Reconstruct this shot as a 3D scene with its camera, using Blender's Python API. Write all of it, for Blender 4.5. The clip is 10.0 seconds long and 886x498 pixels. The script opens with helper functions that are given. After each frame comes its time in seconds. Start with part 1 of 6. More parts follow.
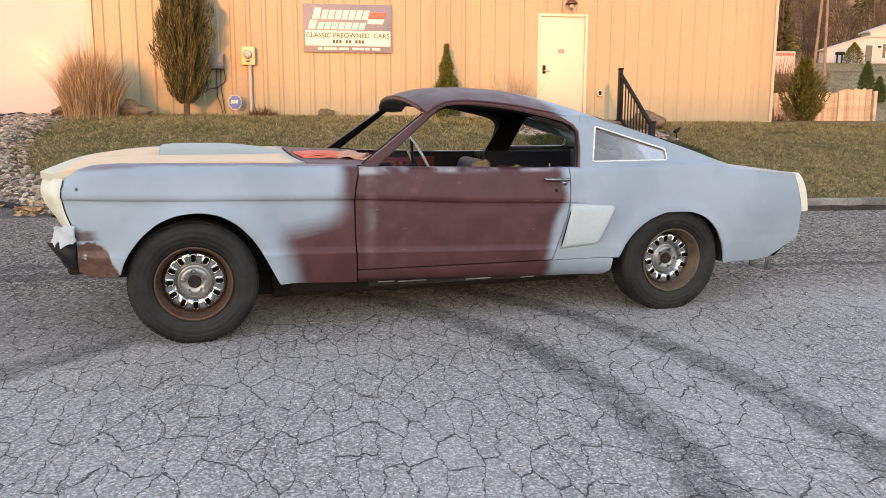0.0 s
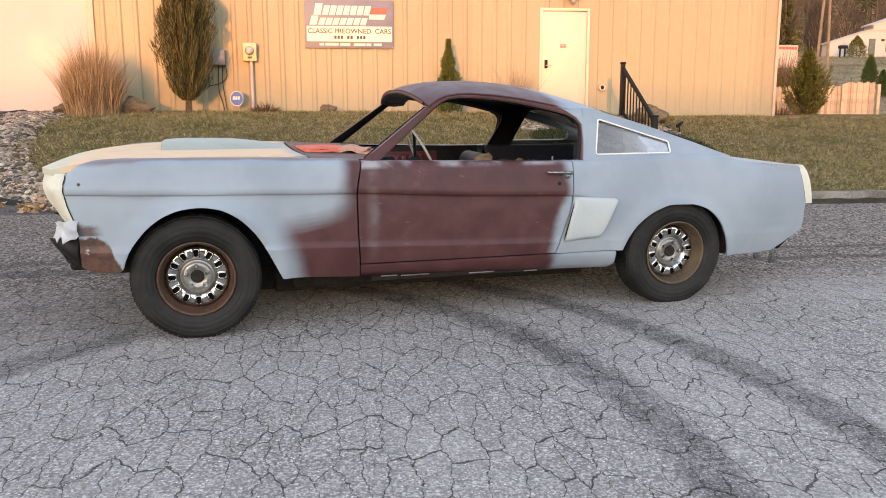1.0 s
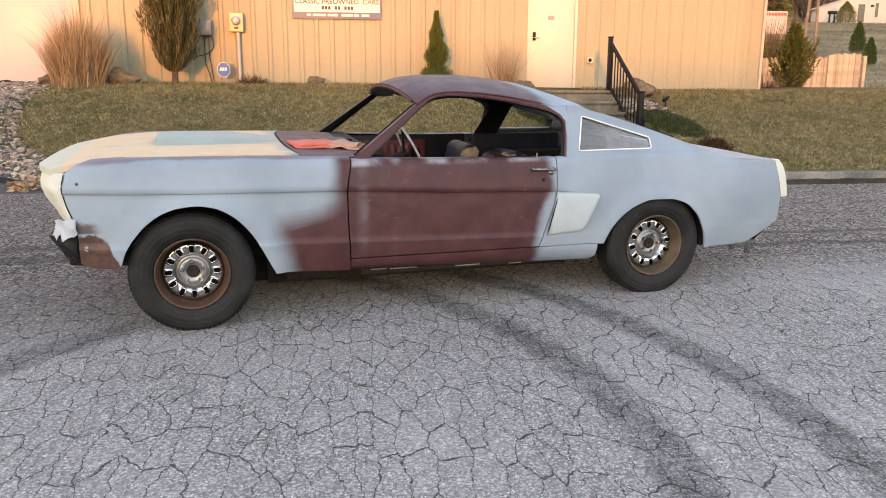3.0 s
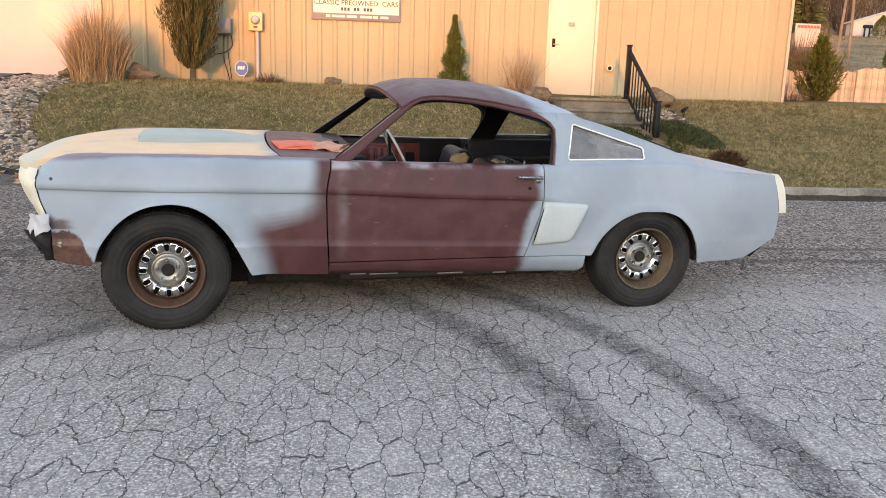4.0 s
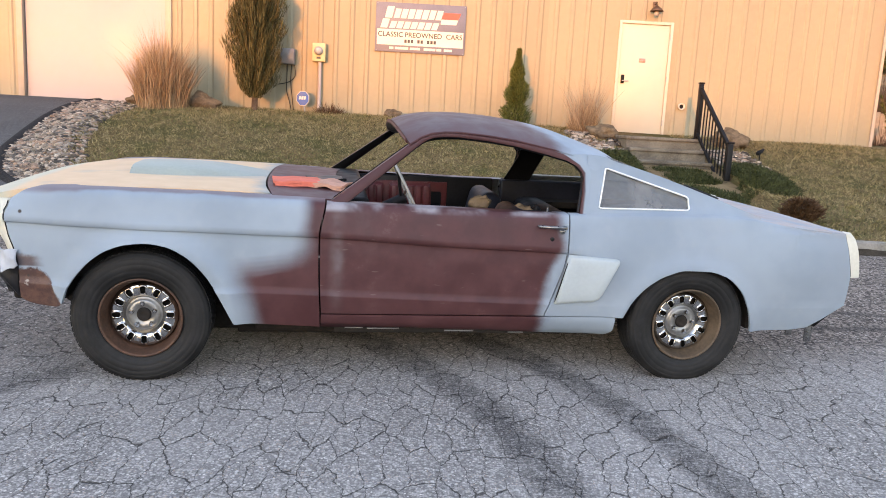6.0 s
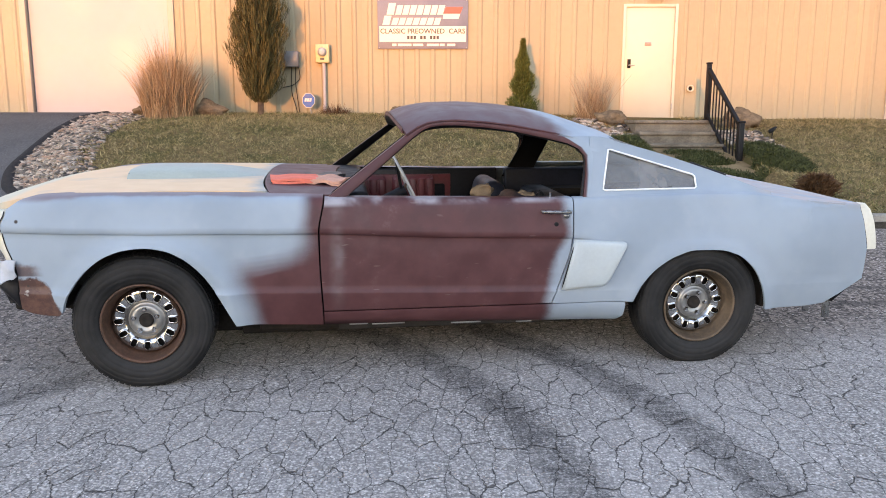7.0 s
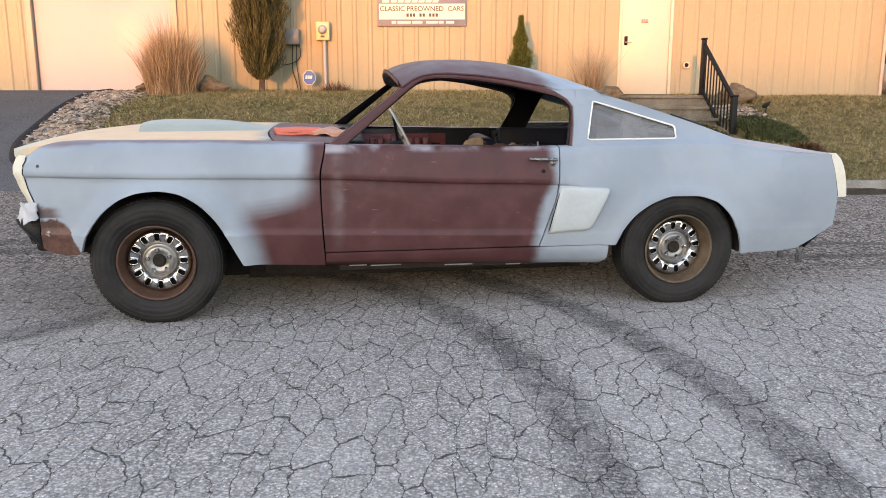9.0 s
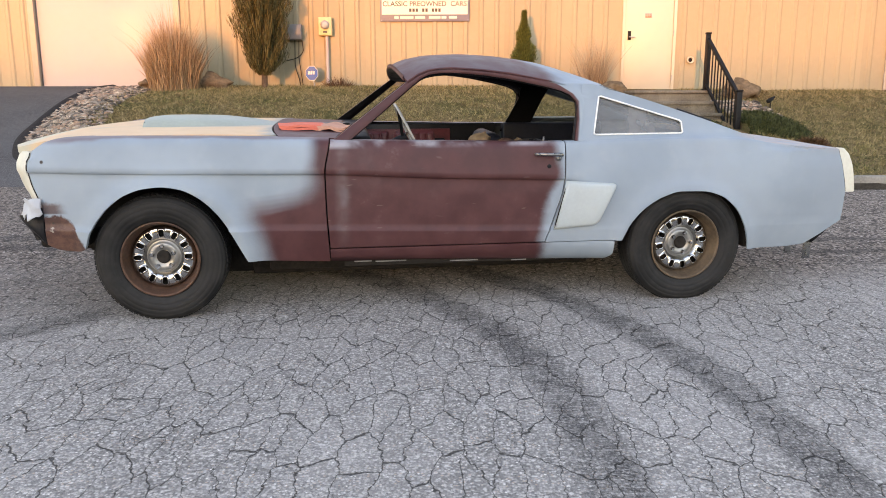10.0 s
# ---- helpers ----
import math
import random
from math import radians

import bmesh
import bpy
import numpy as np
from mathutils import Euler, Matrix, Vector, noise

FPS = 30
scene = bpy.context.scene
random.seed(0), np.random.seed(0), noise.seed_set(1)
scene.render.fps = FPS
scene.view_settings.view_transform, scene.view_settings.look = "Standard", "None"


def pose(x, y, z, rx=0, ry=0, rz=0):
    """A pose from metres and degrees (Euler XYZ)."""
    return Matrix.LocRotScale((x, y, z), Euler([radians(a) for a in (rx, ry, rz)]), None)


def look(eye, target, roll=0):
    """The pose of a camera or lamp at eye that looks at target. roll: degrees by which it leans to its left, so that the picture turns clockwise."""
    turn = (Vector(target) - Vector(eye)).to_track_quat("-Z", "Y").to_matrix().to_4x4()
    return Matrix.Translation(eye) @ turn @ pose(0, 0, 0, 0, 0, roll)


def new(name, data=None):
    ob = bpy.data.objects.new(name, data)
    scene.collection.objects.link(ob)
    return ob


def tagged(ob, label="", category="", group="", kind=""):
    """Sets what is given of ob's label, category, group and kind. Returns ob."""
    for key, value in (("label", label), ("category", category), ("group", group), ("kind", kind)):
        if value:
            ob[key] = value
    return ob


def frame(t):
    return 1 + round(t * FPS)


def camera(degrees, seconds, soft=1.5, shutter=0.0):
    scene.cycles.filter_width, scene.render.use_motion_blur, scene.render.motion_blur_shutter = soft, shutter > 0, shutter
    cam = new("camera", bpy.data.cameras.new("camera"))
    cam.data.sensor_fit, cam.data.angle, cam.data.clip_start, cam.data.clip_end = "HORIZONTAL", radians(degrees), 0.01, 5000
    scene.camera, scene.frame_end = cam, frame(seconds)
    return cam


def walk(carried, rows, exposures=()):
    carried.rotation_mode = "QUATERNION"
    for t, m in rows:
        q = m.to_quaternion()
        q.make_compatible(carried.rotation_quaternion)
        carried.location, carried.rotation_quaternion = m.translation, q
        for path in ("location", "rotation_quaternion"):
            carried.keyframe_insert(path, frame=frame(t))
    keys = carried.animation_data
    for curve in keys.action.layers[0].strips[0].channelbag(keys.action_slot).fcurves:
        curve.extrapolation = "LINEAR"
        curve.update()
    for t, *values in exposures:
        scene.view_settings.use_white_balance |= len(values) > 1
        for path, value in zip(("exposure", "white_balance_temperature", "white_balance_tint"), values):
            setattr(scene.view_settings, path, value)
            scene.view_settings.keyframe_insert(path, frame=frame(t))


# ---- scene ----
cam = camera(60.9, 10.0, 0.95)
PATH = [
    (0, (0.058, 0.643, 1.117), (0.307, 2.604, 0.812), 0.1),
    (0.5, (0.053, 0.643, 1.116), (0.297, 2.604, 0.807), -0.0),
    (1, (0.057, 0.651, 1.103), (0.299, 2.611, 0.788), -0.2),
    (1.5, (0.059, 0.655, 1.103), (0.31, 2.612, 0.776), -0.4),
    (2, (0.037, 0.63, 1.169), (0.309, 2.58, 0.821), -0.5),
    (2.2, (0.029, 0.614, 1.197), (0.308, 2.562, 0.837), -0.4),
    (3.3, (0.065, 0.525, 1.308), (0.324, 2.465, 0.893), 0.6),
    (3.5, (0.139, 0.553, 1.297), (0.385, 2.495, 0.885), 1.0),
    (4, (0.285, 0.596, 1.299), (0.497, 2.544, 0.899), 1.7),
    (4.5, (0.321, 0.774, 1.319), (0.5, 2.732, 0.955), 2.2),
    (5, (0.314, 0.975, 1.313), (0.454, 2.943, 0.98), 3.5),
    (5.5, (0.477, 1.033, 1.332), (0.552, 3.005, 1.007), 4.2),
    (5.7, (0.559, 1.043, 1.329), (0.607, 3.016, 1.007), 4.0),
    (6.8, (0.716, 1.116, 1.315), (0.688, 3.089, 0.988), 0.6),
    (7, (0.716, 1.124, 1.286), (0.691, 3.096, 0.954), 0.1),
    (7.5, (0.694, 1.027, 1.231), (0.677, 2.997, 0.885), -0.8),
    (8, (0.679, 0.871, 1.212), (0.667, 2.839, 0.857), -0.8),
    (8.5, (0.736, 0.851, 1.141), (0.717, 2.817, 0.775), -0.4),
    (9, (0.757, 0.852, 1.121), (0.729, 2.818, 0.752), -0.0),
    (9.5, (0.752, 0.863, 1.121), (0.717, 2.827, 0.747), 0.1),
    (10, (0.741, 0.87, 1.118), (0.707, 2.833, 0.738), -0.1),
]
walk(cam, [(t, look(eye, target, roll)) for t, eye, target, roll in PATH], [(0, 1.85, 7800, 32), (4.5, 1.87, 7800, 31), (5.5, 1.88, 7350, 32), (7, 1.9, 7000, 32), (8, 1.87, 7500, 32), (10, 1.87, 7650, 32)])

# ---- light ----
world = bpy.data.worlds.new("sky")
scene.world = world
world.use_nodes = True
SUN_EL, SUN_AZ = radians(3.3), radians(194.0)
wt = world.node_tree
sky = wt.nodes.new("ShaderNodeTexSky")
sky.sky_type = "NISHITA"
sky.sun_disc = False
sky.sun_elevation = SUN_EL
sky.sun_rotation = SUN_AZ
sky.altitude = 600
sky.air_density = 1.0
sky.dust_density = 0.2
sky.ozone_density = 1.0
wt.links.new(sky.outputs[0], wt.nodes["Background"].inputs[0])
wt.nodes["Background"].inputs[1].default_value = 0.5
sun = new("sun", bpy.data.lights.new("sun", "SUN"))
sun.data.energy = 1.5
sun.data.angle = radians(0.55)
sun.data.color = (1.0, 0.41, 0.08)
sd = Vector((math.sin(SUN_AZ) * math.cos(SUN_EL), math.cos(SUN_AZ) * math.cos(SUN_EL), math.sin(SUN_EL)))
sun.matrix_world = look(sd * 100, (0, 0, 0))


# ---- small tools ----
def part(name, bm, material, parent=None, label="", smooth=True, category="", kind="", group=""):
    """Links a bmesh as one mesh object, under a thing or a part."""
    me = bpy.data.meshes.new(name)
    bm.to_mesh(me)
    bm.free()
    return mesh_part(name, me, material, parent, label, smooth, category, kind, group)


def mesh_part(name, me, material, parent=None, label="", smooth=True, category="", kind="", group=""):
    if smooth:
        me.polygons.foreach_set("use_smooth", [True] * len(me.polygons))
    if material is not None and not me.materials:
        me.materials.append(material)
    ob = new(name, me)
    if parent is not None:
        ob.parent = parent
    return tagged(ob, label, category, group, kind)


def raw(verts, faces):
    me = bpy.data.meshes.new("mesh")
    me.from_pydata([tuple(map(float, v)) for v in verts], [], [tuple(map(int, f)) for f in faces])
    me.update()
    return me


def thing(name, at=None, label="", category="", group="", kind=""):
    ob = new(name)
    ob.empty_display_size = 0.1
    if at is not None:
        ob.matrix_world = at if isinstance(at, Matrix) else Matrix.Translation(at)
    return tagged(ob, label, category, group, kind)


def box(bm, x0, x1, y0, y1, z0, z1, bevel=0.0, seg=2):
    """A box between two corners, with rounded edges."""
    m = Matrix.Translation(((x0 + x1) / 2, (y0 + y1) / 2, (z0 + z1) / 2)) @ Matrix.Diagonal((x1 - x0, y1 - y0, z1 - z0, 1))
    got = bmesh.ops.create_cube(bm, size=1, matrix=m)
    if bevel:
        es = {e for v in got["verts"] for e in v.link_edges}
        bmesh.ops.bevel(bm, geom=list(es), offset=bevel, segments=seg, affect="EDGES", profile=0.5)
    return bm


def boxed(*a, **k):
    return box(bmesh.new(), *a, **k)


def sheet(bm, pts, flip=False, close=False):
    """Faces over rows of points."""
    rows = [[bm.verts.new(p) for p in r] for r in pts]
    n = len(rows[0])
    for a, b in zip(rows[:-1], rows[1:]):
        for i in range(n if close else n - 1):
            q = [a[i], a[(i + 1) % n], b[(i + 1) % n], b[i]]
            try:
                bm.faces.new(q[::-1] if flip else q)
            except ValueError:
                pass
    return bm


def tube(bm, path, r, n=8, caps=True):
    """A round rod along a line of points; r may be a list."""
    path = [Vector(p) for p in path]
    rings = []
    up = Vector((0.123, 0.3, 1)).normalized()
    for i, p in enumerate(path):
        d = (path[min(i + 1, len(path) - 1)] - path[max(i - 1, 0)]).normalized()
        a = d.cross(up)
        a = a.normalized() if a.length > 1e-4 else Vector((1, 0, 0))
        b = d.cross(a)
        rr = r[i] if isinstance(r, (list, tuple)) else r
        rings.append([p + rr * (math.cos(t) * a + math.sin(t) * b) for t in (2 * math.pi * k / n for k in range(n))])
    sheet(bm, rings, close=True)
    if caps:
        bm.verts.ensure_lookup_table()
        for ring in (rings[0], rings[-1]):
            bm.faces.new([bm.verts.new(p) for p in ring])
    return bm


def lathe(bm, profile, n=48, flip=False):
    """Turns a profile of (radius, y) round the y axis."""
    rows = [[(r * math.cos(2 * math.pi * k / n), y, r * math.sin(2 * math.pi * k / n)) for k in range(n)] for r, y in profile]
    return sheet(bm, rows, flip, close=True)


def thick(bm, d, merge=1e-5):
    """Gives open sheets a turned-in rim: every border edge is drawn along d."""
    bmesh.ops.remove_doubles(bm, verts=bm.verts[:], dist=merge)
    es = [e for e in bm.edges if e.is_boundary]
    for e in es:
        e.smooth = False
    got = bmesh.ops.extrude_edge_only(bm, edges=es)
    for v in got["geom"]:
        if isinstance(v, bmesh.types.BMVert):
            v.co += Vector(d(v.co)) if callable(d) else Vector(d)
    bmesh.ops.recalc_face_normals(bm, faces=bm.faces[:])
    return bm


def S(x, pts):
    """A smooth line through (x, value) points."""
    if x <= pts[0][0]:
        return pts[0][1]
    if x >= pts[-1][0]:
        return pts[-1][1]
    for i in range(len(pts) - 1):
        if x <= pts[i + 1][0]:
            (x0, v0), (x1, v1) = pts[i], pts[i + 1]
            s = (v1 - v0) / (x1 - x0)
            def tan(j):
                if j <= 0 or j >= len(pts) - 1:
                    return s
                a = (pts[j][1] - pts[j - 1][1]) / (pts[j][0] - pts[j - 1][0])
                b = (pts[j + 1][1] - pts[j][1]) / (pts[j + 1][0] - pts[j][0])
                return 0 if a * b <= 0 else 2 * a * b / (a + b)
            h = x1 - x0
            t = (x - x0) / h
            return (2*t**3 - 3*t**2 + 1) * v0 + (t**3 - 2*t**2 + t) * h * tan(i) + (3*t**2 - 2*t**3) * v1 + (t**3 - t**2) * h * tan(i + 1)


def L(x, pts):
    return float(np.interp(x, [p[0] for p in pts], [p[1] for p in pts]))


def ss(a, b, x):
    t = min(1, max(0, (x - a) / (b - a)))
    return t * t * (3 - 2 * t)


# ---- materials ----
class Nodes:
    """Short hand for building a node material."""

    def __init__(self, name):
        self.m = bpy.data.materials.new(name)
        self.m.use_nodes = True
        self.t = self.m.node_tree
        self.b = self.t.nodes["Principled BSDF"]
        self.co = self.t.nodes.new("ShaderNodeTexCoord").outputs["Object"]

    def put(self, socket, v):
        if isinstance(v, bpy.types.NodeSocket):
            self.t.links.new(v, socket)
        elif isinstance(v, (tuple, list)) and len(v) == 3 and socket.type == "RGBA":
            socket.default_value = (*v, 1)
        else:
            socket.default_value = v

    def math(self, op, a, b=0.0, c=0.0, clamp=False):
        n = self.t.nodes.new("ShaderNodeMath")
        n.operation, n.use_clamp = op, clamp
        for i, v in enumerate((a, b, c)):
            self.put(n.inputs[i], v)
        return n.outputs[0]

    def noise(self, scale, detail=3.0, rough=0.55, at=None, stretch=None, distort=0.0):
        n = self.t.nodes.new("ShaderNodeTexNoise")
        co = at or self.co
        if stretch:
            mp = self.t.nodes.new("ShaderNodeMapping")
            mp.inputs["Scale"].default_value = stretch
            self.put(mp.inputs[0], co)
            co = mp.outputs[0]
        self.put(n.inputs["Vector"], co)
        n.inputs["Scale"].default_value = scale
        n.inputs["Detail"].default_value = detail
        n.inputs["Roughness"].default_value = rough
        n.inputs["Distortion"].default_value = distort
        return n.outputs[0]

    def step(self, v, a, b, lo=0.0, hi=1.0):
        n = self.t.nodes.new("ShaderNodeMapRange")
        n.interpolation_type = "SMOOTHSTEP"
        for i, q in enumerate((v, a, b, lo, hi)):
            self.put(n.inputs[i], q)
        return n.outputs[0]

    def mix(self, f, a, b, mode="MIX"):
        n = self.t.nodes.new("ShaderNodeMix")
        n.data_type, n.blend_type = "RGBA", mode
        self.put(n.inputs[0], f)
        self.put(n.inputs[6], a)
        self.put(n.inputs[7], b)
        return n.outputs[2]

    def xyz(self, at=None):
        n = self.t.nodes.new("ShaderNodeSeparateXYZ")
        self.put(n.inputs[0], at or self.co)
        return n.outputs

    def curve(self, v, pts, span):
        """A value read off (v, value) points, where v runs from 0 to 1 and values from 0 to span."""
        n = self.t.nodes.new("ShaderNodeValToRGB")
        self.put(n.inputs[0], v)
        el = n.color_ramp.elements
        for i, (p, q) in enumerate(pts):
            e = el[i] if i < 2 else el.new(p)
            e.position = p
            e.color = (q / span,) * 3 + (1,)
        return self.math("MULTIPLY", n.outputs[0], span)

    def rand(self):
        return self.t.nodes.new("ShaderNodeObjectInfo").outputs["Random"]

    def island(self):
        return self.t.nodes.new("ShaderNodeNewGeometry").outputs["Random Per Island"]

    def bump(self, h, strength=0.3, dist=0.01):
        n = self.t.nodes.new("ShaderNodeBump")
        n.inputs["Strength"].default_value = strength
        n.inputs["Distance"].default_value = dist
        self.put(n.inputs["Height"], h)
        self.put(self.b.inputs["Normal"], n.outputs[0])

    def done(self, color, rough=0.6, metal=0.0, **more):
        self.put(self.b.inputs["Base Color"], color)
        self.put(self.b.inputs["Roughness"], rough)
        self.put(self.b.inputs["Metallic"], metal)
        for k, v in more.items():
            self.put(self.b.inputs[k.replace("_", " ")], v)
        return self.m


def dull(name, c, rough=0.6, metal=0.0, vary=0.18, scale=6.0, fine=60.0, relief=0.15, depth=0.003, spread=0.0):
    """A plain surface with blotches and grain, in real size."""
    n = Nodes(name)
    big, small = n.noise(scale, 4), n.noise(fine, 3)
    f = n.math("ADD", n.math("MULTIPLY", big, 0.65), n.math("MULTIPLY", small, 0.35))
    if spread:
        f = n.math("ADD", f, n.math("MULTIPLY", n.math("SUBTRACT", n.rand(), 0.5), spread))
    f = n.step(f, 0.3, 0.7)
    col = n.mix(f, tuple(v * (1 - vary) for v in c), tuple(min(1, v * (1 + vary)) for v in c))
    n.bump(small, relief, depth)
    if rough > 0.85:
        n.put(n.b.inputs["Specular IOR Level"], 0.08)
    return n.done(col, n.step(big, 0.3, 0.7, max(0, rough - 0.08), min(1, rough + 0.08)), metal)


def leafy(name, a, b, c=None, rough=0.7):
    """Leaves and blades that differ one by one."""
    n = Nodes(name)
    col = n.mix(n.island(), a, b)
    if c:
        col = n.mix(n.step(n.noise(1.3, 3), 0.48, 0.68), col, c)
    return n.done(col, rough, Specular_IOR_Level=0.2)


def asphalt(name, base, cracks=True, marks=True):
    n = Nodes(name)
    x, y, z = n.xyz()
    grain = n.noise(260, 2, 0.7)
    stone = n.noise(100, 3, 0.7)
    big = n.noise(0.9, 4, 0.6)

    def tone(k, tint=(1, 1, 1)):
        return tuple(min(0.75, v * k * w) for v, w in zip(base, tint))

    # stones set in the binder, each with its own tone, and pits between them
    agg = n.t.nodes.new("ShaderNodeTexVoronoi")
    agg.inputs["Scale"].default_value = 108
    n.put(agg.inputs["Vector"], n.co)
    pick = n.xyz(agg.outputs["Color"])
    core = n.step(agg.outputs["Distance"], 0.55, 0.3)
    col = n.mix(n.step(stone, 0.4, 0.6), tone(0.38), tone(1.4))
    col = n.mix(0.64, col, n.mix(n.step(pick[0], 0.1, 0.95), tone(0.24), tone(1.68, (1.0, 0.99, 0.98))))
    col = n.mix(n.step(agg.outputs["Distance"], 0.42, 0.72, 0, 0.6), col, tone(0.33))
    chip = n.t.nodes.new("ShaderNodeTexVoronoi")
    chip.inputs["Scale"].default_value = 52
    n.put(chip.inputs["Vector"], n.co)
    lump = n.xyz(chip.outputs["Color"])
    col = n.mix(n.step(lump[0], 0.62, 0.9, 0, 0.14), col, tone(0.35))
    col = n.mix(n.math("MULTIPLY", n.step(lump[1], 0.86, 0.95, 0, 0.75), n.step(chip.outputs["Distance"], 0.5, 0.25)), col, tone(1.9))
    col = n.mix(n.math("MULTIPLY", n.step(pick[1], 0.945, 0.965), core), col, tone(2.2))
    col = n.mix(n.math("MULTIPLY", n.step(pick[2], 0.9, 0.95), n.math("MULTIPLY", core, 0.7)), col, tone(1.1, (1.25, 0.95, 0.75)))
    col = n.mix(n.step(grain, 0.3, 0.7, 0, 0.25), col, tone(1.25))
    col = n.mix(n.math("MULTIPLY", n.step(big, 0.35, 0.7), 0.3), col, tone(1.35))
    col = n.mix(n.step(n.noise(4.5, 4, 0.65), 0.5, 0.72, 0, 0.22), col, tone(0.55))
    height = n.math("ADD", n.math("MULTIPLY", grain, 0.35), n.math("ADD", n.math("MULTIPLY", stone, 0.5), n.math("MULTIPLY", core, 0.45)))
    if marks:
        # older, browner and coarser asphalt towards the kerb and the drive
        far = n.math("MAXIMUM", n.step(n.math("ADD", y, n.math("MULTIPLY", n.noise(1.1, 4), 0.9)), 5.3, 6.4), n.math("MULTIPLY", n.step(n.math("ADD", y, n.math("MULTIPLY", x, -0.75)), 5.0, 6.4), n.step(x, -0.6, -1.3, 0.0, 0.6)))
        worn = n.mix(n.step(lump[2], 0.15, 0.9), tone(1, (0.09, 0.077, 0.067)), tone(1, (1.0, 0.87, 0.78)))
        worn = n.mix(n.step(n.noise(60, 3, 0.75), 0.45, 0.6, 0, 0.5), worn, tone(1, (0.24, 0.205, 0.18)))
        worn = n.mix(n.math("MULTIPLY", n.step(lump[1], 0.84, 0.92), n.step(chip.outputs["Distance"], 0.5, 0.25)), worn, tone(1.8, (1, 0.95, 0.9)))
        col = n.mix(n.math("MULTIPLY", far, 0.88), col, worn)
        apron = n.math("MULTIPLY", n.step(n.math("ADD", n.math("ADD", y, n.math("MULTIPLY", x, -0.75)), n.math("MULTIPLY", n.noise(1.6, 4), 0.8)), 5.4, 6.2), n.step(x, -0.55, -1.1))
        col = n.mix(n.math("MULTIPLY", apron, 0.15), col, tone(0.25))
        # curved tyre marks, scuffed crossways and worn through to the stone
        scuff = n.step(n.noise(1.0, 3, 0.6, stretch=(7, 60, 1), distort=0.4), 0.52, 0.68, 1.0, 0.35)
        for cx, cy, r, w, side in ((-1.86, 3.04, 3.08, 0.125, 0), (-1.70, 2.88, 3.62, 0.12, 0), (1.55, 1.57, 4.0, 0.12, 1)):
            dx, dy = n.math("SUBTRACT", x, cx), n.math("SUBTRACT", y, cy)
            d = n.math("SQRT", n.math("ADD", n.math("MULTIPLY", dx, dx), n.math("MULTIPLY", dy, dy)))
            rag = n.math("ADD", n.math("MULTIPLY", n.noise(3.0, 4, 0.7), 0.07), n.math("MULTIPLY", n.noise(22, 3, 0.7), 0.035))
            d = n.math("ABSOLUTE", n.math("SUBTRACT", n.math("ADD", d, rag), r + 0.052))
            m = n.math("MULTIPLY", n.step(d, w * 1.25, w * 0.45), n.step(n.noise(9, 5, 0.7), 0.35, 0.62, 0.42, 0.84))
            m = n.math("MULTIPLY", n.math("MULTIPLY", m, scuff), n.step(stone, 0.66, 0.42, 0.4, 1.0))
            m = n.math("MULTIPLY", m, n.step(n.math("ADD", y, n.noise(0.8, 2)), 1.9, 3.6, 0.62, 1.0))
            m = n.math("MULTIPLY", m, n.step(x, -0.9, -1.2) if side else n.step(y, 1.2, 2.4))
            col = n.mix(m, col, n.mix(n.step(grain, 0.3, 0.7), (0.022, 0.021, 0.022), (0.065, 0.062, 0.064)))
        # oily streaks across the lot
        for y0, w in ((6.02, 0.06), (6.42, 0.045)):
            d = n.math("ABSOLUTE", n.math("SUBTRACT", n.math("ADD", y, n.math("MULTIPLY", n.noise(1.2, 4), 0.25)), y0 + 0.125))
            m = n.math("MULTIPLY", n.step(d, w * 1.6, w * 0.3), n.math("MULTIPLY", n.step(x, 2.2, 3.2), 0.6))
            col = n.mix(m, col, (0.05, 0.047, 0.046))
    if cracks:
        # crazing: long plates down the slope, with jagged edges that open and close
        co = n.co
        for scale, amp in ((2.1, (0.12, 0.16, 0.0)), (14.0, (0.055, 0.06, 0.0)), (48.0, (0.018, 0.02, 0.0))):
            warp = n.t.nodes.new("ShaderNodeVectorMath")
            warp.operation = "MULTIPLY_ADD"
            nz = n.t.nodes.new("ShaderNodeTexNoise")
            nz.inputs["Scale"].default_value = scale
            nz.inputs["Detail"].default_value = 3
            nz.inputs["Roughness"].default_value = 0.5
            n.put(nz.inputs["Vector"], n.co)
            n.put(warp.inputs[0], nz.outputs["Color"])
            warp.inputs[1].default_value = amp
            n.put(warp.inputs[2], co)
            co = warp.outputs[0]
        mp = n.t.nodes.new("ShaderNodeMapping")
        mp.inputs["Scale"].default_value = (1.0, 0.33, 0.0)
        n.put(mp.inputs[0], co)
        total = None
        for scale, width, lo, hi, freq in ((10.4, 0.0027, 0.3, 0.74, 2.8), (18.0, 0.0016, 0.46, 0.72, 2.1)):
            v = n.t.nodes.new("ShaderNodeTexVoronoi")
            v.feature, v.voronoi_dimensions = "DISTANCE_TO_EDGE", "2D"
            v.inputs["Scale"].default_value = scale
            v.inputs["Randomness"].default_value = 0.88
            n.put(v.inputs["Vector"], mp.outputs[0])
            gap = n.step(n.noise(freq, 5, 0.65), lo, hi, 0.55 * width * scale if scale < 12 else 0.0, width * scale)
            c = n.step(v.outputs["Distance"], n.math("ADD", gap, 0.0005), n.math("MULTIPLY", gap, 0.25))
            c = n.math("MULTIPLY", c, n.step(gap, 0.001, 0.012))
            total = c if total is None else n.math("MAXIMUM", total, c)
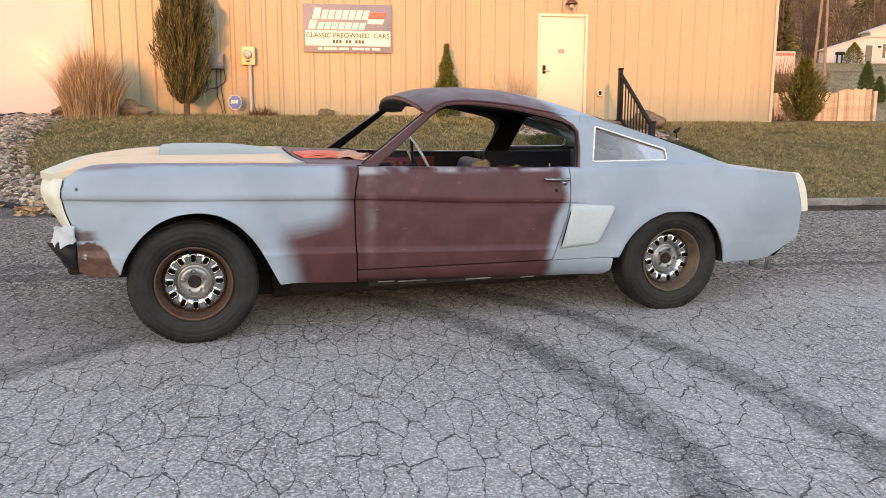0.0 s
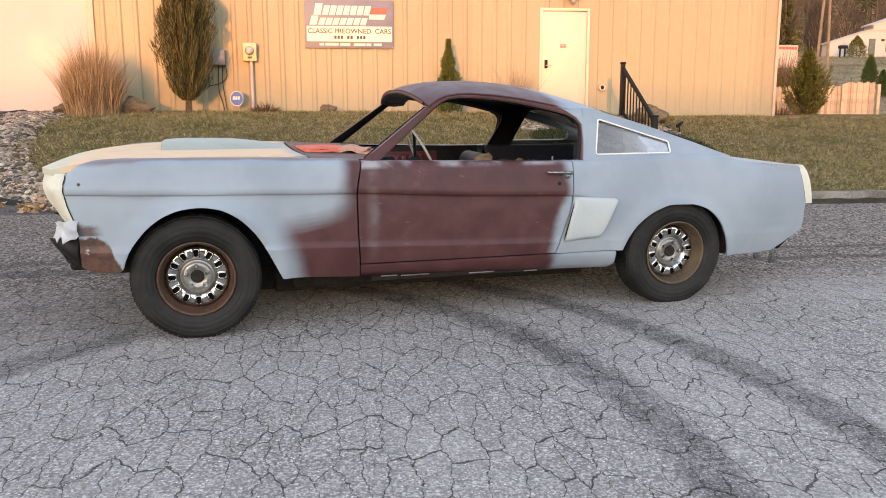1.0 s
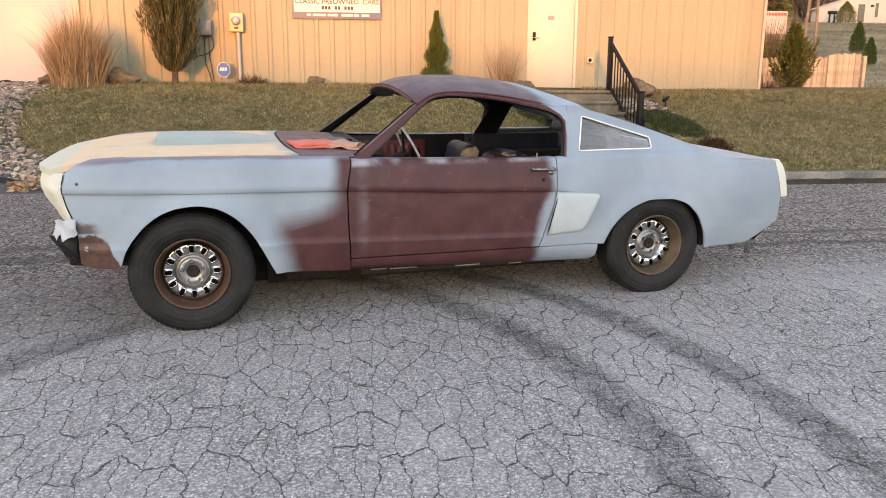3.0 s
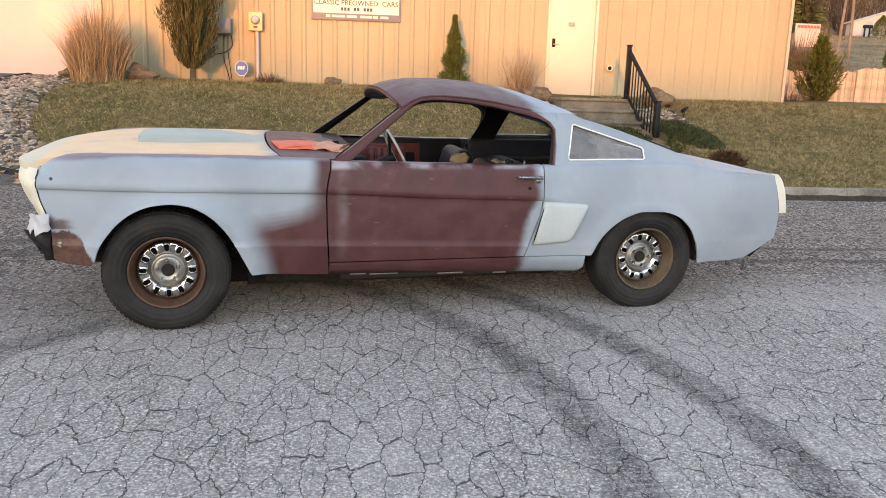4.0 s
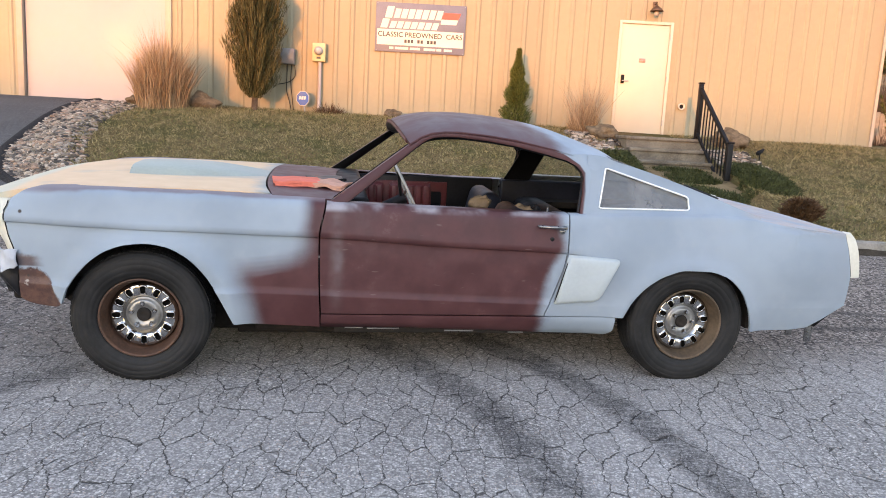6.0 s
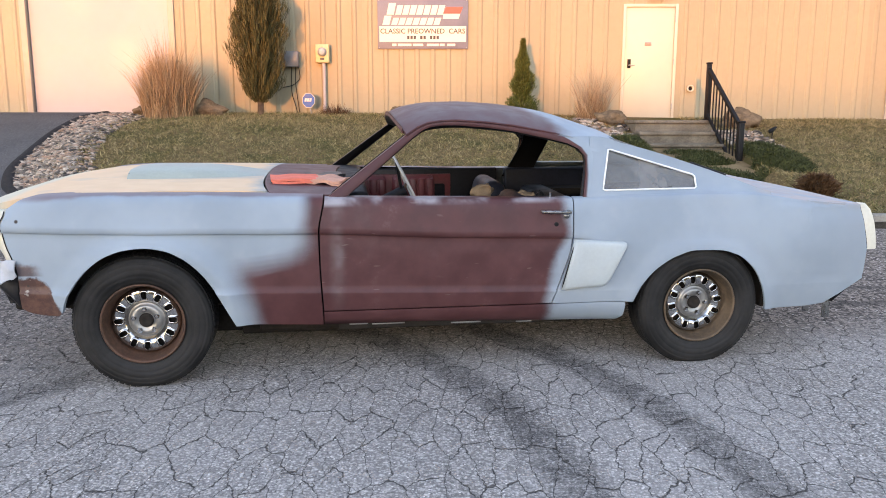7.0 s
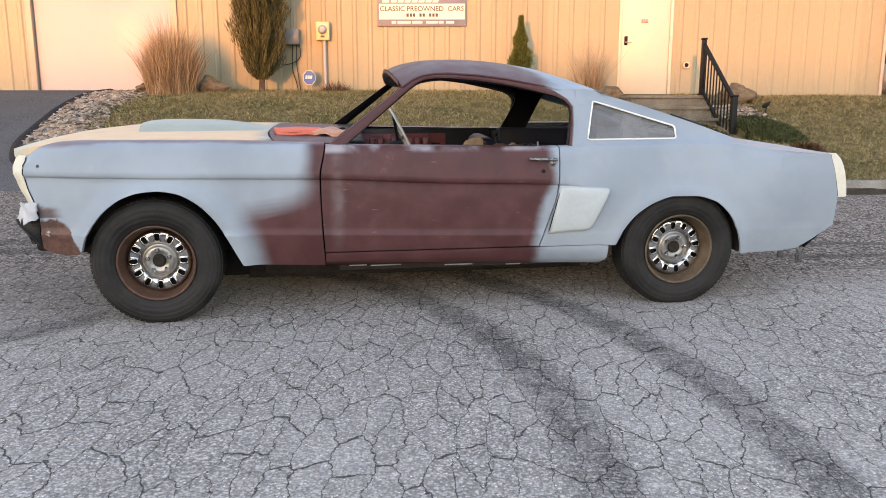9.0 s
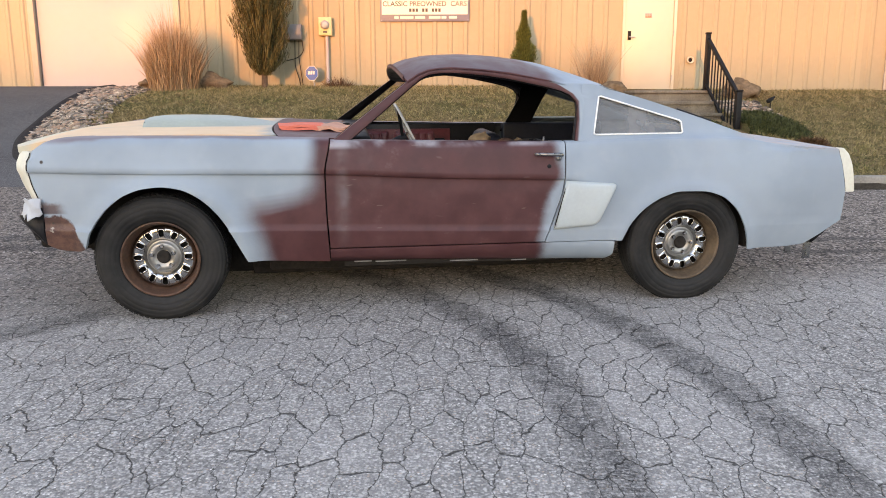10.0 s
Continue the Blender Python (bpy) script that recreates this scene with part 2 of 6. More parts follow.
        col = n.mix(n.math("MULTIPLY", total, 0.74), col, (0.018, 0.017, 0.017))
        height = n.math("SUBTRACT", height, n.math("MULTIPLY", total, 2.5))
    n.bump(height, 1.0, 0.006)
    return n.done(col, 0.9, Specular_IOR_Level=0.12)


M_asphalt = asphalt("asphalt", (0.338, 0.318, 0.307))
M_drive = asphalt("drive_asphalt", (0.11, 0.109, 0.112), False, False)
M_drive_edge = asphalt("dark_edge_strip", (0.03, 0.03, 0.032), False, False)
M_soil = dull("soil", (0.19, 0.135, 0.075), 0.95, vary=0.5, scale=0.35, fine=9, relief=0.15, depth=0.02)
M_siding = dull("siding_paint", (0.283, 0.238, 0.156), 0.55, vary=0.07, scale=1.2, fine=9, relief=0.03, spread=0.25)
M_white = dull("white_paint", (0.345, 0.312, 0.315), 0.5, vary=0.04, scale=1.2, relief=0.03)
M_doorpaint = dull("door_paint", (0.46, 0.43, 0.35), 0.45, vary=0.04, scale=2, relief=0.03)
M_trim = dull("trim_paint", (0.36, 0.3, 0.24), 0.5, vary=0.06)
M_grey_metal = dull("grey_metal", (0.3, 0.31, 0.32), 0.5, 0.2)
M_black_metal = dull("black_paint", (0.008, 0.008, 0.009), 0.45, vary=0.3)
M_black_metal.node_tree.nodes["Principled BSDF"].inputs["Specular IOR Level"].default_value = 0.15
M_concrete = dull("concrete", (0.155, 0.132, 0.105), 0.9, vary=0.5, scale=2.5, fine=55, relief=0.5, depth=0.006)
M_kerb = dull("kerb_concrete", (0.185, 0.17, 0.15), 0.9, vary=0.55, scale=3, fine=40, relief=0.5, depth=0.006)
M_boulder = dull("boulder", (0.145, 0.108, 0.072), 0.9, vary=0.45, scale=4, fine=30, relief=0.6, depth=0.02)
M_pole = dull("pole_wood", (0.15, 0.115, 0.09), 0.85, vary=0.3, scale=3)
M_wood = dull("fence_wood", (0.32, 0.265, 0.2), 0.8, vary=0.3, scale=5, fine=40, relief=0.3, spread=0.25)
M_bark = dull("bark", (0.10, 0.07, 0.05), 0.9, vary=0.4, scale=8, relief=0.6, depth=0.01)


def stone_mat():
    n = Nodes("river_stone")
    r = n.rand()
    r2 = n.math("FRACT", n.math("MULTIPLY", n.math("ADD", r, n.island()), 7.31))
    col = n.mix(n.math("POWER", r2, 1.7), (0.035, 0.028, 0.024), (0.56, 0.46, 0.37))
    col = n.mix(n.step(n.math("FRACT", n.math("MULTIPLY", r2, 13.7)), 0.6, 0.95), col, (0.36, 0.23, 0.16))
    col = n.mix(n.step(n.noise(30, 4), 0.35, 0.7), col, (0.55, 0.51, 0.47), "MULTIPLY")
    n.bump(n.noise(60, 3), 0.3, 0.004)
    return n.done(col, 0.75)


M_stone = stone_mat()


def lawn_blades():
    """Winter grass: blades of every tone, in green drifts and straw-coloured tufts."""
    n = Nodes("grass_blades")
    r = n.island()
    col = n.mix(r, (0.034, 0.036, 0.012), (0.33, 0.255, 0.12))
    green = n.step(n.noise(1.1, 3), 0.47, 0.66)
    col = n.mix(n.math("MULTIPLY", green, 0.75), col, n.mix(r, (0.028, 0.036, 0.011), (0.15, 0.15, 0.05)))
    tuft = n.step(n.noise(7.5, 4, 0.65), 0.46, 0.6)
    col = n.mix(n.math("MULTIPLY", tuft, 0.85), col, n.mix(r, (0.16, 0.12, 0.055), (0.44, 0.335, 0.18)))
    bare = n.step(n.noise(5.0, 4, 0.65), 0.43, 0.33)
    col = n.mix(n.math("MULTIPLY", bare, 0.6), col, (0.05, 0.038, 0.017))
    return n.done(col, 0.7, Specular_IOR_Level=0.2)


M_lawn = lawn_blades()


def lawn_soil():
    n = Nodes("lawn_ground")
    f = n.step(n.noise(1.3, 3), 0.48, 0.68)
    c = n.mix(n.step(n.noise(28, 4, 0.7), 0.3, 0.7), (0.085, 0.06, 0.03), (0.225, 0.158, 0.077))
    c = n.mix(n.math("MULTIPLY", f, 0.7), c, (0.055, 0.062, 0.02))
    n.bump(n.noise(45, 3, 0.7), 0.8, 0.03)
    return n.done(c, 0.95, Specular_IOR_Level=0.05)


M_turf = lawn_soil()
M_dry = leafy("dry_grass", (0.13, 0.07, 0.034), (0.46, 0.31, 0.18))
M_drystem = leafy("dry_stems", (0.2, 0.13, 0.08), (0.5, 0.37, 0.24))
M_cypress = leafy("cypress_leaves", (0.02, 0.022, 0.008), (0.128, 0.108, 0.042))
M_conifer = leafy("conifer_leaves", (0.03, 0.05, 0.014), (0.12, 0.14, 0.038))
M_creeper = leafy("creeper_leaves", (0.02, 0.027, 0.01), (0.082, 0.09, 0.032))
M_juniper = leafy("juniper_leaves", (0.03, 0.046, 0.014), (0.12, 0.135, 0.038))
M_brownleaf = leafy("brown_leaves", (0.05, 0.025, 0.012), (0.13, 0.07, 0.035))
M_woods = leafy("bare_woods", (0.032, 0.027, 0.023), (0.09, 0.076, 0.064))
M_pines = leafy("pine_crowns", (0.03, 0.042, 0.015), (0.1, 0.105, 0.04))


# ---- ground ----
SLOPE = 0.040


def lot_z(x, y):
    return SLOPE * (y - 3.25) if y > -20 else SLOPE * -23.25


def bank_z(x, y):
    """The grass bank between the kerb and the building."""
    left = [(9.0, 0.30), (9.7, 0.36), (12.1, 0.93), (13.6, 1.2), (16.2, 1.44), (18, 1.44)]
    right = [(9.0, 0.34), (9.6, 0.40), (12.5, 0.74), (14.0, 1.02), (16.2, 1.36), (18, 1.42)]
    f = ss(0.5, 6.5, x)
    return (1 - f) * S(y, left) + f * S(y, right)


def drive_z(x, y):
    return S(y, [(8.5, 0.21), (9.6, 0.26), (12.0, 0.62), (15.0, 1.36), (16.3, 1.47)])


def far_z(x, y):
    """The sheet under everything, out to an unseen sun-blocking ridge in front and the wooded hills behind."""
    if y < 8.9:
        z = lot_z(x, y) - 0.03
    elif y < 18:
        z = min(bank_z(x, y), drive_z(x, y)) - 0.04
    else:
        z = 1.4
    z += 9.4 * ss(26, 108, y) * (0.55 + 0.45 * ss(0, 50, x)) * (1 if y > 18 else 0)
    z += 45 * ss(115, 260, y)
    # unseen ridge, raised to keep low sun off lot, car and right background
    z += (12.42 + 14 * ss(-27, 6, x)) * ss(-85, -150, y) + 0.55 * noise.noise((x * 0.05, 0, 3)) * ss(-85, -150, y)
    return z


xs = np.unique(np.concatenate([np.linspace(-400, -40, 19), np.linspace(-40, 80, 61), np.linspace(80, 420, 18)]))
ys = np.unique(np.concatenate([np.linspace(-400, -160, 7), np.linspace(-150, -25, 15), np.linspace(-20, 40, 61), np.linspace(44, 130, 20), np.linspace(140, 420, 12)]))
vv = [(x, y, far_z(x, y)) for y in ys for x in xs]
nx = len(xs)
ff = [(j * nx + i, j * nx + i + 1, (j + 1) * nx + i + 1, (j + 1) * nx + i) for j in range(len(ys) - 1) for i in range(nx - 1)]
mesh_part("ground", raw(vv, ff), M_soil, None, "brown winter ground rising to wooded hills", True, "ground", "structure")


def patch_mesh(fz, inside, x0, x1, y0, y1, step):
    xs, ys = np.arange(x0, x1 + step / 2, step), np.arange(y0, y1 + step / 2, step)
    n = len(xs)
    v = [(x, y, fz(x, y)) for y in ys for x in xs]
    f = [(j * n + i, j * n + i + 1, (j + 1) * n + i + 1, (j + 1) * n + i) for j in range(len(ys) - 1) for i in range(n - 1)
         if inside(xs[i] + step / 2, ys[j] + step / 2)]
    return raw(v, f)


KERB_Y = 8.92
mesh_part("parking_lot", raw([(x, y, lot_z(x, y)) for y in (-20, KERB_Y + 0.05) for x in (-40, 40)], [(0, 1, 3, 2)]), M_asphalt, None,
          "cracked grey asphalt lot with dark curved tyre marks", False, "parking lot", "structure")


def drive_edge(y):
    return S(y, [(8.9, -3.0), (9.4, -3.2), (9.8, -3.65), (10.3, -4.35), (11.0, -4.98), (12.5, -5.62), (14.0, -5.8), (16.2, -5.85)])


def grass_edge(y):
    return S(y, [(8.9, -2.6), (9.4, -2.82), (9.8, -3.2), (10.3, -3.78), (11.0, -4.34), (12.5, -4.9), (14.0, -5.12), (15.2, -5.22), (16.2, -5.25)])


def strip_mesh(fz, xa, xb, y0, y1, nx_, ny_):
    rows = []
    for j in range(ny_ + 1):
        y = y0 + (y1 - y0) * j / ny_
        a, b = xa(y), xb(y)
        rows.append([(a + (b - a) * i / nx_, y, fz(a + (b - a) * i / nx_, y)) for i in range(nx_ + 1)])
    bm = sheet(bmesh.new(), rows)
    return bm


part("driveway", strip_mesh(drive_z, lambda y: -14, drive_edge, KERB_Y, 16.6, 12, 40), M_drive, None, "dark smooth asphalt driveway up to the garage door", True, "driveway", "structure")


part("driveway_edge", strip_mesh(lambda x, y: drive_z(x, y) + 0.05 - 4.0 * (x - drive_edge(y) + 0.16) ** 2, lambda y: drive_edge(y) - 0.27, lambda y: drive_edge(y) - 0.03, 9.6, 15.9, 6, 40), M_drive_edge, None, "dark raised strip along the edge of the driveway", True, "driveway edge", "structure")


def lawn_z(x, y):
    z = bank_z(x, y) + 0.02 * noise.noise((x * 0.9, y * 0.9, 0))
    # the cut for the steps
    if 3.62 < x < 5.12 and 9.3 < y < 13.95:
        cut = L(y, [(9.3, 0.36), (11.9, 0.5), (12.3, 0.42), (12.35, 0.25), (13.9, 0.6)])
        z = min(z, cut + max(0, abs(x - 4.37) - 0.66) * 3.0)
    return z


part("lawn", strip_mesh(lawn_z, grass_edge, lambda y: 30, KERB_Y + 0.13, 18.5, 240, 80), M_turf, None, "sloping winter lawn, half green and half straw-brown", True, "lawn", "structure")
part("gravel_bed", strip_mesh(lambda x, y: (drive_z(x, y) + (lawn_z(x, y) - drive_z(x, y)) * ss(drive_edge(y), grass_edge(y), x)) - 0.01, lambda y: drive_edge(y) - 0.1, lambda y: grass_edge(y) + 0.15, 9.15, 15.9, 8, 40),
     M_soil, None, "bed of loose river stones beside the driveway", True, "gravel bed", "structure")

# kerb of cast lengths
kerb = thing("kerb", None, "worn concrete kerb along the lawn", "kerb", kind="structure")
km = None
for i in range(14):
    x = -2.5 + i * 2.4
    if km is None:
        ob = part("kerb_stone", boxed(0.006, 2.394, -0.075, 0.075, -0.1, 0.125, 0.02), M_kerb, kerb)
        km = ob.data
    else:
        ob = new("kerb_stone", km)
        ob.parent = kerb
    ob.location = (x, KERB_Y + 0.06, lot_z(x, KERB_Y))

# leaf litter in the gutter
M_litter = dull("leaf_litter", (0.05, 0.04, 0.03), 0.95, vary=0.5, scale=7, fine=50, relief=0.8, depth=0.02)
rows = []
for i in range(281):
    x = -2.6 + i * 0.12
    w = 0.5 + 0.5 * noise.noise((x * 1.3, 0, 5)) + 0.5 * noise.noise((x * 6.1, 0, 9))
    z = lot_z(x, KERB_Y)
    rows.append([(x, KERB_Y - 0.016 - d * (0.6 + 0.5 * w), z + h * (0.5 + 0.7 * w)) for d, h in ((0.0, 0.055), (0.03, 0.045), (0.06, 0.02), (0.11, 0.001), (0.14, -0.02))])
part("gutter_litter", sheet(bmesh.new(), rows), M_litter, None, "dark damp leaf litter along the kerb", True, "leaf litter", "stuff")

# ---- building ----
WY = 16.255
GX0, GX1, GTOP = -7.60, -4.83, 4.75
DX0, DX1, DZ0, DZ1 = 4.046, 4.998, 1.355, 3.485
BX0, BX1, BTOP = -15.0, 9.18, 5.6
bm = bmesh.new()
for a, b, z0, z1 in ((BX0, GX0, 1.0, BTOP), (GX0, GX1, GTOP, BTOP), (GX1, DX0, 1.0, BTOP), (DX0, DX1, DZ1, BTOP), (DX0, DX1, 1.0, DZ0), (DX1, BX1, 1.0, BTOP)):
    box(bm, a, b, WY + 0.012, WY + 0.2, z0, z1)
front = part("wall_south", bm, M_siding, None, "tan ribbed metal siding wall lit by low sun", False, "wall", "structure")
bm = bmesh.new()
box(bm, BX1 - 0.2, BX1, WY + 0.2, WY + 14, 1.0, BTOP)
box(bm, BX0, BX0 + 0.2, WY + 0.2, WY + 14, 1.0, BTOP)
box(bm, BX0, BX1, WY + 14, WY + 14.2, 1.0, BTOP)
part("wall_rest", bm, M_siding, None, "tan metal end and rear walls", False, "wall", "structure")
bm = bmesh.new()
rows = [[(x, y, z) for x in (BX0 - 0.3, BX1 + 0.3)] for y, z in ((WY - 0.35, BTOP), (WY + 7.1, BTOP + 1.3), (WY + 14.5, BTOP))]
sheet(bm, rows)
thick(bm, (0, 0, -0.12))
part("roof", bm, M_grey_metal, None, "low metal gable roof of the building", False, "roof", "structure")
part("floor", boxed(BX0 + 0.2, BX1 - 0.2, WY + 0.2, WY + 14, 1.25, 1.34), M_concrete, None, "concrete floor slab inside the building", False, "floor", "structure")

# ribbed panels, one sheet of three ribs each
PW = 0.914


def panel_mesh(w, z0, z1):
    prof = [(0.0, 0.0)]
    k = 0
    while 0.1524 + 0.3048 * k < w - 0.03:
        c = 0.1524 + 0.3048 * k
        prof += [(c - 0.056, 0.0), (c - 0.028, -0.019), (c + 0.028, -0.019), (c + 0.056, 0.0)]
        k += 1
    prof.append((w, -0.002))
    v = [(x, y, z) for z in (z0, z1) for x, y in prof]
    n = len(prof)
    return raw(v, [(i, i + 1, n + i + 1, n + i) for i in range(n - 1)])


panels = {}


def panel(x, w, z0, z1):
    key = (round(w, 3), z0, z1)
    if key not in panels:
        panels[key] = panel_mesh(w, z0, z1)
        panels[key].materials.append(M_siding)
    ob = new("wall_panel", panels[key])
    ob.parent = front
    ob.location = (x, WY, 0)


def panel_run(a, b, z0, z1):
    x = a
    while x < b - 0.05:
        w = min(PW, b - x)
        panel(x, w, z0, z1)
        x += w


panel_run(BX0, GX0 - 0.12, 1.2, BTOP)
panel_run(GX0 - 0.12, GX1 + 0.12, GTOP + 0.12, BTOP)
panel_run(GX1 + 0.12, DX0 - 0.05, 1.2, BTOP)
panel_run(DX0 - 0.05, DX1 + 0.05, DZ1 + 0.05, BTOP)
panel_run(DX1 + 0.05, BX1 - 0.02, 1.2, BTOP)
for x in (BX1 - 0.02, BX0 - 0.04):
    part("corner_trim", boxed(x, x + 0.06, WY - 0.045, WY + 0.05, 1.2, BTOP), M_trim, front, smooth=False)

# garage door
gd = thing("garage_door", (0, 0, 0), "closed white overhead garage door, sunlit", "garage door", kind="structure")
for i in range(6):
    z = 1.44 + i * 0.55
    part("door_section", boxed(GX0 + 0.01, GX1 - 0.01, WY + 0.06, WY + 0.11, z, z + 0.55), M_white, gd, smooth=False)
bm = boxed(GX0 - 0.12, GX0, WY - 0.04, WY + 0.1, 1.4, GTOP + 0.12, 0.004)
box(bm, GX1, GX1 + 0.12, WY - 0.04, WY + 0.1, 1.4, GTOP + 0.12, 0.004)
box(bm, GX0, GX1, WY - 0.04, WY + 0.1, GTOP, GTOP + 0.12, 0.004)
part("jamb", bm, M_trim, gd)
part("bottom_seal", boxed(GX0 + 0.01, GX1 - 0.01, WY + 0.055, WY + 0.115, 1.40, 1.438), M_black_metal, gd)

# entry door
dr = thing("door_1", (0, 0, 0), "closed cream steel entry door with lever handle", "door", kind="structure")
part("leaf", boxed(DX0 + 0.012, DX1 - 0.012, WY - 0.005, WY + 0.04, DZ0 + 0.02, DZ1 - 0.012, 0.004), M_doorpaint, dr)
bm = boxed(DX0 - 0.05, DX0 + 0.008, WY - 0.035, WY + 0.1, DZ0, DZ1 + 0.05, 0.004)
box(bm, DX1 - 0.008, DX1 + 0.05, WY - 0.035, WY + 0.1, DZ0, DZ1 + 0.05, 0.004)
box(bm, DX0 + 0.008, DX1 - 0.008, WY - 0.033, WY + 0.1, DZ1 - 0.008, DZ1 + 0.05, 0.004)
part("frame", bm, M_doorpaint, dr)
part("threshold", boxed(DX0 - 0.05, DX1 + 0.05, WY - 0.08, WY + 0.1, DZ0 - 0.03, DZ0 + 0.012, 0.005), M_grey_metal, dr)
plate = part("lock_plate", boxed(DX0 + 0.06, DX0 + 0.125, WY - 0.03, WY - 0.004, 2.33, 2.5, 0.008), M_black_metal, dr)
part("lever", tube(bmesh.new(), [(DX0 + 0.09, WY - 0.03, 2.385), (DX0 + 0.09, WY - 0.065, 2.385), (DX0 + 0.2, WY - 0.07, 2.38)], 0.011), M_grey_metal, plate)
for z in (1.6, 2.45, 3.25):
    part("hinge", tube(bmesh.new(), [(DX1 - 0.002, WY - 0.04, z - 0.055), (DX1 - 0.002, WY - 0.04, z + 0.055)], 0.009), M_grey_metal, dr)
M_notice = dull("notice_red", (0.5, 0.2, 0.13), 0.6)
note = part("notice", boxed(4.43, 4.56, WY - 0.009, WY - 0.004, 2.75, 2.83), M_white, dr, "small faded printed notice")
for k in range(2):
    for j in range(3):
        part("print_bar", boxed(4.44 + j * 0.038, 4.468 + j * 0.038, WY - 0.011, WY - 0.0085, 2.762 + k * 0.03, 2.782 + k * 0.03), M_notice, note, smooth=False)

# ---- the car ----
CAR = Matrix(((0.98893, -0.14841, 0.0, -0.839), (0.14829, 0.98814, -0.03997, 5.3168), (0.00593, 0.03953, 0.9992, 0.0827), (0, 0, 0, 1)))


def primer_paint(name, zone):
    """Sanded body in blue-grey primer with sprayed red-oxide areas; zone says which panel."""
    n = Nodes(name)
    x, y, z = n.xyz()
    big, mid, fine = n.noise(2.2, 4), n.noise(9, 4), n.noise(140, 2)
    wob = n.math("MULTIPLY", n.math("SUBTRACT", n.noise(6, 5, 0.6), 0.5), 0.12)
    grey = n.mix(n.step(big, 0.3, 0.7), (0.205, 0.252, 0.303), (0.255, 0.308, 0.363))
    grey = n.mix(n.step(mid, 0.55, 0.78, 0, 0.13), grey, (0.36, 0.385, 0.41))
    brown = n.mix(n.step(mid, 0.3, 0.7), (0.056, 0.0195, 0.021), (0.079, 0.03, 0.0315))
    brown = n.mix(n.step(n.noise(3.5, 5, 0.7), 0.56, 0.78, 0, 0.35), brown, (0.1, 0.057, 0.06))
    xw = n.math("ADD", x, wob)
    zr = n.math("DIVIDE", z, 1.4)
    if zone == "fender":
        drift = n.math("MULTIPLY", n.math("SUBTRACT", n.noise(3.2, 3, 0.5), 0.5), 0.1)
        mist = n.math("MULTIPLY", n.math("SUBTRACT", n.noise(260, 2, 0.6), 0.5), n.step(z, 0.78, 0.68, 0.01, 0.03))
        mask = 0.0
        for shift in (-0.032, -0.016, 0.0, 0.016, 0.032):
            zf = n.math("ADD", n.math("ADD", zr, shift), n.math("MULTIPLY", n.math("SUBTRACT", n.noise(4, 3), 0.5), 0.03))
            edge = n.curve(zf, [(0.0, 0.505), (0.215, 0.5), (0.262, 0.485), (0.317, 0.455), (0.371, 0.425), (0.397, 0.425), (0.409, 0.49), (0.42, 0.61), (0.442, 0.705), (0.475, 0.745), (0.526, 0.765), (0.575, 0.772), (0.63, 0.768), (1.0, 0.765)], 4)
            one = n.step(n.math("SUBTRACT", n.math("ADD", x, n.math("ADD", drift, mist)), edge), n.step(z, 0.78, 0.7, -0.045, -0.065), n.step(z, 0.78, 0.68, 0.04, 0.08))
            mask = n.math("MULTIPLY_ADD", one, 0.2, mask)
        # mauve overspray along the top of the wing, bare filler on the low front corner
        top = n.math("MULTIPLY", n.step(z, 0.872, 0.902), n.step(n.math("ADD", n.math("ABSOLUTE", y), n.math("MULTIPLY", wob, 0.4)), 0.808, 0.782))
        col = n.mix(mask, grey, brown)
        col = n.mix(n.math("MULTIPLY", top, 0.75), col, (0.13, 0.085, 0.095))
        front_x = n.math("MULTIPLY", n.math("ADD", x, 0.55), 4.0)
        upto = n.curve(front_x, [(0.0, 0.535), (0.2, 0.535), (0.3, 0.548), (0.44, 0.54), (0.54, 0.52), (0.66, 0.49), (0.72, 0.445), (0.88, 0.385), (0.93, 0.3)], 1)
        rag = n.math("MULTIPLY", n.math("SUBTRACT", n.noise(26, 4, 0.65), 0.5), 0.06)
        low = n.step(n.math("SUBTRACT", n.math("ADD", z, rag), upto), 0.01, -0.012)
        low2 = n.math("MULTIPLY", n.math("MULTIPLY", n.step(n.math("ADD", z, wob), 0.61, 0.58), n.step(z, 0.545, 0.555)), n.math("MULTIPLY", n.step(n.math("ADD", x, wob), -0.41, -0.48), 0.85))
        low = n.math("MULTIPLY", n.math("MAXIMUM", low, low2), n.step(x, -0.33, -0.34))
        rust = n.mix(n.step(n.noise(14, 5, 0.7), 0.4, 0.65), (0.062, 0.031, 0.027), (0.115, 0.058, 0.043))
        rust = n.mix(n.step(n.noise(22, 4), 0.62, 0.72, 0, 0.7), rust, (0.36, 0.33, 0.3))
        col = n.mix(low, col, rust)
        # drilled holes
        for hx, hz, hr in ((-0.505, 0.80, 0.011), (-0.485, 0.505, 0.008)):
            dx, dz = n.math("SUBTRACT", x, hx), n.math("SUBTRACT", z, hz)
            hole = n.step(n.math("SQRT", n.math("ADD", n.math("MULTIPLY", dx, dx), n.math("MULTIPLY", dz, dz))), hr, hr * 0.4)
            col = n.mix(hole, col, (0.04, 0.03, 0.025))
        mask = n.math("MAXIMUM", mask, low)
    elif zone == "door":
        edge = n.curve(zr, [(0.0, 1.915), (0.275, 1.915), (0.30, 1.92), (0.36, 1.935), (0.43, 1.965), (0.49, 2.01), (0.55, 2.005), (0.61, 1.99), (1.0, 1.98)], 4)
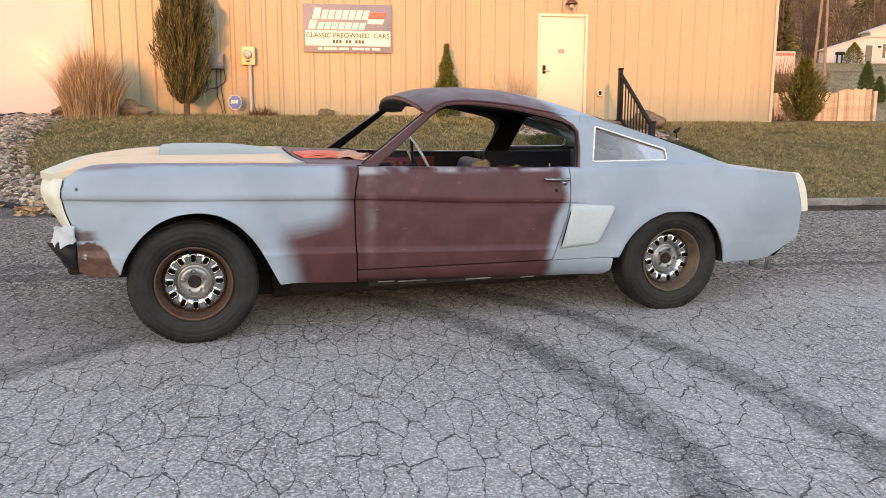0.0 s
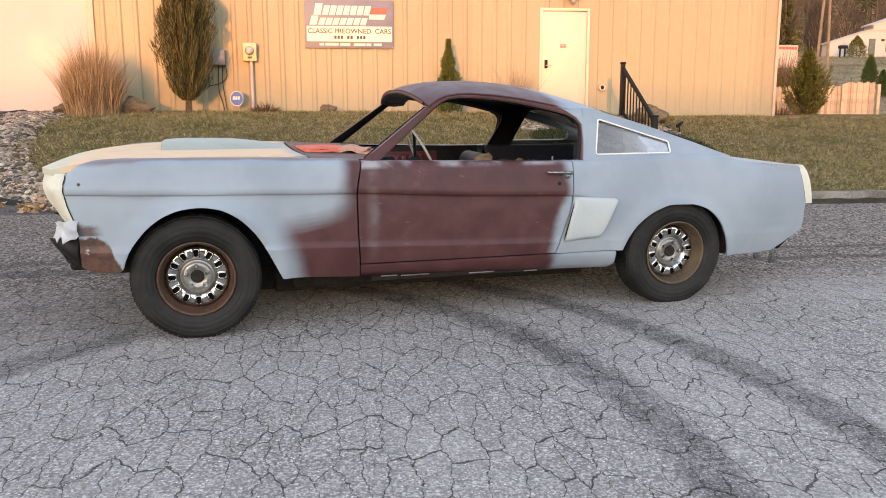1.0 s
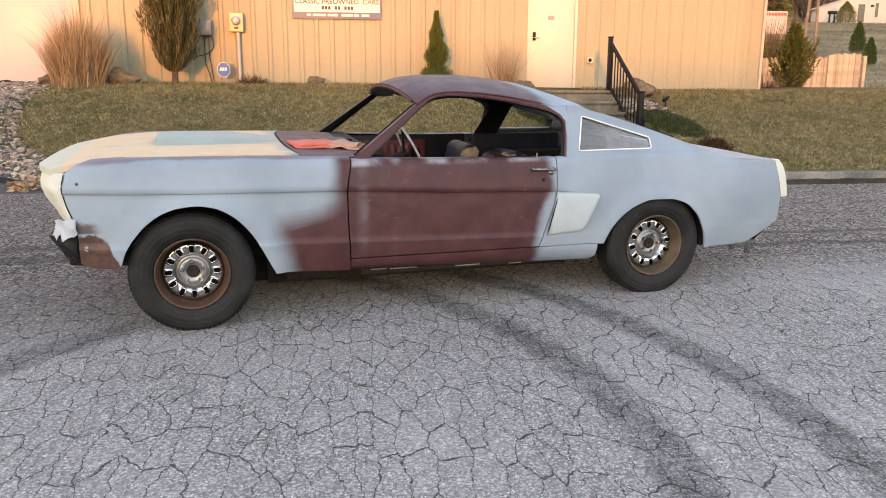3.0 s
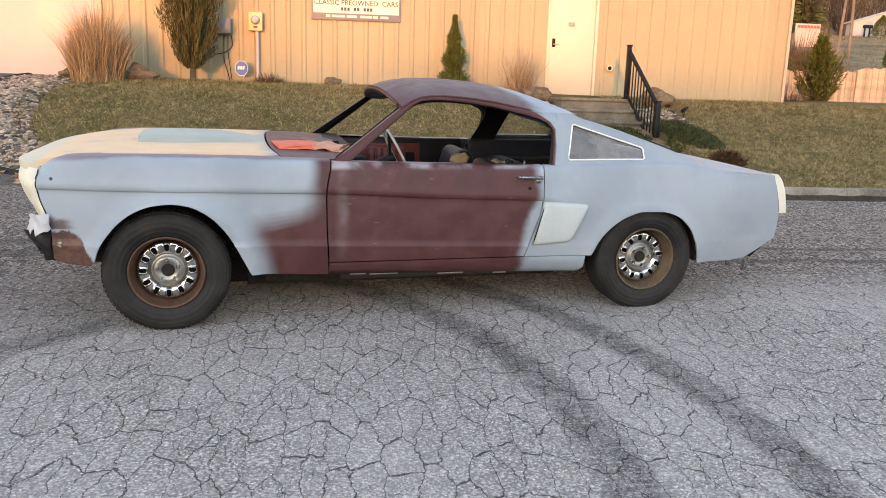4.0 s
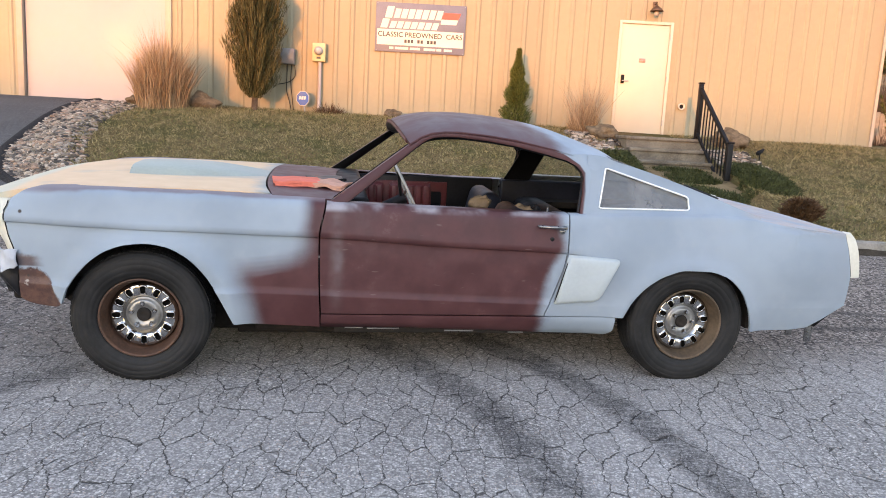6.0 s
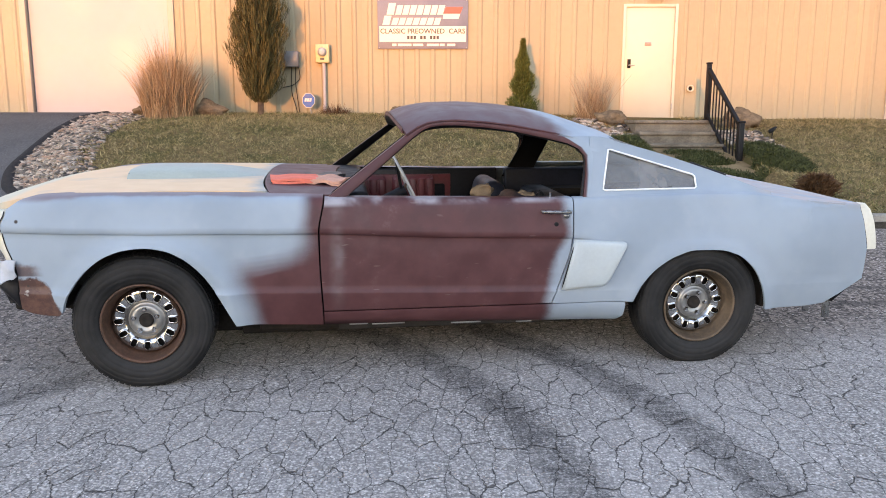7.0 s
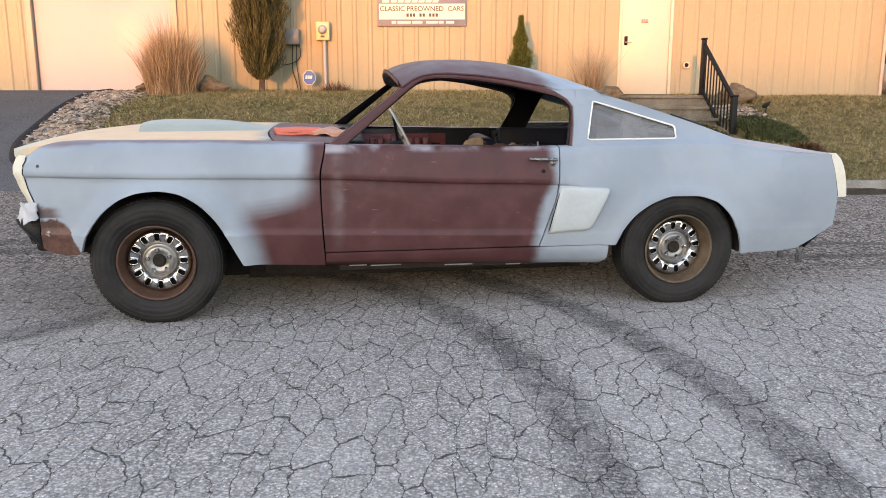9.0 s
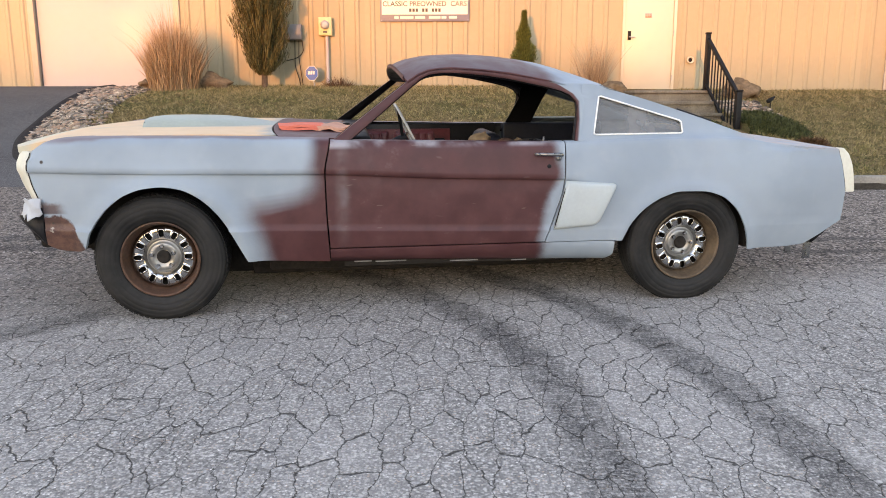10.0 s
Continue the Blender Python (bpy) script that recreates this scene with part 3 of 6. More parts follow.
        mask = n.step(n.math("SUBTRACT", n.math("ADD", x, n.math("MULTIPLY", wob, 0.7)), edge), 0.04, -0.03)
        col = n.mix(mask, grey, brown)
        scuff = n.math("MULTIPLY", n.step(n.noise(9, 6, 0.75), 0.58, 0.72), n.step(n.noise(1.6, 2), 0.45, 0.65))
        col = n.mix(n.math("MULTIPLY", scuff, 0.25), col, (0.17, 0.13, 0.13))
        band = n.math("MULTIPLY", n.step(n.math("ABSOLUTE", n.math("SUBTRACT", n.math("ADD", x, n.math("MULTIPLY", wob, 0.3)), 0.90)), 0.05, 0.0), n.step(z, 0.30, 0.6))
        col = n.mix(n.math("MULTIPLY", n.math("MULTIPLY", band, n.step(n.noise(5, 3), 0.3, 0.6)), 0.45), col, (0.2, 0.19, 0.2))
        sill = n.math("MULTIPLY", n.step(z, 0.835, 0.86), n.step(n.noise(4, 4), 0.4, 0.62))
        col = n.mix(n.math("MULTIPLY", sill, 0.7), col, (0.36, 0.36, 0.4))
        scr = n.step(n.noise(1.0, 2, 0.5, stretch=(9, 1, 60)), 0.70, 0.74)
        col = n.mix(n.math("MULTIPLY", scr, 0.25), col, (0.22, 0.18, 0.17))
    elif zone == "rocker":
        mask = n.step(xw, 1.99, 1.9)
        col = n.mix(mask, grey, brown)
    elif zone == "roof":
        edge = n.curve(n.math("MULTIPLY", n.math("ADD", y, 0.75), 0.7), [(0.0, 2.0), (0.1, 2.03), (0.3, 1.93), (0.7, 1.93), (1.0, 2.0)], 4)
        mask = n.step(n.math("SUBTRACT", xw, edge), 0.07, -0.07)
        col = n.mix(mask, grey, n.mix(n.step(big, 0.4, 0.65, 0, 0.4), brown, (0.065, 0.034, 0.034)))
    elif zone == "frame":
        edge = n.curve(n.math("MULTIPLY", n.math("SUBTRACT", z, 0.85), 2.5), [(0.0, 2.118), (0.3, 2.138), (0.525, 2.142), (0.62, 2.115), (0.72, 2.05), (0.8, 1.985), (1.0, 1.9)], 4)
        mask = n.step(n.math("SUBTRACT", x, edge), 0.006, -0.006)
        col = n.mix(mask, grey, brown)
    elif zone == "quarter":
        mask = 0.0
        col = grey
        col = n.mix(n.math("MULTIPLY", n.step(n.noise(1.7, 3), 0.5, 0.7), 0.35), col, (0.23, 0.265, 0.31))
        deck_ = n.math("MULTIPLY", n.step(n.math("ABSOLUTE", y), 0.785, 0.765), n.math("MULTIPLY", n.step(n.math("ADD", x, wob), 2.98, 3.12), n.step(n.noise(5, 4), 0.35, 0.6)))
        col = n.mix(n.math("MULTIPLY", deck_, 0.5), col, (0.4, 0.27, 0.2))
    else:
        # hood: patchy cream filler, grey round the scoop and behind
        mask = 0.0
        g = n.math("MAXIMUM", n.step(n.math("ADD", x, n.math("MULTIPLY", wob, 1.5)), 0.44, 0.56), n.step(n.noise(3.4, 4), 0.58, 0.74, 0, 0.4))
        halo = n.math("MULTIPLY", n.step(n.math("ABSOLUTE", n.math("ADD", y, n.math("MULTIPLY", wob, 0.8))), 0.31, 0.24), n.step(n.math("ADD", x, wob), -0.1, 0.0))
        g = n.math("MAXIMUM", g, n.math("MULTIPLY", halo, 0.6))
        cream = n.mix(n.step(mid, 0.3, 0.7), (0.56, 0.37, 0.222), (0.63, 0.44, 0.285))
        col = n.mix(g, cream, n.mix(n.step(mid, 0.3, 0.7), (0.24, 0.255, 0.24), (0.32, 0.32, 0.3)))
        col = n.mix(n.step(x, -0.54, -0.62), col, (0.45, 0.42, 0.33))
    n.bump(n.math("ADD", n.math("MULTIPLY", fine, 0.3), mid), 0.06, 0.004)
    rough = n.math("SUBTRACT", n.step(mid, 0.3, 0.7, 0.52, 0.66), n.math("MULTIPLY", mask, 0.06))
    return n.done(col, rough, Specular_IOR_Level=0.3 if zone in ("roof", "frame") else 0.3 if zone == "door" else 0.28)


P_fender, P_door, P_rocker, P_roof, P_frame, P_quarter, P_hood = (primer_paint("primer_" + z, z) for z in ("fender", "door", "rocker", "roof", "frame", "quarter", "hood"))
M_cream = dull("cream_primer", (0.52, 0.5, 0.43), 0.55, vary=0.1, scale=9, relief=0.05)
M_filler = dull("pale_filler", (0.345, 0.39, 0.41), 0.55, vary=0.06, scale=5, relief=0.05)
M_scoop = dull("greygreen_primer", (0.27, 0.3, 0.27), 0.55, vary=0.08, scale=5, relief=0.05)
M_dark = dull("black_interior", (0.007, 0.007, 0.009), 0.6, vary=0.4, scale=10)
M_dark.node_tree.nodes["Principled BSDF"].inputs["Specular IOR Level"].default_value = 0.15
M_under = dull("underbody", (0.02, 0.017, 0.015), 0.9, vary=0.4)
M_under.node_tree.nodes["Principled BSDF"].inputs["Specular IOR Level"].default_value = 0.15
M_plastic = dull("black_plastic", (0.012, 0.012, 0.014), 0.4, vary=0.3)
M_plastic.node_tree.nodes["Principled BSDF"].inputs["Specular IOR Level"].default_value = 0.15
M_red = dull("red_vinyl", (0.1, 0.014, 0.016), 0.5, vary=0.25, scale=12)
M_blue = dull("navy_vinyl", (0.012, 0.014, 0.023), 0.5, vary=0.3)
M_blue.node_tree.nodes["Principled BSDF"].inputs["Specular IOR Level"].default_value = 0.15
M_tan = dull("tan_cloth", (0.2, 0.14, 0.09), 0.9, vary=0.2, scale=20, relief=0.4)
M_cloth = dull("coral_cloth", (0.66, 0.17, 0.12), 0.9, vary=0.12, scale=12, relief=0.4)
M_skin = dull("pale_cloth", (0.5, 0.27, 0.2), 0.9, vary=0.15, scale=15, relief=0.4)
M_rust = dull("rusty_rim", (0.075, 0.036, 0.022), 0.6, 0.25, vary=0.45, scale=9, fine=70, relief=0.3)
M_rust2 = dull("ochre_rim", (0.095, 0.064, 0.04), 0.65, 0.2, vary=0.45, scale=8, fine=60, relief=0.3)
M_chrome = dull("worn_chrome", (0.46, 0.455, 0.445), 0.14, 1.0, vary=0.2, scale=30)
M_steel = dull("dull_steel", (0.27, 0.265, 0.255), 0.4, 0.8, vary=0.2, scale=20)
M_handle = dull("pitted_chrome", (0.2, 0.2, 0.2), 0.3, 0.9, vary=0.3, scale=40)
M_wheelrim = dull("steering_rim", (0.3, 0.29, 0.28), 0.25, vary=0.2)
M_masking = dull("masking_paper", (0.36, 0.38, 0.42), 0.7, vary=0.08, scale=14)


def tyre_mat():
    n = Nodes("tyre_rubber")
    f = n.noise(8, 5, 0.65)
    col = n.mix(n.step(f, 0.35, 0.7), (0.0065, 0.0065, 0.007), (0.021, 0.0205, 0.0205))
    col = n.mix(n.step(n.noise(34, 4, 0.7), 0.58, 0.75, 0, 0.5), col, (0.027, 0.026, 0.025))
    n.bump(n.noise(120, 2), 0.15, 0.002)
    return n.done(col, n.step(f, 0.3, 0.7, 0.62, 0.78), Specular_IOR_Level=0.3)


M_tyre = tyre_mat()


def pane_glass(name, dust_haze):
    """Thin window glass: clear, with a glossy face and a dusty film that also paints in reflection haze."""
    n = Nodes(name)
    clear = n.t.nodes.new("ShaderNodeBsdfTransparent")
    clear.inputs[0].default_value = (0.9, 0.93, 0.93, 1)
    gloss = n.t.nodes.new("ShaderNodeBsdfGlossy")
    gloss.inputs["Roughness"].default_value = 0.08
    fres = n.t.nodes.new("ShaderNodeFresnel")
    fres.inputs[0].default_value = 1.5
    one = n.t.nodes.new("ShaderNodeMixShader")
    n.put(one.inputs[0], n.math("MULTIPLY", fres.outputs[0], 0.9, clamp=True))
    n.t.links.new(clear.outputs[0], one.inputs[1])
    n.t.links.new(gloss.outputs[0], one.inputs[2])
    two = n.t.nodes.new("ShaderNodeMixShader")
    n.put(two.inputs[0], n.step(n.noise(5, 4, 0.6), 0.3, 0.75, dust_haze * 0.5, dust_haze * 1.6))
    n.t.links.new(one.outputs[0], two.inputs[1])
    n.done((0.22, 0.22, 0.225), 0.5)
    n.t.links.new(n.b.outputs[0], two.inputs[2])
    n.t.links.new(two.outputs[0], n.t.nodes["Material Output"].inputs[0])
    return n.m


M_rim_white = dull("white_enamel", (0.72, 0.72, 0.72), 0.4, vary=0.05)
# grey film raised here to imitate reflections over the dusty pane
M_glass = pane_glass("window_glass", 0.42)
M_clear = pane_glass("clear_glass", 0.06)

BELT = [(-0.57, 0.842), (-0.5, 0.882), (-0.42, 0.895), (-0.25, 0.902), (0.08, 0.899), (0.45, 0.893), (0.85, 0.879), (1.4, 0.866), (2.05, 0.855), (2.4, 0.862), (2.8, 0.868), (3.0, 0.862), (3.2, 0.832), (3.4, 0.81), (3.64, 0.79)]
CREASE = [(-0.57, 0.752), (0.6, 0.725), (0.82, 0.721), (1.43, 0.690), (1.89, 0.676), (2.3, 0.66), (3.7, 0.64)]
LOWLINE = [(-0.57, 0.48), (0.5, 0.455), (1.93, 0.414), (3.7, 0.39)]
FARCH = [(-0.332, 0.388), (-0.318, 0.43), (-0.302, 0.465), (-0.263, 0.523), (-0.2, 0.592), (-0.123, 0.644), (-0.04, 0.671), (0.04, 0.678), (0.125, 0.665), (0.21, 0.622), (0.29, 0.543), (0.346, 0.455), (0.386, 0.374), (0.424, 0.296)]
RARCH = [(2.322, 0.245), (2.327, 0.266), (2.36, 0.354), (2.407, 0.45), (2.48, 0.526), (2.558, 0.572), (2.659, 0.6), (2.778, 0.598), (2.882, 0.571), (2.97, 0.505), (3.03, 0.414), (3.072, 0.30), (3.08, 0.26)]
FSEAM = [(0.2, 0.834), (0.343, 0.829), (0.551, 0.82), (0.721, 0.818), (0.878, 0.845), (1.0, 0.85)]
RSEAM = [(0.2, 1.93), (0.327, 1.941), (0.452, 1.982), (0.664, 2.038), (0.854, 2.046), (1.0, 2.05)]
NOSE = [(0.2, -0.526), (0.56, -0.525), (0.626, -0.538), (0.695, -0.56), (0.765, -0.572), (0.845, -0.563), (0.9, -0.55)]


def bottom(x):
    if x < -0.332:
        return S(x, [(-0.53, 0.402), (-0.50, 0.383), (-0.464, 0.371), (-0.41, 0.365), (-0.37, 0.367), (-0.346, 0.374), (-0.332, 0.388)])
    if x < 0.424:
        return S(x, FARCH)
    if x < 2.322:
        return L(x, [(0.424, 0.292), (0.84, 0.272), (1.363, 0.25), (1.95, 0.232), (2.29, 0.225), (2.322, 0.245)])
    if x < 3.08:
        return S(x, RARCH)
    return L(x, [(3.08, 0.264), (3.336, 0.264), (3.44, 0.275), (3.52, 0.325), (3.635, 0.408), (3.7, 0.41)])


def side_y(x, z):
    """How far the body's skin stands from the middle at a place on its side."""
    zb, zc, zl = S(x, BELT), S(x, CREASE), S(x, LOWLINE)
    front = S(z, [(0.2, 0.79), (0.27, 0.815), (zl - 0.07, 0.838), (zl - 0.012, 0.8485), (zl - 0.004, 0.8495), (zl + 0.002, 0.8405), (zl + 0.1, 0.8435), (zc - 0.07, 0.8435), (zc - 0.016, 0.838), (zc - 0.004, 0.8385), (zc + 0.002, 0.854), (zc + 0.06, 0.842), (zb - 0.028, 0.822), (zb - 0.008, 0.81), (zb + 0.01, 0.79)])
    rear = S(z, [(0.2, 0.79), (0.30, 0.825), (0.40, 0.8465), (0.408, 0.8475), (0.414, 0.8445), (0.45, 0.851), (0.58, 0.858), (0.7, 0.845), (0.8, 0.818), (zb - 0.02, 0.805), (zb, 0.795), (zb + 0.02, 0.78)])
    w = ss(1.93, 2.2, x)
    y = front * (1 - w) + rear * w
    y -= 0.045 * ss(-0.2, -0.62, x) + 0.045 * ss(2.95, 3.7, x)
    # rolled lips round the wheels
    for cx, cz, r in ((0.045, 0.30, 0.378), (2.703, 0.235, 0.37)):
        d = math.hypot(x - cx, z - cz) - r
        if z > cz - 0.1 and abs(d) < 0.3:
            y += (0.036 if cx < 1 else 0.026) * math.exp(-(d / (0.055 if d > 0 else 0.075)) ** 2)
    return y


def rows_at(x, z_low, top=True):
    zb, zc, zl = S(x, BELT), S(x, CREASE), S(x, LOWLINE)
    r = list(np.linspace(min(z_low, zl - 0.03), zl - 0.012, 8)) + [zl - 0.004, zl + 0.002]
    r += list(np.linspace(zl + 0.03, zc - 0.03, 9)) + [zc - 0.016, zc - 0.007, zc - 0.0035, zc - 0.0005, zc + 0.003]
    r += list(np.linspace(zc + 0.03, zb - 0.04, 6)) + [zb - 0.028, zb - 0.018, zb - 0.008, zb]
    return r


def skin(xl, xr, n, z_low, sg, clamp=True, over=()):
    """A side panel between two seams; over: (reach inwards, rise) rows past the top."""
    mid_rows = len(rows_at(0.5, z_low))
    cols = []
    for i in range(n + 1):
        u = i / n

        def at(z):
            return xl(z) + (xr(z) - xl(z)) * u

        cut = -1.0
        if clamp:
            # where this column meets the lower edge
            hi, steps_ = 0.86, 60
            for k in range(steps_ + 1):
                z = hi - (hi - 0.2) * k / steps_
                if z <= clamp(at(z)):
                    lo, up = z, z + (hi - 0.2) / steps_
                    for _ in range(24):
                        m = 0.5 * (lo + up)
                        if m <= clamp(at(m)):
                            lo = m
                        else:
                            up = m
                    cut = lo
                    break
        col = []
        x_mid = at(0.6)
        for j in range(mid_rows):
            z = rows_at(x_mid, z_low)[j]
            x = at(z)
            z = rows_at(x, z_low)[j]
            if z < cut + 0.002:
                z = cut
                x = at(z)
            col.append((x, sg * side_y(x, z), z))
        cols.append(col)
    grid_ = [[cols[i][j] for i in range(n + 1)] for j in range(mid_rows)]
    for reach, rise in over:
        row = []
        for p in grid_[mid_rows - 1]:
            f = ss(-0.6, -0.42, p[0])
            row.append((p[0], sg * (abs(p[1]) - reach), p[2] + rise * (0.35 + 0.65 * f)))
        grid_.append(row)
    # build with shared corners, dropping what has no area
    bm = bmesh.new()
    seen = {}

    def corner(p):
        key = tuple(round(c, 5) for c in p)
        if key not in seen:
            seen[key] = bm.verts.new(p)
        return seen[key]

    for r0, r1 in zip(grid_[:-1], grid_[1:]):
        for i in range(n):
            q = []
            for p in (r0[i], r0[i + 1], r1[i + 1], r1[i]):
                v = corner(p)
                if v not in q:
                    q.append(v)
            if len(q) > 2:
                try:
                    bm.faces.new(q[::-1] if sg > 0 else q)
                except ValueError:
                    pass
    return bm


def rim_in(bm, sg, d=0.03):
    return thick(bm, (0, -sg * d, 0))


car = thing("fastback_car", CAR, "stripped vintage fastback car in grey primer and red oxide", "car")
for sg in (-1, 1):
    f = part("front_wing", rim_in(skin(lambda z: S(z, NOSE), lambda z: S(z, FSEAM) - 0.0038, 230, 0.26, sg, bottom, ((0.012, 0.006), (0.03, 0.010), (0.06, 0.012), (0.088, 0.011))), sg), P_fender, car, "grey primer wing with red-oxide overspray")
    d = part("door", rim_in(skin(lambda z: S(z, FSEAM) + 0.0038, lambda z: S(z, RSEAM) - 0.003, 60, 0.345, sg, None, ((0.012, 0.005), (0.03, 0.006), (0.06, 0.004))), sg), P_door, car, "red-oxide primed door, window glass missing")
    rows = []
    for z, o in ((0.338, 0.0), (0.325, 0.002), (0.30, 0.0), (0.27, -0.006), (0.0, -0.02), (-0.02, -0.05), (-0.02, -0.16)):
        row = []
        for i in range(61):
            x = 0.832 + (2.318 - 0.832) * i / 60
            zz = z if z > 0.2 else bottom(x) + 0.012 + z * 0.6
            zz = max(zz, bottom(x)) if z > 0 else zz
            row.append((x, sg * (side_y(x, max(zz, 0.25)) + o), zz))
        rows.append(row)
    bm = sheet(bmesh.new(), rows, flip=sg < 0)
    part("sill", rim_in(bm, sg, 0.02), P_rocker, car)
    # quarter panel, lower part
    q = part("quarter_panel", rim_in(skin(lambda z: S(z, RSEAM) + 0.003, lambda z: L(z, [(0.2, 3.60), (0.408, 3.636), (0.572, 3.636), (0.79, 3.598), (0.9, 3.59)]), 160, 0.25, sg, lambda x: 0.342 if x < 2.356 else bottom(x), ((0.012, 0.004), (0.03, 0.007))), sg, 0.014), P_quarter, car, "smooth blue-grey primer quarter panel")

    # sail panel round the small rear side window
    def sail(x, z, s=sg):
        a = S(x, [(2.05, 0.0), (2.2, 0.006), (2.7, 0.05), (2.95, 0.03), (3.3, 0.0)])
        zb = S(x, BELT)
        base = side_y(x, zb) - 0.008
        flush = 0.010 * math.exp(-((x - 2.14) / 0.07) ** 2) * ss(0.93, 1.09, z)
        return (x, s * (base - a * (1 - math.exp(-max(0, z - zb) / 0.02)) - 0.45 * max(0, z - zb) + flush), z)

    def deck(x):
        return S(x, [(2.10, 1.148), (2.165, 1.148), (2.21, 1.148), (2.27, 1.138), (2.369, 1.108), (2.534, 1.062), (2.826, 0.966), (3.044, 0.886), (3.1, 0.868)])

    def lane(a, b, c, d_, n=14, m=7):
        """A four-cornered patch; a-b and d-c are its long sides, given as functions of 0 to 1."""
        return [[sail(*(np.array(a(i / n)) * (1 - j / m) + np.array(d_(i / n)) * (j / m))) for i in range(n + 1)] for j in range(m + 1)]

    def ln(p, r):
        return lambda t: (p[0] + (r[0] - p[0]) * t, p[1] + (r[1] - p[1]) * t)

    A, B, C, D = (2.257, 1.087), (2.712, 0.953), (2.708, 0.891), (2.208, 0.891)
    A2, B2, C2, D2 = (2.165, 1.1), (2.86, 0.95), (2.9, 0.866), (2.125, 0.858)
    bm = bmesh.new()
    sheet(bm, lane(lambda t: (2.165 + (2.86 - 2.165) * t, deck(2.165 + (2.86 - 2.165) * t)), 0, 0, ln(A, B)), flip=sg > 0)
    sheet(bm, lane(lambda t: (2.86 + 0.04 * t, deck(2.86) + (0.864 - deck(2.86)) * t), 0, 0, ln(B, C), 6), flip=sg > 0)
    sheet(bm, lane(lambda t: (2.9 + (2.125 - 2.9) * t, S(2.9 + (2.125 - 2.9) * t, BELT)), 0, 0, ln(C, D)), flip=sg > 0)
    sheet(bm, lane(lambda t: (2.125 + 0.04 * t, 0.857 + (deck(2.165) - 0.857) * t), 0, 0, ln(D, A), 10), flip=sg > 0)
    rows = []
    for j in range(7):
        x0, z0 = 2.86 + 0.04 * (1 - j / 6), deck(2.86) + (0.864 - deck(2.86)) * (1 - j / 6)
        row = []
        for i in range(9):
            x = x0 + (3.1 - x0) * i / 8
            z = S(x, BELT) + (deck(x) - S(x, BELT)) * j / 6
            row.append(sail(x, z + (z0 - S(x0, BELT) - (deck(x0) - S(x0, BELT)) * j / 6) * (1 - i / 8)))
        rows.append(row)
    sheet(bm, rows, flip=sg < 0)
    part("sail_panel", rim_in(bm, sg, 0.025), P_quarter, car)
    part("window_seal", tube(bmesh.new(), [(x, sg * (abs(sail(x, deck(x))[1]) - 0.012), deck(x) + 0.003) for x in np.linspace(2.70, 2.88, 8)], 0.007, 6), M_plastic, car, "black rubber rear window seal")
    # bright-edged side window
    qw = part("quarter_window", sheet(bmesh.new(), [[(lambda p: (p[0], p[1] - sg * 0.012, p[2]))(sail(*ln(A, B)(i / 6))) for i in range(7)], [(lambda p: (p[0], p[1] - sg * 0.012, p[2]))(sail(*ln(D, C)(i / 6))) for i in range(7)]]), M_glass if sg < 0 else M_clear, car, "dusty quarter window with painted reflection haze" if sg < 0 else "clear quarter window")
    loop = []
    for p, r in ((A, B), (B, C), (C, D), (D, A)):
        for i in range(8):
            t = 0.025 + 0.95 * i / 7 if math.dist(p, r) > 0.2 else 0.12 + 0.76 * i / 7
            c = sail(*ln(p, r)(t))
            loop.append((c[0], c[1] + sg * 0.003, c[2]))
    loop.append(loop[0])
    part("window_trim", tube(bmesh.new(), loop, 0.0045, 6, False), M_rim_white, qw, "white window surround")

    # pillar and roof rail round the door opening
    out = [(0.862, 0.880), (0.95, 0.945), (1.05, 1.018), (1.15, 1.092), (1.243, 1.16), (1.30, 1.197), (1.352, 1.218), (1.42, 1.228), (1.492, 1.230), (1.64, 1.220), (1.78, 1.203), (1.96, 1.170), (2.08, 1.143), (2.14, 1.122), (2.168, 1.085), (2.172, 1.05), (2.160, 0.98), (2.138, 0.862)]
    inn = [(0.938, 0.872), (1.022, 0.94), (1.1, 1.003), (1.188, 1.075), (1.276, 1.147), (1.325, 1.182), (1.365, 1.198), (1.42, 1.205), (1.492, 1.206), (1.64, 1.194), (1.78, 1.175), (1.95, 1.14), (2.05, 1.115), (2.10, 1.092), (2.128, 1.06), (2.134, 1.03), (2.126, 0.965), (2.104, 0.862)]

    def hoop(p, off=0.0):
        return (p[0], sg * (0.782 - 0.40 * (p[1] - 0.87) + off), p[1])

    bm = sheet(bmesh.new(), [[hoop(p, -0.006 * ss(2.0, 2.12, p[0])) for p in out], [hoop((0.5 * p[0] + 0.5 * r[0], 0.5 * p[1] + 0.5 * r[1]), 0.008 - 0.008 * ss(1.95, 2.1, p[0])) for p, r in zip(out, inn)], [hoop(p, -0.004) for p in inn]], flip=sg < 0)
    part("window_frame", thick(bm, (0, -sg * 0.045, 0)), P_frame, car, "red-oxide pillar and roof rail")
    bm = sheet(bmesh.new(), [[hoop(p, -0.05) for p in out[:5]], [hoop(r, -0.05) for r in inn[:5]], [hoop(r, -0.08) for r in inn[:5]], [hoop(p, -0.085) for p in out[:5]]], flip=sg < 0, close=False)
    part("pillar_lining", bm, M_dark, car, "black windshield pillar lining")
    bm = sheet(bmesh.new(), [[hoop(r, -0.04) for r in inn[5:15]], [(lambda q: (q[0], q[1], q[2] + 0.004))(hoop(r, -0.10)) for r in inn[5:15]], [(lambda q: (q[0], q[1], q[2] + 0.03))(hoop(r, -0.13)) for r in inn[5:15]]])
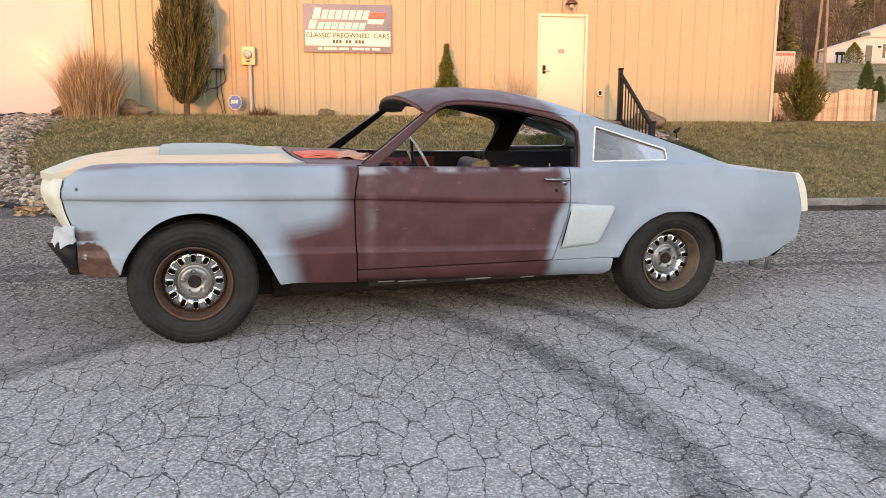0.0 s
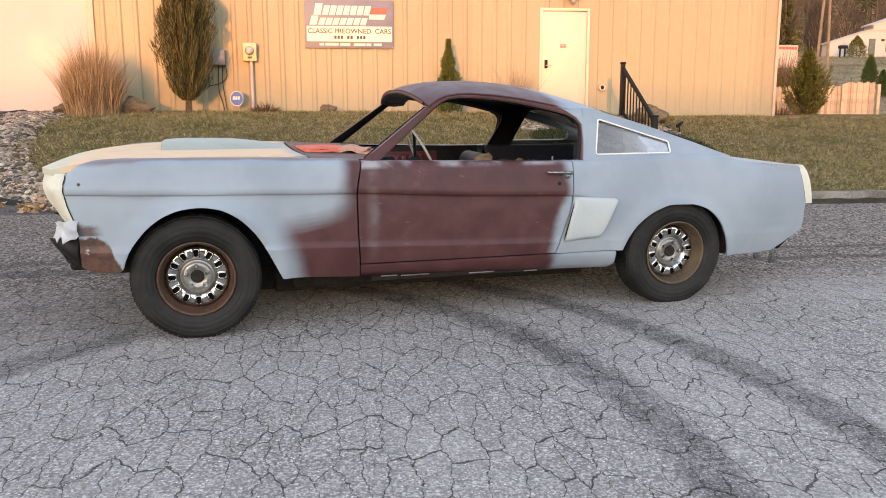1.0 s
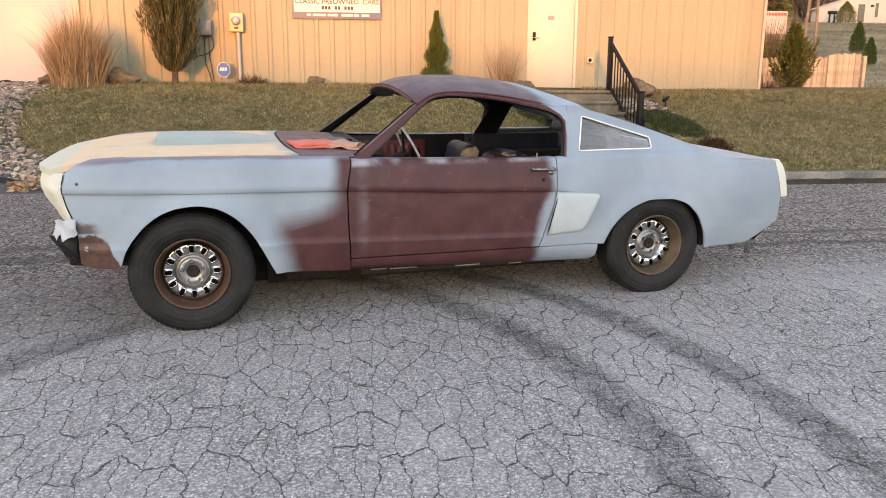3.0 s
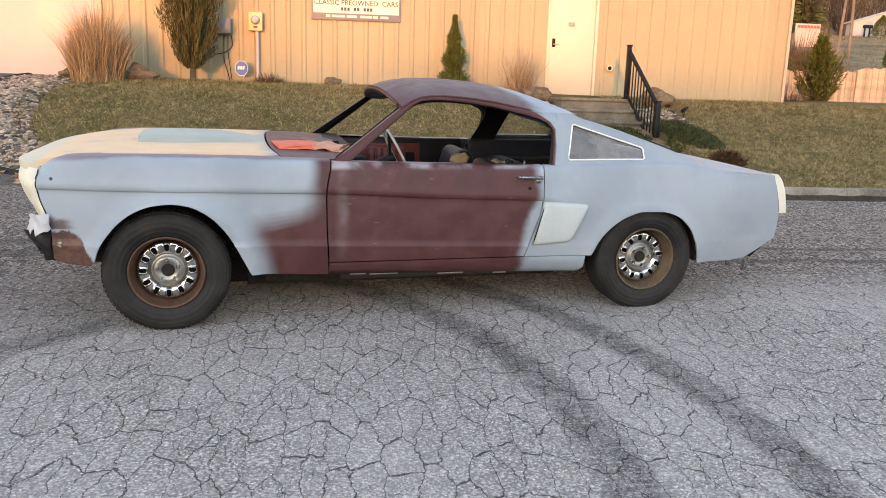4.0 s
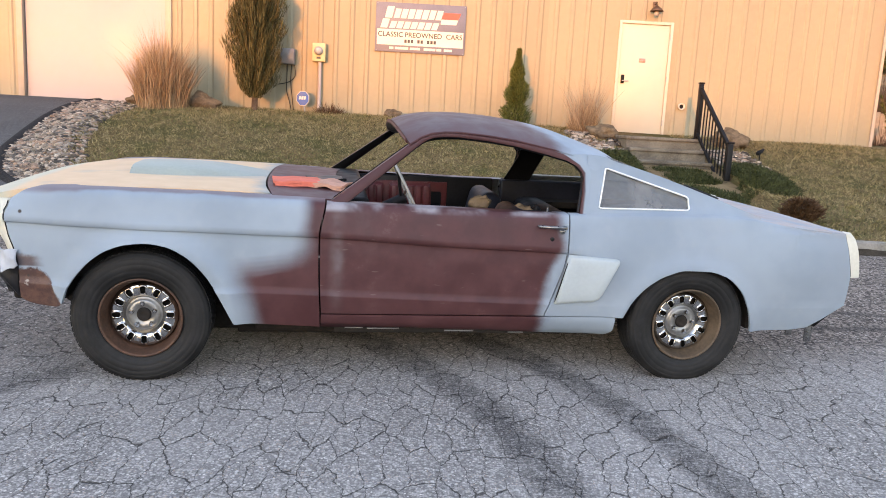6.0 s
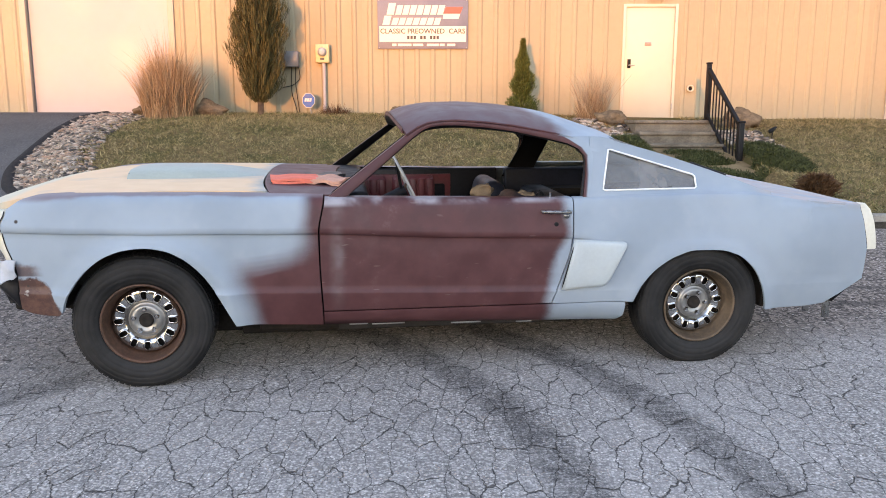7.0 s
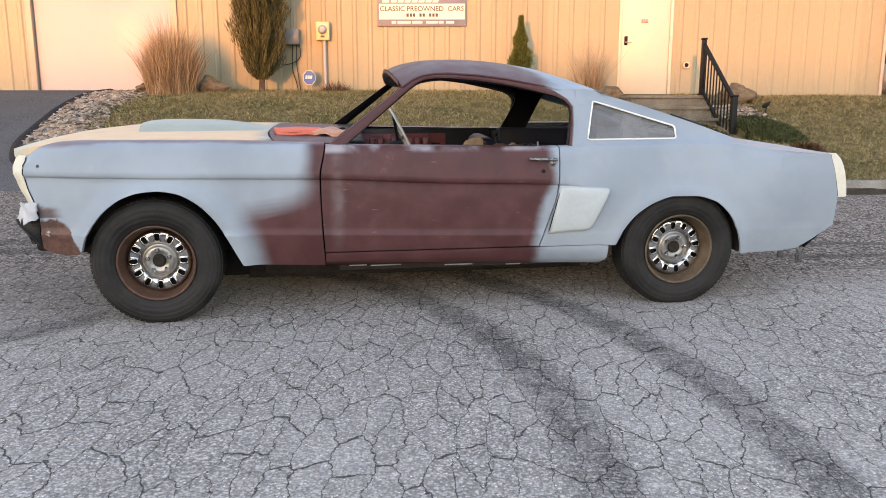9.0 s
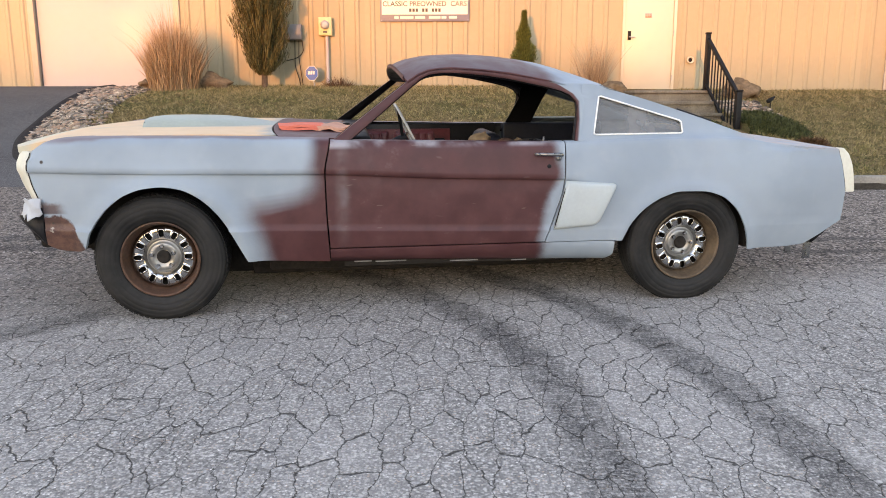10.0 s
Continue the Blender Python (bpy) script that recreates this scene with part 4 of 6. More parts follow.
    part("rail_lining", bm, M_dark, car, "black roof rail lining")
    drip = [hoop(p, 0.006 if i < 7 else 0.003) for i, p in enumerate(out[4:13])]
    part("drip_rail", tube(bmesh.new(), drip, [0.006] * 7 + [0.0045, 0.001], 6), P_frame, car)
    seal = [hoop((0.1 * p[0] + 0.9 * r[0], 0.1 * p[1] + 0.9 * r[1]), -0.03) for p, r in zip(out, inn)]
    part("door_seal", tube(bmesh.new(), seal, 0.012, 6), M_plastic, car, "black rubber seal")

    # door handle, lock and side scoop
    hz, hx = 0.795, 1.955
    hy = sg * (side_y(hx, hz) + 0.0)
    hb = part("door_handle", tube(bmesh.new(), [(hx - 0.075, hy + sg * 0.01, hz + 0.008), (hx - 0.07, hy + sg * 0.03, hz + 0.008), (hx + 0.02, hy + sg * 0.034, hz + 0.006), (hx + 0.062, hy + sg * 0.03, hz + 0.004), (hx + 0.066, hy, hz + 0.004)], [0.006, 0.008, 0.008, 0.009, 0.009], 8), M_handle, d, "chrome door handle")
    bm = bmesh.new()
    lathe(bm, [(0.0, 0.016), (0.013, 0.014), (0.015, 0.0)], 16)
    bmesh.ops.transform(bm, matrix=pose(hx + 0.05, hy, hz - 0.016, 0, 0, 180 if sg < 0 else 0), verts=bm.verts[:])
    part("push_button", bm, M_handle, d)
    bm = bmesh.new()
    lathe(bm, [(0.0, 0.002), (0.009, 0.003), (0.012, 0.0)], 14)
    bmesh.ops.transform(bm, matrix=pose(1.955, sg * (side_y(1.955, 0.74) - 0.0), 0.738, 0, 0, 180 if sg < 0 else 0), verts=bm.verts[:])
    part("lock_hole", bm, M_plastic, d)
    sc = [(2.045, 0.664), (2.12, 0.659), (2.20, 0.654), (2.295, 0.648), (2.31, 0.640), (2.308, 0.625), (2.27, 0.545), (2.232, 0.462), (2.215, 0.436), (2.19, 0.424), (2.10, 0.419), (1.985, 0.413), (2.015, 0.54)]
    bm = bmesh.new()
    rows = []
    for k, (inset, o) in enumerate(((0.0, 0.002), (0.003, 0.018), (0.008, 0.025), (0.018, 0.029), (0.05, 0.030), (0.09, 0.030))):
        cx, cz = 2.15, 0.545
        rows.append([(x + (cx - x) * inset / 0.14, sg * (side_y(x, z) + o + (0.006 if x < 2.1 else 0)), z + (cz - z) * inset / 0.12) for x, z in sc])
    sheet(bm, rows, close=True, flip=sg > 0)
    bm.faces.new([bm.verts.new(p) for p in rows[-1]])
    bmesh.ops.remove_doubles(bm, verts=bm.verts[:], dist=1e-5)
    bmesh.ops.recalc_face_normals(bm, faces=bm.faces[:])
    part("side_scoop", bm, M_filler, car, "pale filler-coated side scoop")

    # solid black rods take the place of the shade inside the open gaps
    part("scoop_slot", tube(bmesh.new(), [(x, sg * (side_y(x, z) + 0.016), z) for x, z in ((2.050, 0.655), (2.038, 0.61), (2.018, 0.53), (1.998, 0.45), (1.99, 0.42))], [0.003, 0.007, 0.008, 0.007, 0.003], 6), M_plastic, car, "black rod standing in for the shaded slot before the scoop")
    part("panel_gap", tube(bmesh.new(), [(S(z, NOSE) - 0.005, sg * (side_y(S(z, NOSE), z) - 0.003), z) for z in np.linspace(0.60, 0.84, 14)], 0.0026, 6), M_plastic, car, "black rod standing in for the shaded gap behind the headlight extension")
    part("panel_gap", tube(bmesh.new(), [(L(z, [(0.56, 3.638), (0.79, 3.599)]), sg * (side_y(3.6, z) - 0.003), z) for z in np.linspace(0.57, 0.79, 10)], 0.0026, 6), M_plastic, car, "black rod standing in for the shaded gap at the quarter end cap")

    # headlight bucket, tail lamp cap
    rows = []
    for t in np.linspace(0, 1, 9):
        z = 0.845 + (0.612 - 0.845) * t
        row = []
        for s_ in np.linspace(0, 1, 13):
            xf = S(z, NOSE) - 0.008
            f, k = min(1, s_ / 0.45), max(0, (s_ - 0.45) / 0.55)
            lead = 0.046 - 0.012 * ss(0.74, 0.60, z)
            row.append((xf - lead * f - 0.10 * k ** 0.8, sg * (side_y(xf, z) - 0.004 - 0.03 * f * f - 0.27 * k), z + 0.05 * k * ss(0.70, 0.61, z)))
        rows.append(row)
    bm = sheet(bmesh.new(), rows, flip=sg < 0)
    part("headlight_bucket", thick(bm, (0.02, -sg * 0.04, 0)), M_cream, car, "cream-primed headlight extension")
    bm = bmesh.new()
    lathe(bm, [(0.085, -0.03), (0.083, 0.0), (0.074, 0.008), (0.07, -0.01), (0.0, -0.03)], 28)
    bmesh.ops.transform(bm, matrix=pose(-0.60, sg * 0.60, 0.75, 0, 0, 90), verts=bm.verts[:])
    part("headlight", bm, M_dark, car, "empty dark headlight opening")
    rows = []
    for t in np.linspace(0, 1, 8):
        z = 0.797 + (0.563 - 0.797) * t
        xr_ = L(z, [(0.56, 3.642), (0.79, 3.602)])
        lead = S(z, [(0.56, 0.074), (0.69, 0.082), (0.76, 0.078), (0.785, 0.064), (0.80, 0.045)])
        rows.append([(xr_ + lead * s_ ** 0.8, sg * (side_y(3.6, z) - 0.004 - 0.035 * s_ ** 3), z) for s_ in np.linspace(0, 1, 6)])
    bm = sheet(bmesh.new(), rows, flip=sg > 0)
    part("tail_extension", thick(bm, (-0.02, -sg * 0.04, 0)), M_cream, car, "cream-primed quarter end cap")

# hood with its scoop
def hood_z(x, y):
    c = S(x, [(-0.78, 0.835), (-0.70, 0.868), (-0.62, 0.888), (-0.5, 0.903), (-0.27, 0.914), (0.1, 0.917), (0.56, 0.915)])
    e = S(x, [(-0.78, 0.83), (-0.6, 0.868), (-0.5, 0.888), (-0.4, 0.900), (-0.25, 0.909), (0.1, 0.909), (0.56, 0.903)])
    t = min(1, abs(y) / 0.715)
    return e + (c - e) * (1 - t ** 3)


rows = []
for i in range(41):
    u = i / 40
    row = []
    for j in range(31):
        y = -0.712 + 1.424 * j / 30
        lead = -0.775 + 0.14 * (abs(y) / 0.712) ** 2.5
        end = 0.525 + 0.055 * (abs(y) / 0.712) ** 3
        x = lead + (end - lead) * u
        row.append((x, y, hood_z(x, y) + 0.004))
    rows.append(row)
bm = sheet(bmesh.new(), rows, flip=True)
hood = part("hood", thick(bm, (0, 0, -0.03)), P_hood, car, "hood in patchy cream and grey primer")
rows = []
for i in range(31):
    u = i / 30
    x = -0.175 + 0.70 * u
    w = S(u, [(0, 0.235), (0.3, 0.25), (0.7, 0.22), (1, 0.15)])
    h = S(u, [(0, 0.044), (0.12, 0.05), (0.5, 0.046), (0.8, 0.026), (1, 0.002)])
    rows.append([(x, w * s_, hood_z(x, w * s_) + 0.003 + h * (1 - abs(s_) ** 5)) for s_ in np.linspace(-1, 1, 21)])
bm = sheet(bmesh.new(), rows, flip=True)
part("hood_scoop", thick(bm, (0, 0, -0.004)), M_scoop, hood, "grey-green primed hood scoop")
part("scoop_mouth", boxed(-0.172, -0.168, -0.2, 0.2, 0.92, 0.945), M_plastic, hood, smooth=False)

# cowl, roof, back
def cowl_z(x, y):
    return S(x, [(0.53, 0.925), (0.7, 0.915), (0.86, 0.91), (0.95, 0.905)]) - 0.022 * (abs(y) / 0.72) ** 3


rows = [[(x + 0.055 * (abs(y) / 0.72) ** 3, y, cowl_z(x, y)) for y in np.linspace(-0.735, 0.735, 25)] for x in np.linspace(0.535, 0.90, 12)]
part("cowl", thick(sheet(bmesh.new(), rows, flip=True), (0, 0, -0.03)), P_frame, car, "red-oxide cowl below the missing windshield")
RC = [(1.205, 1.248), (1.25, 1.270), (1.305, 1.287), (1.427, 1.306), (1.589, 1.311), (1.75, 1.303), (1.847, 1.293), (2.0, 1.270), (2.1, 1.247), (2.2, 1.215), (2.32, 1.172)]
RE = [(1.205, 1.14), (1.243, 1.163), (1.30, 1.199), (1.352, 1.221), (1.42, 1.231), (1.492, 1.233), (1.64, 1.223), (1.78, 1.206), (1.96, 1.174), (2.08, 1.15), (2.19, 1.148), (2.32, 1.12)]


def roof_pt(u, s_, drop=0.0):
    x = 1.203 + (2.32 - 1.203) * u
    x += 0.045 * abs(s_) ** 3 * (1 - u) ** 4
    ze, zc = S(x, RE), S(x, RC)
    k = ss(2.0, 2.18, x)
    ye = (0.788 - 0.40 * (ze - 0.87)) * (1 - k) + (0.783 - 0.45 * (ze - 0.862)) * k
    z = ze + (zc - ze) * (1 - abs(s_) ** 2.6)
    return (x, (ye - 0.007 * k) * s_, z - drop - 0.002 * k)


bm = sheet(bmesh.new(), [[roof_pt(i / 48, s_) for s_ in np.linspace(-1, 1, 33)] for i in range(49)], flip=True)
for sg in (-1, 1):
    rows = []
    for x in np.linspace(1.98, 2.30, 24):
        ze = S(x, RE)
        k = ss(2.0, 2.18, x)
        ye = (0.788 - 0.40 * (ze - 0.87)) * (1 - k) + (0.783 - 0.45 * (ze - 0.862)) * k
        low = S(x, [(1.98, 1.16), (2.08, 1.135), (2.14, 1.112), (2.165, 1.08), (2.21, 1.07), (2.24, 1.09), (2.30, 1.085)])
        hoop_y, sail_y = 0.783 - 0.42 * (low - 0.865), abs(sail(x, low, 1)[1]) + 0.0015
        yl = hoop_y + (sail_y - hoop_y) * ss(2.12, 2.19, x)
        top = ye - 0.007 * k + 0.0015
        rows.append([(x, sg * (top + (yl - top) * v + 0.003 * math.sin(math.pi * v) * (1 - k)), ze + 0.001 + (low - ze) * v) for v in np.linspace(0, 1, 8)])
    part("roof_corner", sheet(bmesh.new(), rows, flip=sg < 0), P_roof, car)
part("roof_skin", thick(bm, lambda co: (0.004, 0, -0.018 if co.x < 2.08 else -0.005)), P_roof, car, "roof in red oxide fading to grey primer")
rows = [[(lambda p: (p[0] + dx, p[1] * k, p[2] + dz))(roof_pt(0, s_)) for s_ in np.linspace(-0.9, 0.9, 33)] for dx, dz, k in ((-0.003, -0.002, 1), (-0.008, -0.009, 1), (-0.004, -0.018, 1), (0.008, -0.021, 0.995))]
part("header", thick(sheet(bmesh.new(), rows, flip=False), (0.0, 0, 0.01)), P_frame, car)
rows = [[(lambda p: (p[0] + dx, p[1] * 0.985, p[2] + dz * (1 - 0.55 * abs(s_) ** 5) * (1 - 0.75 * ss(-0.35, -0.8, s_))))(roof_pt(0, s_)) for s_ in np.linspace(-0.80, 0.95, 41)] for dx, dz in ((-0.003, -0.018), (0.002, -0.034), (0.03, -0.048), (0.10, -0.055), (0.16, -0.042))]
part("header_lining", sheet(bmesh.new(), rows), M_dark, car)
bm = sheet(bmesh.new(), [[(lambda p: (p[0], p[1] * 0.97, p[2]))(roof_pt(0.05 + 0.93 * i / 20, s_, 0.04)) for s_ in np.linspace(-1, 1, 17)] for i in range(21)])
part("headliner", bm, M_dark, car)
rows = []
for i in range(13):
    x = 2.29 + (3.06 - 2.29) * i / 12
    zc = S(x, [(2.29, 1.158), (2.6, 1.052), (2.85, 0.963), (3.06, 0.885)])
    rows.append([(x, y, zc - 0.02 * abs(y / 0.64) ** 2.5) for y in np.linspace(-0.655, 0.655, 13)])
part("rear_window", thick(sheet(bmesh.new(), rows, flip=True), (0, 0, -0.012)), M_glass, car, "sloping rear window")
rows = []
for i in range(15):
    x = 3.04 + (3.60 - 3.04) * i / 14
    zt = S(x, BELT)
    rows.append([(x + 0.03 * (1 - abs(y / 0.78) ** 2), y, zt + 0.002 + 0.004 * (1 - abs(y / 0.78) ** 2.2)) for y in np.linspace(-0.775, 0.775, 21)])
part("trunk_lid", thick(sheet(bmesh.new(), rows, flip=True), (0, 0, -0.03)), P_quarter, car, "grey primer trunk lid")
part("tail_panel", boxed(3.585, 3.615, -0.74, 0.74, 0.40, 0.80, 0.01), P_quarter, car)
part("grille_panel", boxed(-0.60, -0.56, -0.50, 0.50, 0.45, 0.84, 0.01), M_dark, car, "empty dark grille opening")

# front corner: torn black plastic and a scrap of masking
rows = []
for t in np.linspace(0, 1, 10):
    z = 0.0
    rows.append([(-0.527 - 0.15 * math.sin(min(1, s_ * 1.5) * 1.57) - 0.012 * math.sin(t * 3.1 + s_ * 4) + 0.05 * t ** 2 * min(1, 1.6 * s_), -0.80 + 0.02 * t + 0.36 * s_ ** 1.8 + 0.008 * math.sin(9 * s_ + 7 * t) + 0.012 * math.sin(23 * s_ + 3 * t) * t, 0.545 + (0.392 + 0.10 * s_ - 0.545) * t - 0.02 * s_ + 0.008 * math.sin(14 * s_) * t) for s_ in np.linspace(0, 1, 16)])
part("bumper_corner", thick(sheet(bmesh.new(), rows, flip=False), (0.012, 0.012, 0)), M_plastic, car, "torn black plastic bumper corner")
part("bumper_bar", boxed(-0.62, -0.58, -0.55, 0.78, 0.42, 0.52, 0.015), M_plastic, car)
rows = []
for t in np.linspace(0, 1, 7):
    rows.append([(-0.528 - 0.115 * s_ - 0.006 * math.sin(5 * t + 4 * s_), -0.828 + 0.1 * s_ ** 2 + 0.008 * math.sin(6 * t + 9 * s_) - 0.012 * t, 0.625 - 0.075 * t - 0.012 * s_ * t + 0.010 * math.sin(11 * s_) * t - 0.006 * s_) for s_ in np.linspace(0, 1, 9)])
rows = [[tuple(Vector(p) + 0.013 * Vector(noise.noise_vector(Vector(p) * 26)) + Vector((0, 0, -0.02 * (j == 6) * (i % 3 == 1)))) for i, p in enumerate(r)] for j, r in enumerate(rows)]
part("masking_scrap", thick(sheet(bmesh.new(), rows), (0.004, 0.006, 0)), M_masking, car, "crumpled pale masking film")
part("valance", boxed(-0.60, -0.36, -0.70, 0.70, 0.36, 0.42, 0.02), M_under, car)

# underbody, wheel houses, cabin tub
# floor pan set low, with unseen solids added beneath to shade the ground
part("floor_pan", boxed(0.5, 2.3, -0.56, 0.56, 0.17, 0.31, 0.01), M_under, car)
for y0 in (-0.46, 0.34):
    part("under_shade_rail", boxed(0.40, 2.30, y0, y0 + 0.12, 0.125, 0.275, 0.01), M_under, car)
part("under_shade_bar", boxed(-0.2, 0.48, -0.42, 0.42, 0.13, 0.28, 0.02), M_under, car)
part("under_shade_block", boxed(0.3, 1.6, -0.16, 0.16, 0.10, 0.28, 0.05), M_under, car)
part("under_shade_pipe", tube(bmesh.new(), [(0.4, -0.3, 0.16), (2.2, -0.3, 0.16), (2.5, -0.3, 0.25)], 0.03, 8), M_under, car)
part("engine_bay", boxed(-0.45, 0.5, -0.45, 0.45, 0.28, 0.80, 0.02), M_under, car)
part("axle_tunnel", boxed(2.3, 3.1, -0.5, 0.5, 0.30, 0.60, 0.02), M_under, car)
part("trunk_floor", boxed(3.1, 3.55, -0.72, 0.72, 0.29, 0.50, 0.02), M_under, car)
part("firewall", boxed(0.42, 0.80, -0.74, 0.74, 0.30, 0.86, 0.02), M_under, car)
for sg in (-1, 1):
    for x0, x1, y0, y1, z0, z1 in ((-0.5, 0.42, 0.44, 0.46, 0.3, 0.86), (-0.5, 0.42, 0.46, 0.78, 0.76, 0.80), (2.25, 3.15, 0.5, 0.76, 0.70, 0.74), (3.08, 3.12, 0.5, 0.79, 0.27, 0.70), (2.22, 2.28, 0.5, 0.79, 0.27, 0.70)):
        part("wheel_house", boxed(x0, x1, min(sg * y0, sg * y1), max(sg * y0, sg * y1), z0, z1), M_under, car, smooth=False)
bm = bmesh.new()
tube(bm, [(0.0, -0.62, 0.30), (0.0, 0.62, 0.30)], 0.035, 10)
tube(bm, [(2.742, -0.62, 0.30), (2.742, 0.62, 0.30)], 0.045, 10)
tube(bm, [(0.6, 0.2, 0.22), (2.2, 0.2, 0.22), (2.9, 0.35, 0.32), (3.5, 0.4, 0.24)], 0.028, 8)
part("axle", bm, M_under, car)
# pinch weld with bare bright spots
bm = boxed(0.9, 2.25, -0.772, -0.764, 0.232, 0.30)
part("sill_flange", bm, M_under, car, smooth=False)
for x0, x1 in ((0.95, 1.04), (1.06, 1.22), (1.45, 1.60), (1.78, 1.86)):
    part("bare_weld", boxed(x0, x1, -0.776, -0.7735, L((x0 + x1) / 2, [(0.9, 0.256), (2.2, 0.224)]), L((x0 + x1) / 2, [(0.9, 0.262), (2.2, 0.230)])), M_steel, car, "bare metal sill edge", smooth=False)
# hanging bracket at the tail
bm = boxed(3.50, 3.545, -0.700, -0.692, 0.165, 0.27, 0.003)
box(bm, 3.41, 3.45, -0.660, -0.652, 0.19, 0.27, 0.003)
box(bm, 3.41, 3.535, -0.69, -0.60, 0.245, 0.262, 0.003)
for z in (0.185, 0.215):
    box(bm, 3.514, 3.530, -0.703, -0.699, z, z + 0.014, 0.004)
part("bracket", bm, M_handle, car, "bent steel bumper bracket")
part("tail_corner", thick(sheet(bmesh.new(), [[(3.50, -0.77, 0.275), (3.57, -0.77, 0.335), (3.64, -0.77, 0.405)], [(3.52, -0.70, 0.262), (3.60, -0.70, 0.318), (3.67, -0.70, 0.41)]]), (0, 0.01, 0.02)), M_plastic, car)

# cabin
part("dashboard", boxed(0.86, 1.06, -0.70, 0.70, 0.72, 0.895, 0.03), M_dark, car, "dark dashboard")
part("dash_pad", boxed(0.98, 1.075, -0.66, 0.1, 0.62, 0.76, 0.02), M_red, car, "dark red lower dash")
for sg in (-1, 1):
    part("door_card", boxed(0.90, 1.98, min(sg * 0.70, sg * 0.735), max(sg * 0.70, sg * 0.735), 0.35, 0.862, 0.01), M_dark if sg < 0 else M_plastic, car, "black door lining")
    part("rear_trim", boxed(2.03, 2.75, min(sg * 0.66, sg * 0.72), max(sg * 0.66, sg * 0.72), 0.35, 0.84 if sg < 0 else 0.862, 0.015), M_blue, car)
    rows = [[(x, sg * (0.70 - 0.40 * (z - 0.87)), z) for x, z in ((2.02, 0.80), (2.08, 0.92), (2.13, 1.03), (2.15, 1.13))], [(x, sg * (0.69 - 0.40 * (z - 0.87)), z) for x, z in ((2.21, 0.80), (2.255, 0.92), (2.30, 1.03), (2.345, 1.13))]]
    if sg > 0:
        part("pillar_trim", thick(sheet(bmesh.new(), rows), (0, -sg * 0.012, 0)), M_dark, car, "black pillar trim")
part("door_inner", boxed(0.96, 1.66, 0.688, 0.702, 0.56, 0.825, 0.006), M_red, car, "dark red inner door skin")
# dark blocks laid on the skin give the shade inside its openings
for x0, x1, z0, z1 in ((1.02, 1.14, 0.70, 0.79), (1.34, 1.42, 0.70, 0.80), (1.50, 1.62, 0.66, 0.76)):
    part("door_opening", boxed(x0, x1, 0.680, 0.690, z0, z1, 0.012), M_dark, car, "dark block in place of a shaded service opening in the door")
for x0 in (1.28, 1.60):
    part("red_pad", boxed(x0 - 0.34, x0 - 0.05, 0.655, 0.70, 0.60, 0.82, 0.03), M_red, car, "faded red door pad")
    for k in range(5):
        part("pleat", boxed(x0 - 0.325 + k * 0.055, x0 - 0.28 + k * 0.055, 0.645, 0.665, 0.62, 0.80, 0.009), M_red, car)


def seat(y0, material, lean):
    bm = bmesh.new()
    box(bm, 1.38, 1.82, y0 - 0.23, y0 + 0.23, 0.40, 0.54, 0.05, 3)
    back = bmesh.new()
    box(back, -0.07, 0.07, y0 - 0.23, y0 + 0.23, 0.0, 0.46, 0.06, 3)
    bmesh.ops.transform(back, matrix=pose(1.76, 0, 0.385, 0, lean, 0), verts=back.verts[:])
    part("seat_cushion", bm, material, car)
    part("seat_back", back, material, car, "navy vinyl bucket seat back")


seat(-0.36, M_blue, 16)
seat(0.36, M_blue, 14)
for x, y, z, r, m in ((1.70, -0.30, 0.835, 0.05, M_tan), (1.90, -0.38, 0.805, 0.065, M_tan), (1.99, -0.34, 0.8, 0.05, M_plastic)):
    bm = bmesh.new()
    bmesh.ops.create_icosphere(bm, subdivisions=3, radius=1, matrix=Matrix.Translation((x, y, z)) @ Matrix.Diagonal((r * 1.1, r, r * 0.55, 1)))
    for v in bm.verts:
        v.co += 0.035 * Vector(noise.noise_vector(v.co * 17)) + 0.012 * Vector(noise.noise_vector(v.co * 45))
    part("crumpled_cloth", bm, m, car, "crumpled cloth on the seat")
part("rear_shelf", boxed(2.1, 3.0, -0.64, 0.64, 0.62, 0.66, 0.01), M_dark, car)
part("rear_seat", boxed(2.1, 2.3, -0.6, 0.6, 0.4, 0.76, 0.05), M_dark, car)
# steering wheel
stw = thing("steering_wheel")
stw.parent = car
stw.matrix_local = pose(1.285, -0.36, 0.865, 0, 64, 0)
bm = bmesh.new()
R = 0.19
rows = [[((R + 0.008 * math.cos(b)) * math.cos(a), (R + 0.008 * math.cos(b)) * math.sin(a), 0.008 * math.sin(b)) for b in np.linspace(0, 2 * math.pi, 10, endpoint=False)] for a in np.linspace(0, 2 * math.pi, 49)]
sheet(bm, rows, close=True)
part("rim", bm, M_wheelrim, stw)
for a in (90, 210, 330):
    bm = tube(bmesh.new(), [(0.02 * math.cos(radians(a)), 0.02 * math.sin(radians(a)), -0.04), (0.19 * math.cos(radians(a)), 0.19 * math.sin(radians(a)), 0.0)], 0.009, 6)
    part("spoke", bm, M_plastic, stw)
part("hub", tube(bmesh.new(), [(0, 0, -0.02), (0, 0, -0.3)], 0.03, 12), M_dark, stw)
# lock pin on the door sill
part("lock_pin", tube(bmesh.new(), [(1.94, -0.765, 0.85), (1.94, -0.765, 0.885)], 0.006, 8), M_chrome, car)


